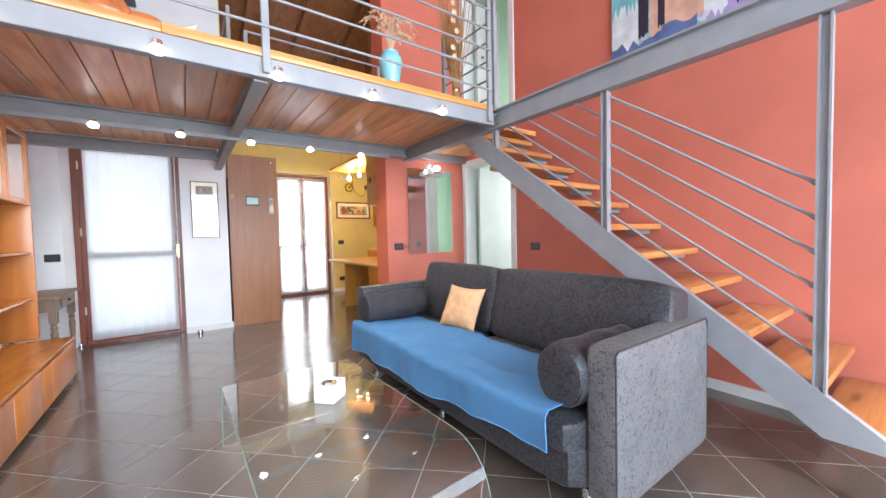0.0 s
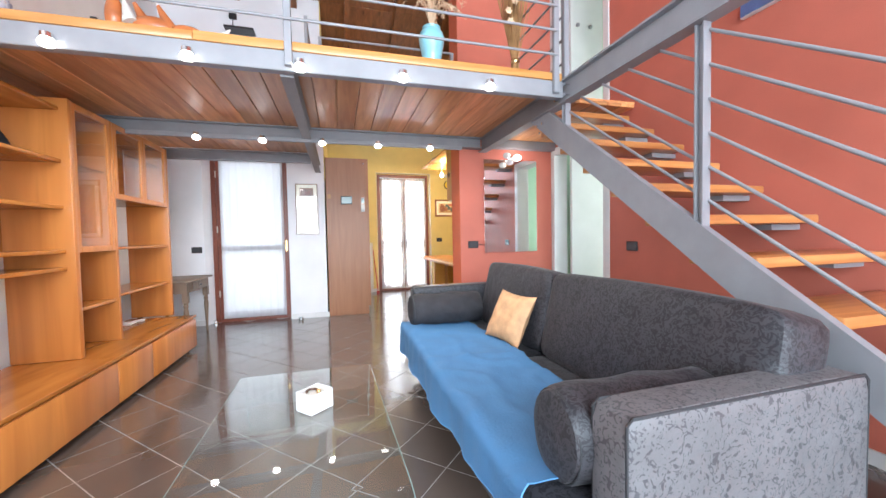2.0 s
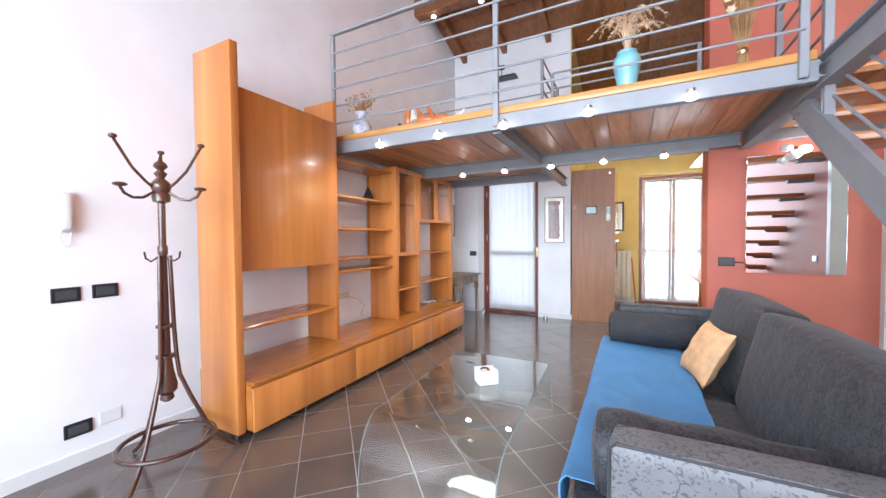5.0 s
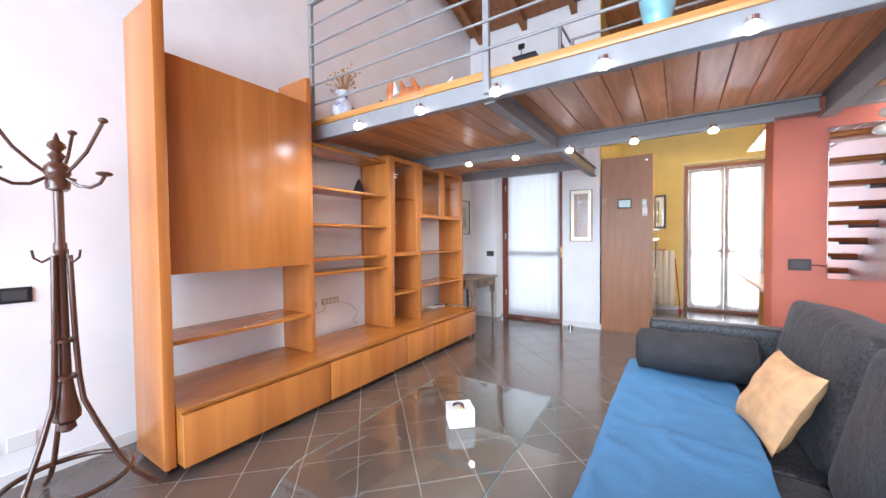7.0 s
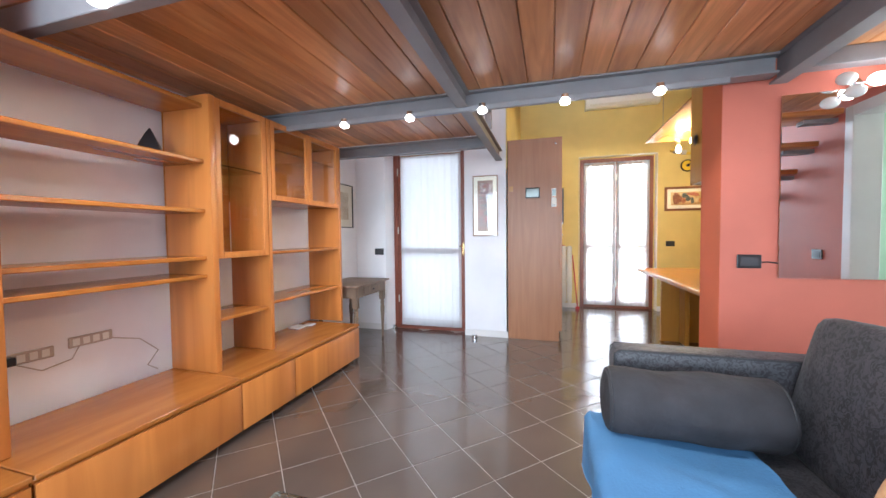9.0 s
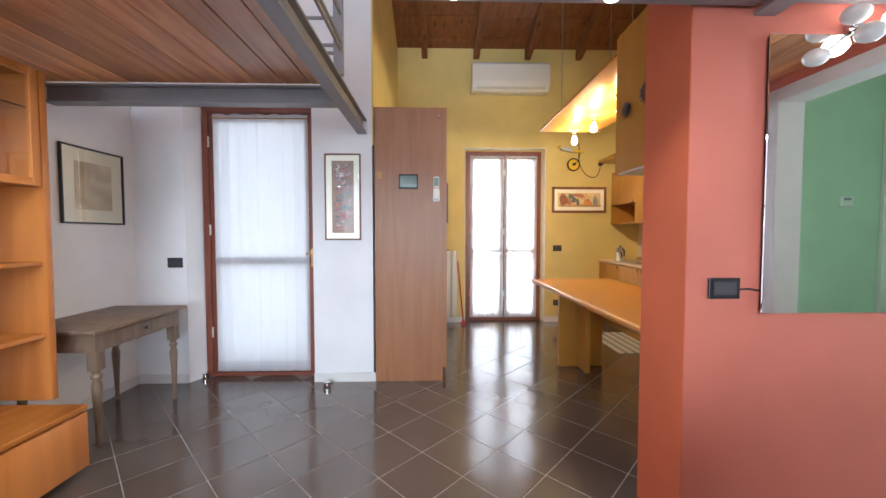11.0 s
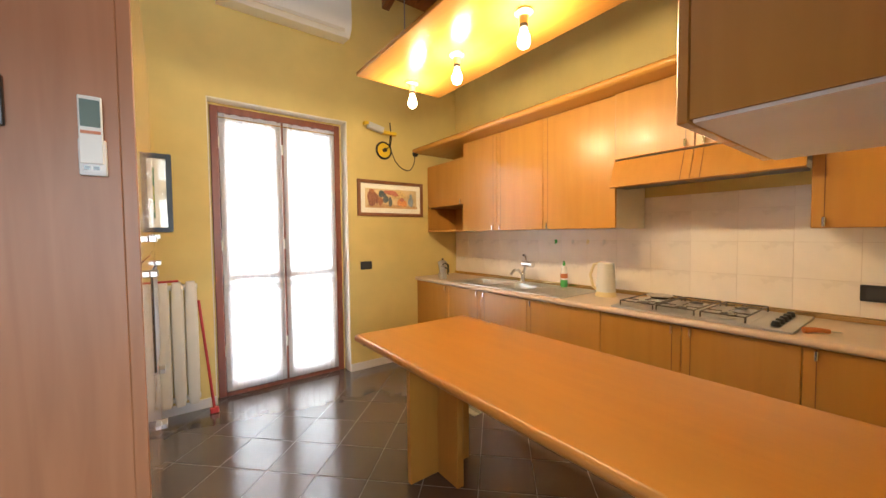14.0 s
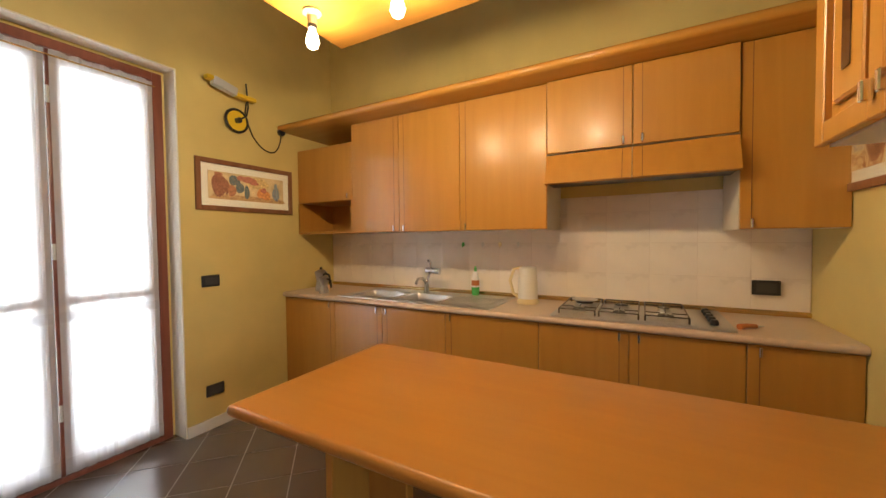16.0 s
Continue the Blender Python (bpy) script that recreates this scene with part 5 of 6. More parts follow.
ws = thing("wall_bracket", (0.16, FW - 0.12, 3.9), "black wall bracket with a small shelf and a camera", "bracket")
bm = B()
box(bm, -0.02, 0.33, FW - 0.20, FW - 0.02, 3.90, 3.925, 0.004)
part("tray", bm, BLACK, ws)
bm = B()
rod(bm, (0.05, FW - 0.012, 3.93), (0.05, FW - 0.012, 4.14), 0.006)
box(bm, 0.01, 0.10, FW - 0.04, FW - 0.001, 4.10, 4.17, 0.004)
part("arm", bm, BLACK, ws)

pt = thing("painting", (RW, 1.75, 2.46), "large colourful abstract canvas on the terracotta wall", "painting")
CANVAS = artwork("abstract_canvas", [(0.30, (0.05, 0.09, 0.22)), (0.42, (0.06, 0.10, 0.26)), (0.46, (0.58, 0.33, 0.24)), (0.54, (0.16, 0.42, 0.44)), (0.58, (0.6, 0.62, 0.62)), (0.64, (0.30, 0.22, 0.42)), (0.72, (0.03, 0.02, 0.03))], 3.5, (1, 1, 1.6), 6, 0.6)
slab("edge", RW - 0.03, RW - 0.001, 0.95, 2.45, 2.46, 3.5, SKIRT, pt, "white canvas edge")
slab("canvas", RW - 0.034, RW - 0.031, 0.954, 2.446, 2.464, 3.496, CANVAS, pt)
PAINTS = {n: varied("oil_" + n, c, 0.5, 9, 0.12, 0.2, 60) for n, c in dict(slate=(0.10, 0.14, 0.30), peach=(0.62, 0.36, 0.26), white=(0.62, 0.64, 0.65), dark=(0.03, 0.02, 0.04), lilac=(0.36, 0.28, 0.52), teal=(0.18, 0.44, 0.48)).items()}
prng = random.Random(8)
for n, (colour, ya, yb, za, zb, jag) in enumerate([("teal", 1.9, 2.446, 2.9, 3.496, 0.03), ("peach", 1.72, 2.13, 2.72, 3.42, 0.02), ("lilac", 1.35, 1.74, 2.62, 3.10, 0.06), ("white", 2.22, 2.44, 2.66, 3.02, 0.06), ("white", 1.62, 1.76, 2.70, 2.95, 0.05), ("white", 1.15, 1.42, 2.7, 3.1, 0.05), ("dark", 2.14, 2.22, 2.74, 3.30, 0.03), ("dark", 2.02, 2.07, 2.76, 3.2, 0.02), ("dark", 1.50, 1.57, 2.72, 2.98, 0.05), ("slate", 1.80, 2.446, 2.464, 2.72, 0.05), ("slate", 0.96, 1.80, 2.464, 2.60, 0.05)]):
    bm = B()
    x = RW - 0.0345 - 0.0004 * n
    k = 14
    lo_ = [(ya + (yb - ya) * i / k, max(2.465, za + (prng.uniform(-jag, jag) if za > 2.5 else 0))) for i in range(k + 1)]
    hi_ = [(y, min(3.495, zb + prng.uniform(-jag, jag))) for y, z in lo_]
    a_ = [bm.verts.new((x, y, z)) for y, z in lo_]
    b_ = [bm.verts.new((x, y, z)) for y, z in hi_]
    for i in range(k):
        bm.faces.new((a_[i], b_[i], b_[i + 1], a_[i + 1]))
    part("brushed_patch", bm, PAINTS[colour], pt, colour + " brushed patch")

# ---- on the shelves ----
py = thing("pyramid", (-0.62, 3.58, 1.702), "small dark pyramid ornament on the shelf", "ornament")
bm = B()
turned(bm, [(0.098, 0), (0.09, 0.012), (0.058, 0.078), (0.02, 0.143), (0.003, 0.165)], (-0.62, 3.58, 1.703), 4)
part("body", bm, BLACK, py)
dh = thing("router", (-0.60, 4.88, 0.37), "two small white plastic devices on the low cabinet", "device")
slab("device", -0.68, -0.56, 4.78, 4.90, 0.370, 0.388, WHITEPL, dh, "", 0.006, 2)
slab("device", -0.62, -0.53, 4.92, 4.99, 0.370, 0.384, WHITEPL, dh, "", 0.005, 2)
bm = B()
tube(bm, [(-0.56, 4.86, 0.38), (-0.50, 4.90, 0.40), (-0.52, 4.97, 0.39), (-0.60, 5.0, 0.378)], 0.003, 6)
part("lead", bm, WHITEPL, dh, "white lead", True)
AGED = varied("aged_beige_plastic", (0.46, 0.39, 0.33), 0.45, 10, 0.05, 0.02)
for y0, n, z in ((3.09, 3, 0.645), (3.35, 3, 0.665)):
    s = thing("socket_strip", (LW, y0, z), "white multi-socket strip low on the white wall", "socket")
    slab("plate", LW + 0.001, LW + 0.014, y0 - 0.09, y0 + 0.11, z - 0.028, z + 0.028, AGED, s, "", 0.003)
    for i in range(n + 1):
        slab("insert", LW + 0.0142, LW + 0.017, y0 - 0.075 + 0.045 * i, y0 - 0.045 + 0.045 * i, z - 0.018, z + 0.018, CREAM, s)
bm = B()
box(bm, LW + 0.011, LW + 0.05, 3.0, 3.045, 0.625, 0.665, 0.003)
tagged(part("plug", bm, BLACK), "black plug in the wall socket", "plug")
bm = B()
tube(bm, [(LW + 0.02, 3.04, 0.63), (LW + 0.012, 3.15, 0.56), (LW + 0.012, 3.27, 0.58), (LW + 0.012, 3.31, 0.65)], 0.003, 6)
tube(bm, [(LW + 0.012, 3.42, 0.655), (LW + 0.02, 3.60, 0.60), (LW + 0.03, 3.70, 0.50), (LW + 0.02, 3.64, 0.42), (LW + 0.02, 3.70, 0.375)], 0.003, 6)
tagged(part("cables", bm, AGED, None, "", True), "thin white cables on the wall behind the shelves", "cable")
for x, y in ((-0.33, 6.40), (0.79, 6.18)):
    bm = B()
    turned(bm, [(0.03, 0.0), (0.032, 0.006), (0.028, 0.03), (0.03, 0.045), (0.012, 0.05)], (x, y, 0), 18)
    tagged(part("doorstop", bm, CHROME, None, "", True), "small chrome doorstop on the tiled floor", "doorstop", "doorstops")

# ---- kitchen ----
col = thing("tall_cupboard", (1.46, 6.9, 0), "tall wood-veneered cupboard with oven and fridge doors", "cupboard")
PF = 6.285
slab("side_panel", 1.172, 1.742, PF, PF + 0.022, 0.0, 2.31, PANEL_WOOD, col, "plain wood-veneered end panel", 0.002)
slab("side_panel", 1.742, 1.775, PF, PF + 0.022, 0.12, 2.31, PANEL_WOOD, col, "plain wood-veneered end panel", 0.002)
slab("body", 1.172, 1.752, PF + 0.0225, 7.50, 0.12, 2.31, BEECH_Z, col)
slab("plinth", 1.172, 1.70, PF + 0.0225, 7.50, 0.0, 0.118, STEEL, col, "grey plinth")
GLOSSDOOR = timber("glossy_veneer_door", (0.50, 0.27, 0.14), (0.44, 0.22, 0.11), "z", 0.12, 12, coat=0.6, spread=0.02)
for y0, y1, zs in ((PF + 0.024, 6.90, (0.12, 1.29, 2.308)), (6.904, 7.498, (0.12, 0.42, 0.72, 1.30, 2.308))):
    for za, zb in zip(zs, zs[1:]):
        dd = slab("door", 1.754, 1.774, y0, y1, za + 0.003, zb - 0.003, GLOSSDOOR, col, "glossy veneered door", 0.002)
        hz = zb - 0.07 if za < 1.2 else za + 0.07
        slab("handle", 1.774, 1.80, y1 - 0.12, y1 - 0.04, hz - 0.012, hz + 0.012, INOX, dd, "short metal handle", 0.003)
slab("oven", 1.774, 1.779, 6.93, 7.47, 0.78, 1.22, BLACK, col, "dark glass oven front", 0.002)

scn = thing("intercom_screen", (1.455, PF, 1.70), "black framed touch panel on the wood panel", "screen")
slab("bezel", 1.374, 1.535, PF - 0.016, PF - 0.0005, 1.636, 1.757, BLACK, scn, "", 0.004, 2)
SCREEN = material("grey_green_screen", (0.16, 0.22, 0.20), 0.12)
slab("display", 1.385, 1.524, PF - 0.0175, PF - 0.0165, 1.650, 1.744, SCREEN, scn)
rm = thing("remote_control", (1.685, PF, 1.63), "white air conditioner remote in a wall holder", "remote control")
slab("holder", 1.660, 1.715, PF - 0.018, PF - 0.0005, 1.530, 1.625, WHITEPL, rm, "", 0.004, 2)
slab("body", 1.663, 1.710, PF - 0.024, PF - 0.0185, 1.56, 1.735, CREAM, rm, "", 0.002)
slab("display", 1.667, 1.706, PF - 0.026, PF - 0.0245, 1.655, 1.725, SCREEN, rm)
slab("orange_key", 1.667, 1.706, PF - 0.026, PF - 0.0245, 1.637, 1.645, TERRACOTTA, rm)
for i in range(3):
    for j in range(2):
        slab("key", 1.670 + 0.018 * j, 1.682 + 0.018 * j, PF - 0.0195, PF - 0.0182, 1.545 + 0.022 * i, 1.555 + 0.022 * i, DARKPLATE, rm)
bm = B()
turned(bm, [(0.012, 0), (0.012, 0.006), (0.006, 0.018), (0.01, 0.024)], (0, 0, 0), 12)
bmesh.ops.transform(bm, matrix=pose(1.705, PF + 0.003, 2.235, 90), verts=bm.verts)
tagged(part("hook", bm, CHROME, None, "", True), "small metal hook on the wood panel", "hook")
tagged(slab("wooden_tag", 1.19, 1.235, PF - 0.008, PF - 0.0005, 1.72, 1.78, BEECH_Z), "small pale square tag on the wood panel", "tag")

# air conditioner
ac = thing("air_conditioner", (2.71, KY - 0.1, 3.2), "white wall-mounted air conditioner", "air conditioner")
bm = B()
prism(bm, [(KY - 0.002, 3.21), (KY - 0.15, 3.20), (KY - 0.20, 3.25), (KY - 0.215, 3.34), (KY - 0.205, 3.55), (KY - 0.17, 3.585), (KY - 0.002, 3.59)], "x", 2.187, 3.238)
part("housing", bm, WHITEPL, ac, "", True)
slab("flap", 2.25, 3.17, KY - 0.213, KY - 0.207, 3.215, 3.245, CREAM, ac, "closed air flap")

# wall lamp built from a wheel
wl = thing("wall_lamp", (3.6, KY - 0.03, 2.3), "yellow and black wheel wall lamp with a trailing cable", "lamp")
YELLOWMETAL = material("yellow_lacquer", (0.75, 0.52, 0.03), 0.35)
LAMPGREY = material("pale_grey_plastic", (0.52, 0.52, 0.55), 0.4)
bm = B()
ctr = (3.645, KY - 0.022, 2.245)
tube(bm, [(ctr[0] + 0.082 * math.cos(2 * math.pi * k / 32), ctr[1], ctr[2] + 0.082 * math.sin(2 * math.pi * k / 32)) for k in range(33)], 0.011, 8)
part("rim", bm, BLACK, wl, "black rim", True)
bm = B()
rod(bm, (ctr[0], ctr[1] - 0.005, ctr[2]), (ctr[0], ctr[1] + 0.012, ctr[2]), 0.078, 28)
part("disc", bm, YELLOWMETAL, wl, "yellow disc", True)
bm = B()
rod(bm, (ctr[0], ctr[1] - 0.04, ctr[2]), (ctr[0], ctr[1], ctr[2]), 0.02, 14)
tube(bm, [(ctr[0], ctr[1] - 0.03, ctr[2]), (3.70, KY - 0.06, 2.29), (3.715, KY - 0.06, 2.36), (3.70, KY - 0.06, 2.53)], 0.006, 8)
part("stem", bm, BLACK, wl, "black bent stem", True)
bm = B()
box(bm, 3.60, 3.76, KY - 0.10, KY - 0.05, 2.40, 2.43, 0.004)
part("holder", bm, YELLOWMETAL, wl, "yellow lamp holder")
bm = B()
box(bm, 3.40, 3.45, KY - 0.10, KY - 0.05, 2.46, 2.49, 0.004)
part("holder", bm, YELLOWMETAL, wl, "yellow lamp holder")
bm = B()
box(bm, -0.085, 0.085, -0.028, 0.028, -0.030, 0.030, 0.008, 2)
bmesh.ops.transform(bm, matrix=pose(3.525, KY - 0.08, 2.445, 0, 12, 0), verts=bm.verts)
part("lamp_head", bm, LAMPGREY, wl, "pale grey lamp head", True)
bm = B()
tube(bm, [(3.71, KY - 0.05, 2.41), (3.72, KY - 0.01, 2.33), (3.745, KY - 0.01, 2.24), (3.78, KY - 0.01, 2.16), (3.83, KY - 0.01, 2.105), (3.88, KY - 0.01, 2.075), (3.93, KY - 0.01, 2.065), (3.97, KY - 0.01, 2.075), (4.005, KY - 0.01, 2.115), (4.025, KY - 0.01, 2.17), (4.035, KY - 0.012, 2.24)], 0.005, 6)
rod(bm, (4.035, KY - 0.03, 2.255), (4.035, KY - 0.001, 2.255), 0.03, 16)
part("cable", bm, BLACK, wl, "black cable and plug", True)

# radiator and broom
rad = thing("radiator", (1.75, KY - 0.06, 0.08), "cream column radiator under the framed print", "radiator")
for i in range(7):
    x = 1.40 + 0.085 * i
    bm = B()
    pillow(bm, x + 0.004, x + 0.081, KY - 0.11, KY - 0.03, 0.09, 1.03, 0.003, 10, 6)
    part("column", bm, CREAM, rad, "", True)
for z in (0.14, 0.99):
    bm = B()
    rod(bm, (1.40, KY - 0.07, z), (1.995, KY - 0.07, z), 0.02, 12)
    part("pipe", bm, CREAM, rad, "", True)
tagged(slab("red_ruler", 1.62, 1.88, KY - 0.10, KY - 0.06, 1.032, 1.046, material("red_paint", (0.45, 0.03, 0.03), 0.4), None, "", 0.003), "red wooden strip lying on the radiator", "strip")
br = thing("broom", (2.07, 8.2, 0), "thin red broom leaning beside the french door", "broom")
bm = B()
tube(bm, [(2.075, 8.235, 0.035), (2.0, 8.30, 0.88)], 0.010, 10)
part("stick", bm, bpy.data.materials["red_paint"], br, "", True)
bm = B()
box(bm, 2.045, 2.105, 8.22, 8.25, 0.0, 0.045, 0.006)
part("foot", bm, bpy.data.materials["red_paint"], br, "red plastic foot")

# worktop, base units, wall units along the east wall
WX = 4.02
wt = thing("worktop", (4.3, 6.6, 0.86), "pale beige worktop with a rounded edge", "worktop")
WORKTOP = varied("beige_laminate", (0.64, 0.49, 0.37), 0.32, 30, 0.04, 0.02, 200)
bm = B()
for q in [(WX + 0.02, KX1 - 0.004, MW1 + 0.003, 6.90), (WX + 0.02, KX1 - 0.004, 7.72, KY - 0.003), (WX + 0.02, 4.12, 6.90, 7.72), (4.42, KX1 - 0.004, 6.90, 7.72), (4.12, 4.42, 7.27, 7.32)]:
    bm = B()
    box(bm, *q, 0.862, 0.900)
    part("slab", bm, WORKTOP, wt)
bm = B()
tube(bm, [(WX + 0.019, MW1 + 0.003, 0.881), (WX + 0.019, KY - 0.003, 0.881)], 0.0192, 16)
part("rounded_edge", bm, WORKTOP, wt, "", True)
slab("rear_strip", KX1 - 0.035, KX1 - 0.014, MW1 + 0.003, KY - 0.003, 0.9005, 0.93, BRASS, wt, "brassy metal strip", 0.006)


MELAMINE = varied("pale_melamine", (0.70, 0.64, 0.54), 0.4, 8, 0.02, 0.02)


def handle(y, z, x, parent):
    bm = B()
    box(bm, x - 0.022, x - 0.001, y - 0.006, y + 0.006, z - 0.022, z + 0.022, 0.003)
    return part("handle", bm, CHROME, parent, "small metal pull")


def unit_row(name, label, group, ys, x, z0, z1, back, stiles, hz):
    for i, (a, b) in enumerate(zip(ys, ys[1:])):
        u = thing(name, ((x + back) / 2, (a + b) / 2, z0), label, "cabinet", group)
        lo, hi = min(a, b), max(a, b)
        slab("body", x + 0.022, back, lo, hi, z0, 0.70 if name == "base_cabinet" and lo > 6.80 and hi < 7.85 else z1, MELAMINE if name == "wall_cabinet" else BEECH_Z, u, "pale carcass" if name == "wall_cabinet" else "")
        st = stiles[i]
        dd = slab("door", x, x + 0.021, lo + 0.0018, hi - 0.0018, z0 + 0.002, z1 - 0.002, BEECH_Z, u, "plain veneered door", 0.003)
        if st:
            ys_ = lo + 0.045 if st < 0 else hi - 0.045
            # no cut in the door: a raised strip carries the groove's shade as colour
            slab("groove", x - 0.0012, x - 0.0002, ys_ - 0.0015, ys_ + 0.0015, z0 + 0.004, z1 - 0.004, GROOVE, dd, "dark strip with a groove's shade in its colour")
            handle(ys_, z1 - 0.03 if hz == "top" else z0 + 0.03, x, dd)


unit_row("base_cabinet", "kitchen base cabinet with a plain veneered door", "base cabinets", [KY - 0.003, 7.80, 7.33, 6.81, 6.20, 5.737, 5.264, MW1 + 0.003], 4.045, 0.10, 0.860, KX1 - 0.004, [-1, -1, 1, 1, -1, 1, 1], "top")
tagged(slab("plinth", 4.10, 4.12, MW1 + 0.003, KY - 0.003, 0.0, 0.099, BEECH_Y), "low veneered plinth under the base cabinets", "plinth")
unit_row("wall_cabinet", "kitchen wall cabinet with a plain veneered door", "wall cabinets", [7.73, 7.268, 6.765, 6.183], 4.19, 1.395, 2.260, KX1 - 0.016, [-1, 1, 1], "bottom")
unit_row("wall_cabinet", "kitchen wall cabinet with a plain veneered door", "wall cabinets", [5.272, MW1 + 0.003], 4.19, 1.375, 2.260, KX1 - 0.016, [1], "bottom")
unit_row("wall_cabinet", "short wall cabinet above the extractor hood", "wall cabinets", [6.180, 5.728, 5.275], 4.17, 1.835, 2.260, KX1 - 0.016, [-1, 1], "bottom")
u = thing("corner_cabinet", (4.4, 8.05, 1.395), "small wall cabinet over an open niche", "cabinet")
bm = B()
for q in [(7.733, 7.753, 1.395, 1.665), (8.355, 8.375, 1.395, 1.665), (7.753, 8.355, 1.395, 1.415)]:
    box(bm, 4.20, KX1 - 0.016, *q)
box(bm, KX1 - 0.03, KX1 - 0.016, 7.753, 8.355, 1.415, 1.665)
box(bm, 4.222, KX1 - 0.016, 7.733, 8.375, 1.665, 2.13)
part("body", bm, BEECH_Z, u)
dd = slab("door", 4.20, 4.221, 7.735, 8.373, 1.668, 2.128, BEECH_Z, u, "plain veneered door", 0.003)
handle(7.78, 1.70, 4.20, dd)
slab("upper_back", KX1 - 0.05, KX1 - 0.016, 7.735, 8.373, 2.131, 2.260, BEECH_Z, u)
cr = thing("cornice_shelf", (4.3, 6.6, 2.275), "long veneered cornice shelf above the wall cabinets", "shelf")
bm = B()
box(bm, 4.03, KX1 - 0.004, MW1 + 0.003, KY - 0.003, 2.262, 2.312)
part("board", bm, BEECH_Y, cr)
bm = B()
tube(bm, [(4.0295, MW1 + 0.003, 2.287), (4.0295, KY - 0.003, 2.287)], 0.0248, 14)
part("rounded_edge", bm, BEECH_Y, cr, "rounded front edge", True)

hd = thing("extractor_hood", (4.3, 5.73, 1.64), "veneer-fronted pull-out extractor hood", "extractor hood")
for a, b in ((5.277, 5.727), (5.731, 6.178)):
    bm = B()
    prism(bm, [(4.10, 1.655), (4.165, 1.825), (4.185, 1.825), (4.122, 1.648)], "y", a, b)
    fl_ = part("flap", bm, BEECH_Z, hd, "leaning veneered flap")
    yg = b - 0.045 if a < 5.5 else a + 0.045
    # groove on the flap, likewise a strip coloured like its shade
    bm = B()
    prism(bm, [(4.0985, 1.656), (4.1635, 1.824), (4.166, 1.824), (4.101, 1.656)], "y", yg - 0.0018, yg + 0.0018)
    part("groove", bm, GROOVE, fl_, "dark strip with a groove's shade in its colour")
slab("body", 4.20, KX1 - 0.016, 5.29, 6.165, 1.70, 1.833, MELAMINE, hd, "pale hood body")
slab("lip", 4.135, 4.30, 5.29, 6.165, 1.652, 1.662, BLACK, hd)
bm = B()
box(bm, 4.118, 4.122, 5.31, 5.37, 1.685, 1.693)
part("badge", bm, BRASS, hd, "small metal badge")

# backsplash tiles
SPLASH = varied("beige_marbled_tile", (0.86, 0.78, 0.69), 0.28, 7, 0.025, 0.02, 60)
bm = B()
box(bm, 0.0, 0.007, 0.0008, 0.2492, 0.0008, 0.1992, 0.0006)
SPLASHJOINT = varied("pale_joint", (0.72, 0.62, 0.53), 0.7, 20, 0.05, 0.05)
splash_mesh = mesh_of("splash_tile", bm, SPLASH)
wall_e = bpy.data.objects["wall_kitchen_east"]
y = MW1 + 0.006
while y < KY - 0.05:
    for r in range(4):
        ob = new("splash_tile", splash_mesh)
        z = 0.905 + 0.2 * r
        hi_ = min(1.0, (KY - 0.004 - y) / 0.25)
        ob.location = (KX1 - 0.0125, y, z)
        ob.scale = (1, hi_, 0.55 if r == 3 else 1)
        ob.parent = wall_e
    y += 0.25
tagged(slab("tile_grout", KX1 - 0.0112, KX1 - 0.0005, MW1 + 0.003, KY - 0.003, 0.904, 1.615, SPLASHJOINT, wall_e), kind="structure")

# hob
hb = thing("gas_hob", (4.31, 5.72, 0.90), "stainless steel gas hob with wire pan supports", "hob")
slab("plate", 4.05, 4.555, 5.295, 6.135, 0.9005, 0.912, INOX, hb, "", 0.004, 2)
bm = B()
box(bm, 4.08, 4.525, 5.46, 6.10, 0.9121, 0.9135)
part("recess", bm, INOX, hb)
BURNERS = ((4.19, 6.00, 0.036), (4.42, 6.00, 0.05), (4.19, 5.79, 0.03), (4.42, 5.79, 0.036), (4.19, 5.57, 0.036), (4.42, 5.57, 0.03))
for x, y, r in BURNERS:
    bm = B()
    turned(bm, [(r * 1.25, 0.9136), (r * 1.2, 0.919), (r, 0.921), (r, 0.929)], (x, y, 0), 20)
    bn = part("burner", bm, INOX, hb, "round steel burner", True)
    bm = B()
    turned(bm, [(r, 0.9291), (r * 1.02, 0.933), (r * 0.6, 0.937), (0.004, 0.938)], (x, y, 0), 20)
    part("cap", bm, DARKPLATE, bn, "dark burner cap", True)
for y0, y1 in ((5.905, 6.095), (5.695, 5.885), (5.475, 5.665)):
    bm = B()
    x0, x1, zt, ym_ = 4.095, 4.515, 0.942, (y0 + y1) / 2
    tube(bm, [(x0, y0, zt), (x1, y0, zt), (x1, y1, zt), (x0, y1, zt), (x0, y0, zt)], 0.004, 6)
    for x in (4.19, 4.42):
        for dx, dy in ((1, 0), (-1, 0), (0, 1), (0, -1)):
            ex = x + dx * (0.085 if x > 4.3 or dx < 0 else 0.10)
            ey = ym_ + dy * (y1 - y0) / 2
            tube(bm, [(x + 0.026 * dx, ym_ + 0.026 * dy, zt), (ex, ey, zt)], 0.0036, 6)
    for x in (x0, x1):
        for y in (y0, y1):
            rod(bm, (x, y, 0.9122), (x, y, zt), 0.0045, 6)
    part("pan_support", bm, ENAMEL, hb, "dark enamelled pan support", True)
bm = B()
turned(bm, [(0.075, 0.9465), (0.078, 0.949), (0.075, 0.952), (0.02, 0.954)], (4.42, 6.0, 0), 24)
part("flame_spreader", bm, INOX, hb, "round metal spreader on the rear burner", True)
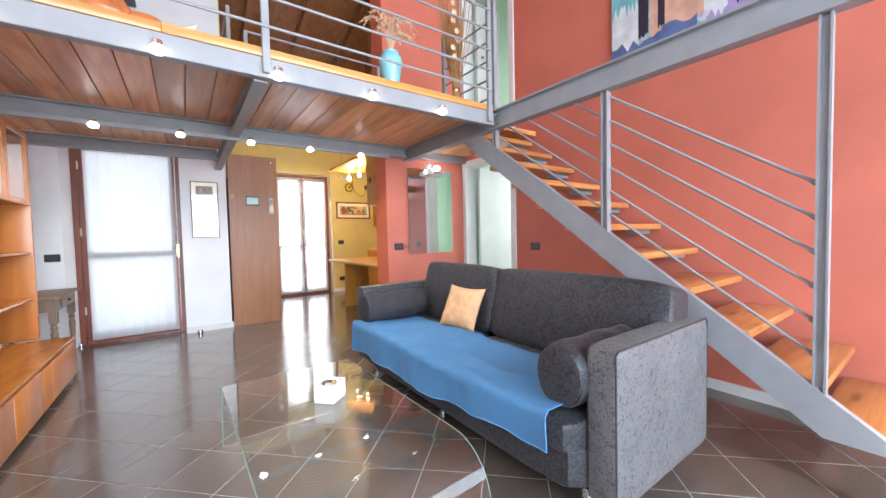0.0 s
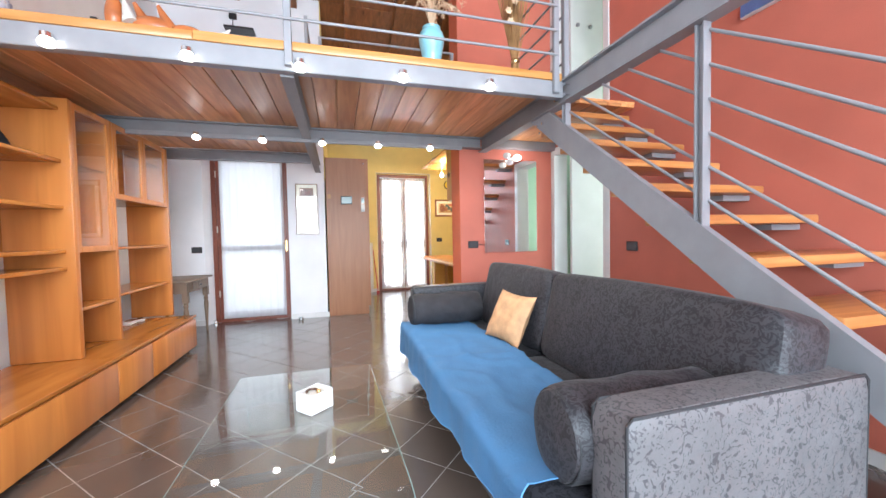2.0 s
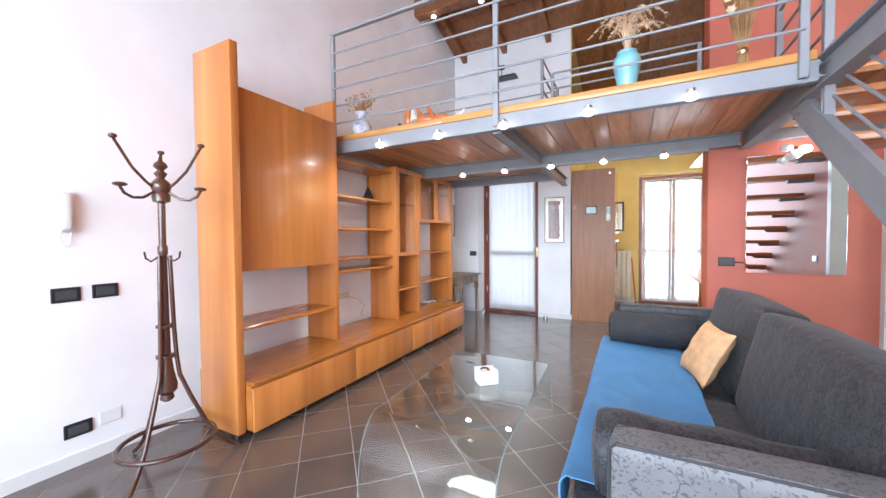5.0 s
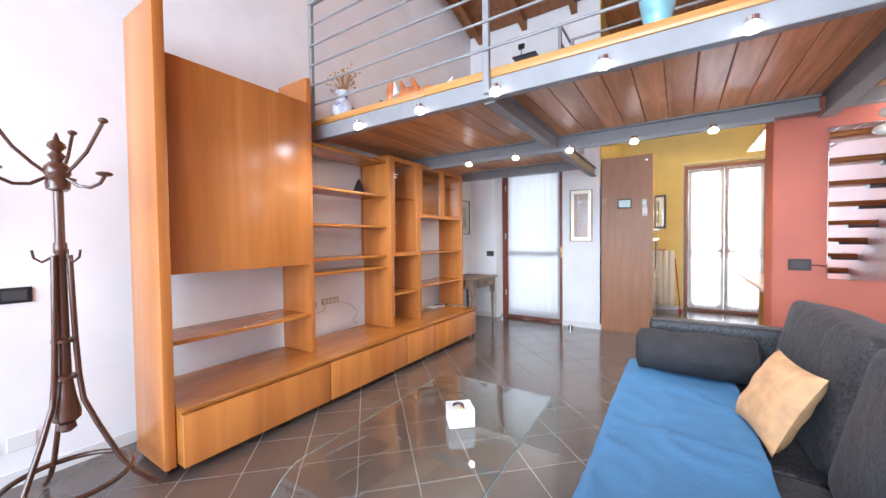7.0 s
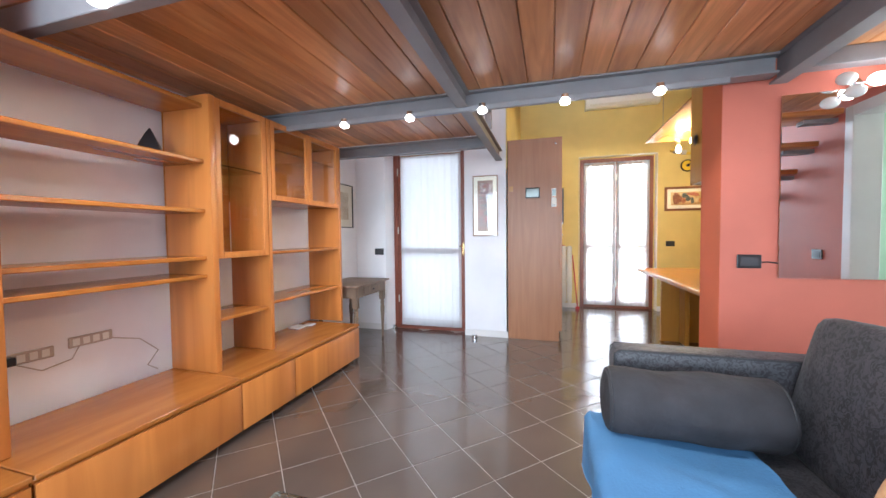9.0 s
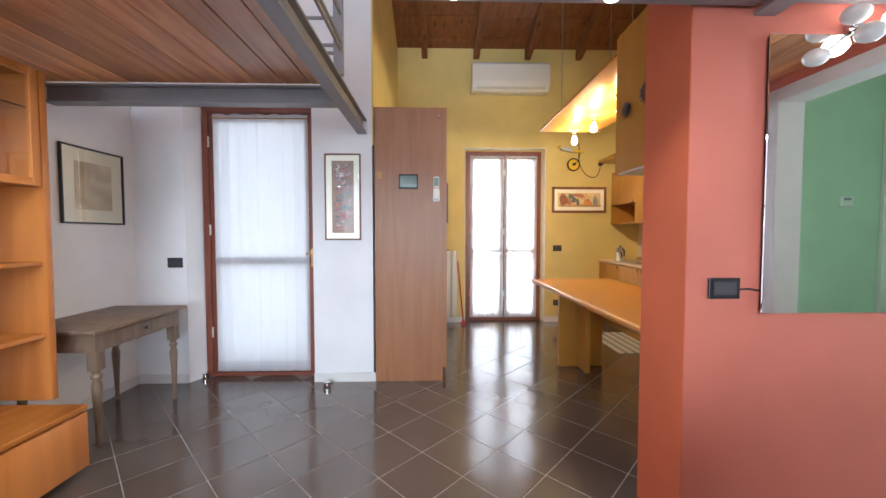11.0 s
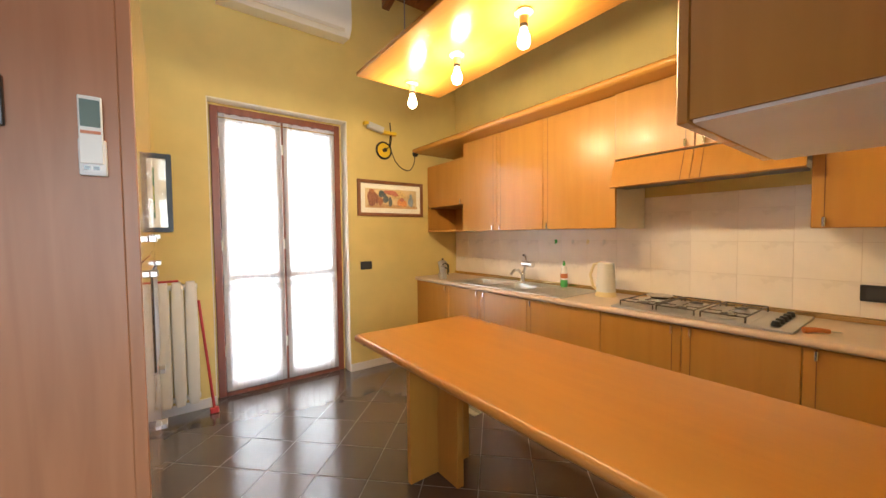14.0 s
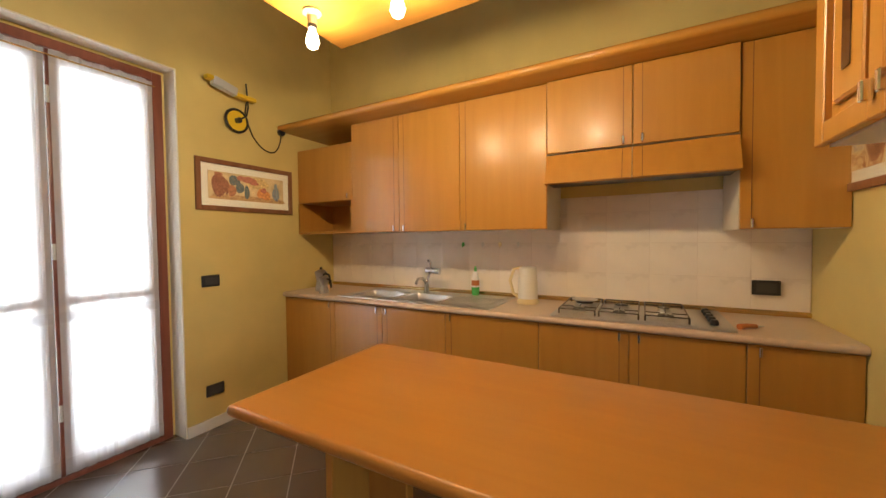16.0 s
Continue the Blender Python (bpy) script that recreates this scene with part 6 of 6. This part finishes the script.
for i in range(5):
    bm = B()
    turned(bm, [(0.017, 0.9125), (0.019, 0.918), (0.015, 0.936), (0.012, 0.938)], (4.14 + 0.078 * i, 5.37, 0), 16)
    part("knob", bm, BLACK, hb, "black knob", True)

# sink
sk = thing("sink", (4.3, 7.1, 0.90), "stainless steel double sink with a drainer", "sink")
bm = B()
X0, X1, Y0, Y1 = 4.05, 4.56, 6.50, 7.77
bowls = [(4.12, 4.42, 7.32, 7.70), (4.12, 4.42, 6.92, 7.27)]
for q in [(X0, 4.12, Y0, Y1), (4.42, X1, Y0, Y1), (4.12, 4.42, 7.70, Y1), (4.12, 4.42, 7.27, 7.32), (4.12, 4.42, 6.88, 6.92), (4.12, 4.42, Y0, 6.53)]:
    box(bm, *q, 0.9005, 0.908)
box(bm, 4.12, 4.42, 6.53, 6.88, 0.9005, 0.904)
for i in range(9):
    rod(bm, (4.13, 6.56 + 0.036 * i, 0.904), (4.41, 6.56 + 0.036 * i, 0.904), 0.003, 6)
part("deck", bm, INOX, sk)
for a, b, c, d in bowls:
    bm = B()
    rings = []
    for s_, z_ in ((1.0, 0.907), (0.985, 0.904), (0.955, 0.86), (0.93, 0.80), (0.87, 0.772), (0.75, 0.763), (0.02, 0.762)):
        ring = []
        for k in range(32):
            an = 2 * math.pi * k / 32
            cx, cy = math.cos(an), math.sin(an)
            rr = (abs(cx) ** 6 + abs(cy) ** 6) ** (-1 / 6)
            ring.append(bm.verts.new(((a + b) / 2 + cx * rr * (b - a) / 2 * s_, (c + d) / 2 + cy * rr * (d - c) / 2 * s_, z_)))
        rings.append(ring)
    for p_, q_ in zip(rings, rings[1:]):
        for k in range(32):
            bm.faces.new((p_[k], p_[(k + 1) % 32], q_[(k + 1) % 32], q_[k]))
    rod(bm, ((a + b) / 2, (c + d) / 2, 0.7625), ((a + b) / 2, (c + d) / 2, 0.765), 0.028, 18)
    part("bowl", bm, INOX, sk, "", True)
tp = thing("tap", (4.40, 7.20, 0.908), "chrome mixer tap with a filter head", "tap")
bm = B()
turned(bm, [(0.028, 0.908), (0.028, 0.92), (0.02, 0.925), (0.02, 0.99), (0.024, 1.0), (0.02, 1.01)], (4.46, 7.20, 0), 18)
tube(bm, [(4.46, 7.20, 0.98), (4.40, 7.20, 1.03), (4.34, 7.20, 1.035), (4.30, 7.20, 1.0)], 0.012, 10)
part("body", bm, CHROME, tp, "", True)
bm = B()
tube(bm, [(4.46, 7.20, 1.0), (4.46, 7.17, 1.07), (4.46, 7.15, 1.10)], 0.011, 10)
rod(bm, (4.46, 7.20, 1.09), (4.46, 7.08, 1.085), 0.026, 16)
tube(bm, [(4.46, 7.16, 1.11), (4.46, 7.165, 1.15), (4.445, 7.17, 1.175), (4.42, 7.16, 1.17)], 0.010, 10)
part("filter_head", bm, CHROME, tp, "chrome filter head", True)

bt = thing("soap_bottle", (4.50, 6.80, 0.908), "clear bottle half full of green washing-up liquid", "bottle")
LIQUID = material("green_liquid", (0.10, 0.45, 0.12), 0.2)
bm = B()
turned(bm, [(0.0269, 0.9080), (0.0302, 0.9240), (0.0302, 0.9705)], (4.52, 6.80, 0), 18)
part("liquid", bm, LIQUID, bt, "", True)
bm = B()
turned(bm, [(0.0302, 0.9718), (0.027, 1.0), (0.0224, 1.0703), (0.0112, 1.0902)], (4.52, 6.80, 0), 18)
part("bottle", bm, OPAL, bt, "", True)
bm = B()
turned(bm, [(0.0112, 1.0915), (0.0112, 1.1102), (0.0056, 1.1301)], (4.52, 6.80, 0), 12)
part("cap", bm, LIQUID, bt, "green cap", True)
bm = B()
turned(bm, [(0.0308, 0.9838), (0.0308, 1.0237)], (4.52, 6.80, 0), 18, False)
part("label", bm, TERRACOTTA, bt, "plain reddish label", True)

kt = thing("kettle", (4.40, 6.36, 0.90), "white and yellow electric kettle on the worktop", "kettle")
bm = B()
turned(bm, [(0.066, 0.935), (0.066, 0.94), (0.063, 1.05), (0.058, 1.125), (0.055, 1.145), (0.03, 1.152)], (4.40, 6.36, 0), 24)
part("body", bm, CREAM, kt, "", True)
KYEL = material("pale_yellow_plastic", (0.75, 0.62, 0.34), 0.35)
bm = B()
turned(bm, [(0.072, 0.9005), (0.074, 0.915), (0.064, 0.934)], (4.40, 6.36, 0), 24)
part("base", bm, KYEL, kt, "yellow base", True)
bm = B()
tube(bm, [(4.40, 6.40, 1.145), (4.40, 6.455, 1.13), (4.40, 6.485, 1.05), (4.40, 6.462, 0.96), (4.40, 6.42, 0.935)], 0.011, 10)
part("handle", bm, KYEL, kt, "yellow handle", True)

for x, y, s in ((4.22, 8.13, 1.4), (4.13, 8.00, 1.1)):
    mk = thing("moka_pot", (x, y, 0.90), "small aluminium stove-top coffee pot", "coffee pot", "coffee pots on the worktop")
    bm = B()
    turned(bm, [(0.036 * s, 0.0), (0.036 * s, 0.02 * s), (0.026 * s, 0.06 * s), (0.028 * s, 0.065 * s), (0.038 * s, 0.115 * s), (0.02 * s, 0.13 * s), (0.005 * s, 0.132 * s)], (x, y, 0.9005), 8)
    part("body", bm, INOX, mk)
    bm = B()
    tube(bm, [(x, y - 0.034 * s, 0.9 + 0.11 * s), (x, y - 0.07 * s, 0.9 + 0.10 * s), (x, y - 0.075 * s, 0.9 + 0.045 * s)], 0.007 * s, 8)
    ball(bm, (x, y, 0.9 + 0.14 * s), 0.009 * s, 1, 1, 1, 10)
    part("handle", bm, BLACK, mk, "black handle and knob", True)
cp = thing("peeler", (4.2, 5.22, 0.90), "orange-handled peeler lying on the worktop", "peeler")
bm = B()
tube(bm, [(4.14, 5.275, 0.914), (4.17, 5.24, 0.916), (4.20, 5.20, 0.912)], 0.014, 10, 0.7)
part("handle", bm, TERRACOTTA, cp, "", True)
bm = B()
tube(bm, [(4.20, 5.20, 0.912), (4.23, 5.165, 0.908)], 0.006, 8, 0.4)
part("blade", bm, INOX, cp, "", True)
for y, c in ((6.94, LIQUID), (6.77, CREAM), (6.63, KYEL), (6.49, CREAM)):
    bm = B()
    ball(bm, (KX1 - 0.0185, y, 1.295), 0.014, 0.5, 1, 1.3, 12)
    tube(bm, [(KX1 - 0.014, y, 1.285), (KX1 - 0.032, y, 1.272), (KX1 - 0.036, y, 1.285)], 0.003, 6)
    tagged(part("hook", bm, c, None, "", True), "small fruit-shaped hook on the tiles", "hook", "hooks above the worktop")

# high cabinet on the wall end
fc = thing("display_cabinet", (3.02, 5.05, 1.56), "wood-veneered hanging cabinet with panelled doors", "cabinet")
bm = B()
box(bm, 2.69, 3.35, MW1 + 0.002, 5.24, 1.592, 2.345)
part("body", bm, BEECH_Z, fc)
bm = B()
box(bm, 2.695, 3.345, MW1 + 0.004, 5.235, 1.584, 1.5915)
part("underside", bm, SKIRT, fc, "pale underside")
for a, b in ((2.692, 3.018), (3.022, 3.348)):
    bm = B()
    f = 0.055
    for q in [(a, a + f, 1.587, 2.343), (b - f, b, 1.587, 2.343), (a + f, b - f, 1.587, 1.587 + f), (a + f, b - f, 2.343 - f, 2.343)]:
        box(bm, q[0], q[1], 5.242, 5.266, q[2], q[3], 0.003)
    dd = part("door", bm, BEECH_Z, fc, "panelled door")
    bm = B()
    box(bm, a + f, b - f, 5.242, 5.249, 1.587 + f, 2.343 - f)
    box(bm, a + f + 0.03, b - f - 0.03, 5.249, 5.261, 1.587 + f + 0.03, 2.343 - f - 0.03, 0.010)
    part("panel", bm, BEECH_Z, dd, "raised panel")
    hx = b - 0.03 if a < 2.9 else a + 0.03
    slab("handle", hx - 0.008, hx + 0.008, 5.267, 5.288, 1.62, 1.665, CHROME, dd, "small metal pull", 0.003)
    slab("slot", (a + b) / 2 - 0.02, (a + b) / 2 + 0.02, 5.262, 5.264, 1.74, 2.2, DARKWOOD, dd, "dark narrow inlay")
bf = thing("board_frame", (2.85, MW1, 1.25), "blue-grey framed board hung on the kitchen side of the red wall", "board")
slab("frame", 2.70, 3.40, MW1 + 0.002, MW1 + 0.022, 1.02, 1.565, FRAMEDARK, bf, "", 0.003)
slab("panel", 2.73, 3.37, MW1 + 0.0225, MW1 + 0.045, 1.05, 1.54, STEEL, bf, "grey raised panel", 0.003)
PEWTER = varied("pewter_petals", (0.22, 0.16, 0.16), 0.35, 20, 0.2, 0.1, metal=0.6)
for y, z, r in ((5.13, 1.91, 0.05), (4.95, 1.93, 0.06)):
    fl = thing("metal_flower", (2.68, y, z), "dark pewter flower fixed on the cabinet side", "ornament", "flowers on the cabinet side")
    bm = B()
    for ring, (n, rr, tilt) in enumerate(((10, r, 0.25), (8, r * 0.75, 0.55), (6, r * 0.45, 0.9))):
        for k in range(n):
            a = 2 * math.pi * (k + 0.5 * ring) / n
            d = Vector((-tilt, math.cos(a), math.sin(a)))
            e = Vector((0, -math.sin(a), math.cos(a)))
            c0 = Vector((2.688, y, z))
            p1, p2 = c0 + d * rr * 0.55 + e * rr * 0.2, c0 + d * rr * 0.55 - e * rr * 0.2
            tip = c0 + d * rr
            mid = c0 + d * rr * 0.55 + Vector((0.006, 0, 0))
            v = [bm.verts.new(q) for q in (c0, p1, tip, p2, mid)]
            bm.faces.new((v[0], v[1], v[4]))
            bm.faces.new((v[1], v[2], v[4]))
            bm.faces.new((v[2], v[3], v[4]))
            bm.faces.new((v[3], v[0], v[4]))
    part("petals", bm, PEWTER, fl)

# lit board hung over the table
hs2 = thing("lamp_board", (3.09, 5.9, 2.33), "long veneered board with bare bulbs hung above the table", "lamp")
slab("board", 2.775, 3.40, MW1 + 0.003, 7.05, 2.33, 2.355, BEECH_Y, hs2, "", 0.006, 2)
for y in (6.93, 6.48, 6.02):
    bm = B()
    turned(bm, [(0.038, 2.3295), (0.040, 2.320), (0.026, 2.312), (0.020, 2.306), (0.019, 2.265)], (3.10, y, 0), 18)
    part("lamp_holder", bm, KYEL, hs2, "round cream lamp holder", True)
    bm = B()
    turned(bm, [(0.0195, 2.272), (0.0205, 2.266), (0.0195, 2.258), (0.014, 2.256)], (3.10, y, 0), 18)
    part("collar", bm, BLACK, hs2, "black collar", True)
    bm = B()
    turned(bm, [(0.013, 2.255), (0.015, 2.245), (0.025, 2.218), (0.028, 2.197), (0.021, 2.178), (0.005, 2.168)], (3.10, y, 0), 18)
    g = part("bulb", bm, GLOW_WARM, hs2, "lit bare bulb", True)
    g.visible_shadow = False
    bulb("kitchen_bulb", 3.10, y, 2.205, BULB, (1.0, 0.75, 0.43), 0.03)
for x, y in ((2.85, 6.6), (3.3, 6.6), (2.85, 5.4), (3.3, 5.4)):
    bm = B()
    rod(bm, (x, y, 2.355), (x, y, roof(y) - 0.01), 0.003, 6)
    part("wire", bm, STEEL, hs2, "thin hanging wire", True)

# table
kt2 = thing("kitchen_table", (3.05, 5.9, 0), "long veneered kitchen table fixed to the wall", "table")
bm = B()
box(bm, 2.675, 3.445, MW1 + 0.003, 6.865, 0.765, 0.805)
for a, b in (((2.675, MW1 + 0.003), (2.675, 6.865)), ((3.445, MW1 + 0.003), (3.445, 6.865)), ((2.675, 6.865), (3.445, 6.865))):
    tube(bm, [(*a, 0.785), (*b, 0.785)], 0.0202, 14)
for x in (2.675, 3.445):
    ball(bm, (x, 6.865, 0.785), 0.0203, 1, 1, 1, 14)
part("tabletop", bm, TABLEWOOD, kt2, "", True)
for y in (6.60, 5.20):
    lg = slab("leg", 2.85, 3.27, y, y + 0.035, 0.0, 0.764, BEECH_Z, kt2, "wide board leg", 0.004)
    slab("leg_fin", 3.03, 3.075, y - 0.18, y - 0.001, 0.0, 0.764, BEECH_Z, kt2, "board leg fin", 0.004)

# rug
rg = thing("rug", (3.75, 7.2, 0.0), "small pale striped rug on the tiled floor", "rug")
STRIPE = [(0.50, 0.45, 0.36), (0.24, 0.23, 0.17)]
mats = [varied("rug_pale", STRIPE[0], 0.9, 30, 0.1, 0.4, 200), varied("rug_dark", STRIPE[1], 0.9, 30, 0.1, 0.4, 200)]
for i in range(9):
    slab("stripe", 3.62 + 0.05 * i, 3.669 + 0.05 * i, 6.95, 7.75, 0.001, 0.008, mats[i % 2], rg)

# ---- floor tiles ----
S, GAP = 0.307, 0.0052
tile_x0, tile_y0 = 1.598, 3.965
bm = B()
box(bm, -(S - GAP) / 2, (S - GAP) / 2, -(S - GAP) / 2, (S - GAP) / 2, -0.012, 0, 0.0012)
tile_mesh = mesh_of("tile", bm, TILE)
u, v = Vector((1, 1, 0)).normalized(), Vector((-1, 1, 0)).normalized()
cells = []
for i in range(-40, 41):
    for j in range(-40, 41):
        c = Vector((tile_x0, tile_y0, 0)) + u * S * (i + 0.5) + v * S * (j + 0.5)
        if (LW - 0.2 < c.x < RW + 0.1 and REAR < c.y < FW + 0.2) or (KX0 < c.x < KX1 + 0.15 and MW1 - 0.3 < c.y < KY + 0.2) or (RW < c.x < 5.0 and 3.0 < c.y < 4.8):
            cells.append(c)
cells.sort(key=lambda c: (max(0, 0.4 - c.y), c.y))
cells.sort(key=lambda c: (Vector((c.x - 1.7, (c.y - 3.8) * 0.6, 0))).length)
floor_ob = bpy.data.objects["floor"]
rest = B()
for n, c in enumerate(cells):
    if n < 300:
        ob = new("tile", tile_mesh)
        ob.location = c
        ob.rotation_euler = (0, 0, radians(45))
        ob.parent = floor_ob
    else:
        m = Matrix.Translation(c) @ Matrix.Rotation(radians(45), 4, "Z")
        h = (S - GAP) / 2
        vs = [rest.verts.new(m @ Vector((a, b, z))) for z in (-0.012, 0) for a, b in ((-h, -h), (h, -h), (h, h), (-h, h))]
        rest.faces.new(vs[4:])
        for k in range(4):
            rest.faces.new((vs[k], vs[(k + 1) % 4], vs[4 + (k + 1) % 4], vs[4 + k]))
tagged(part("far_tiles", rest, TILE, floor_ob), kind="stuff")
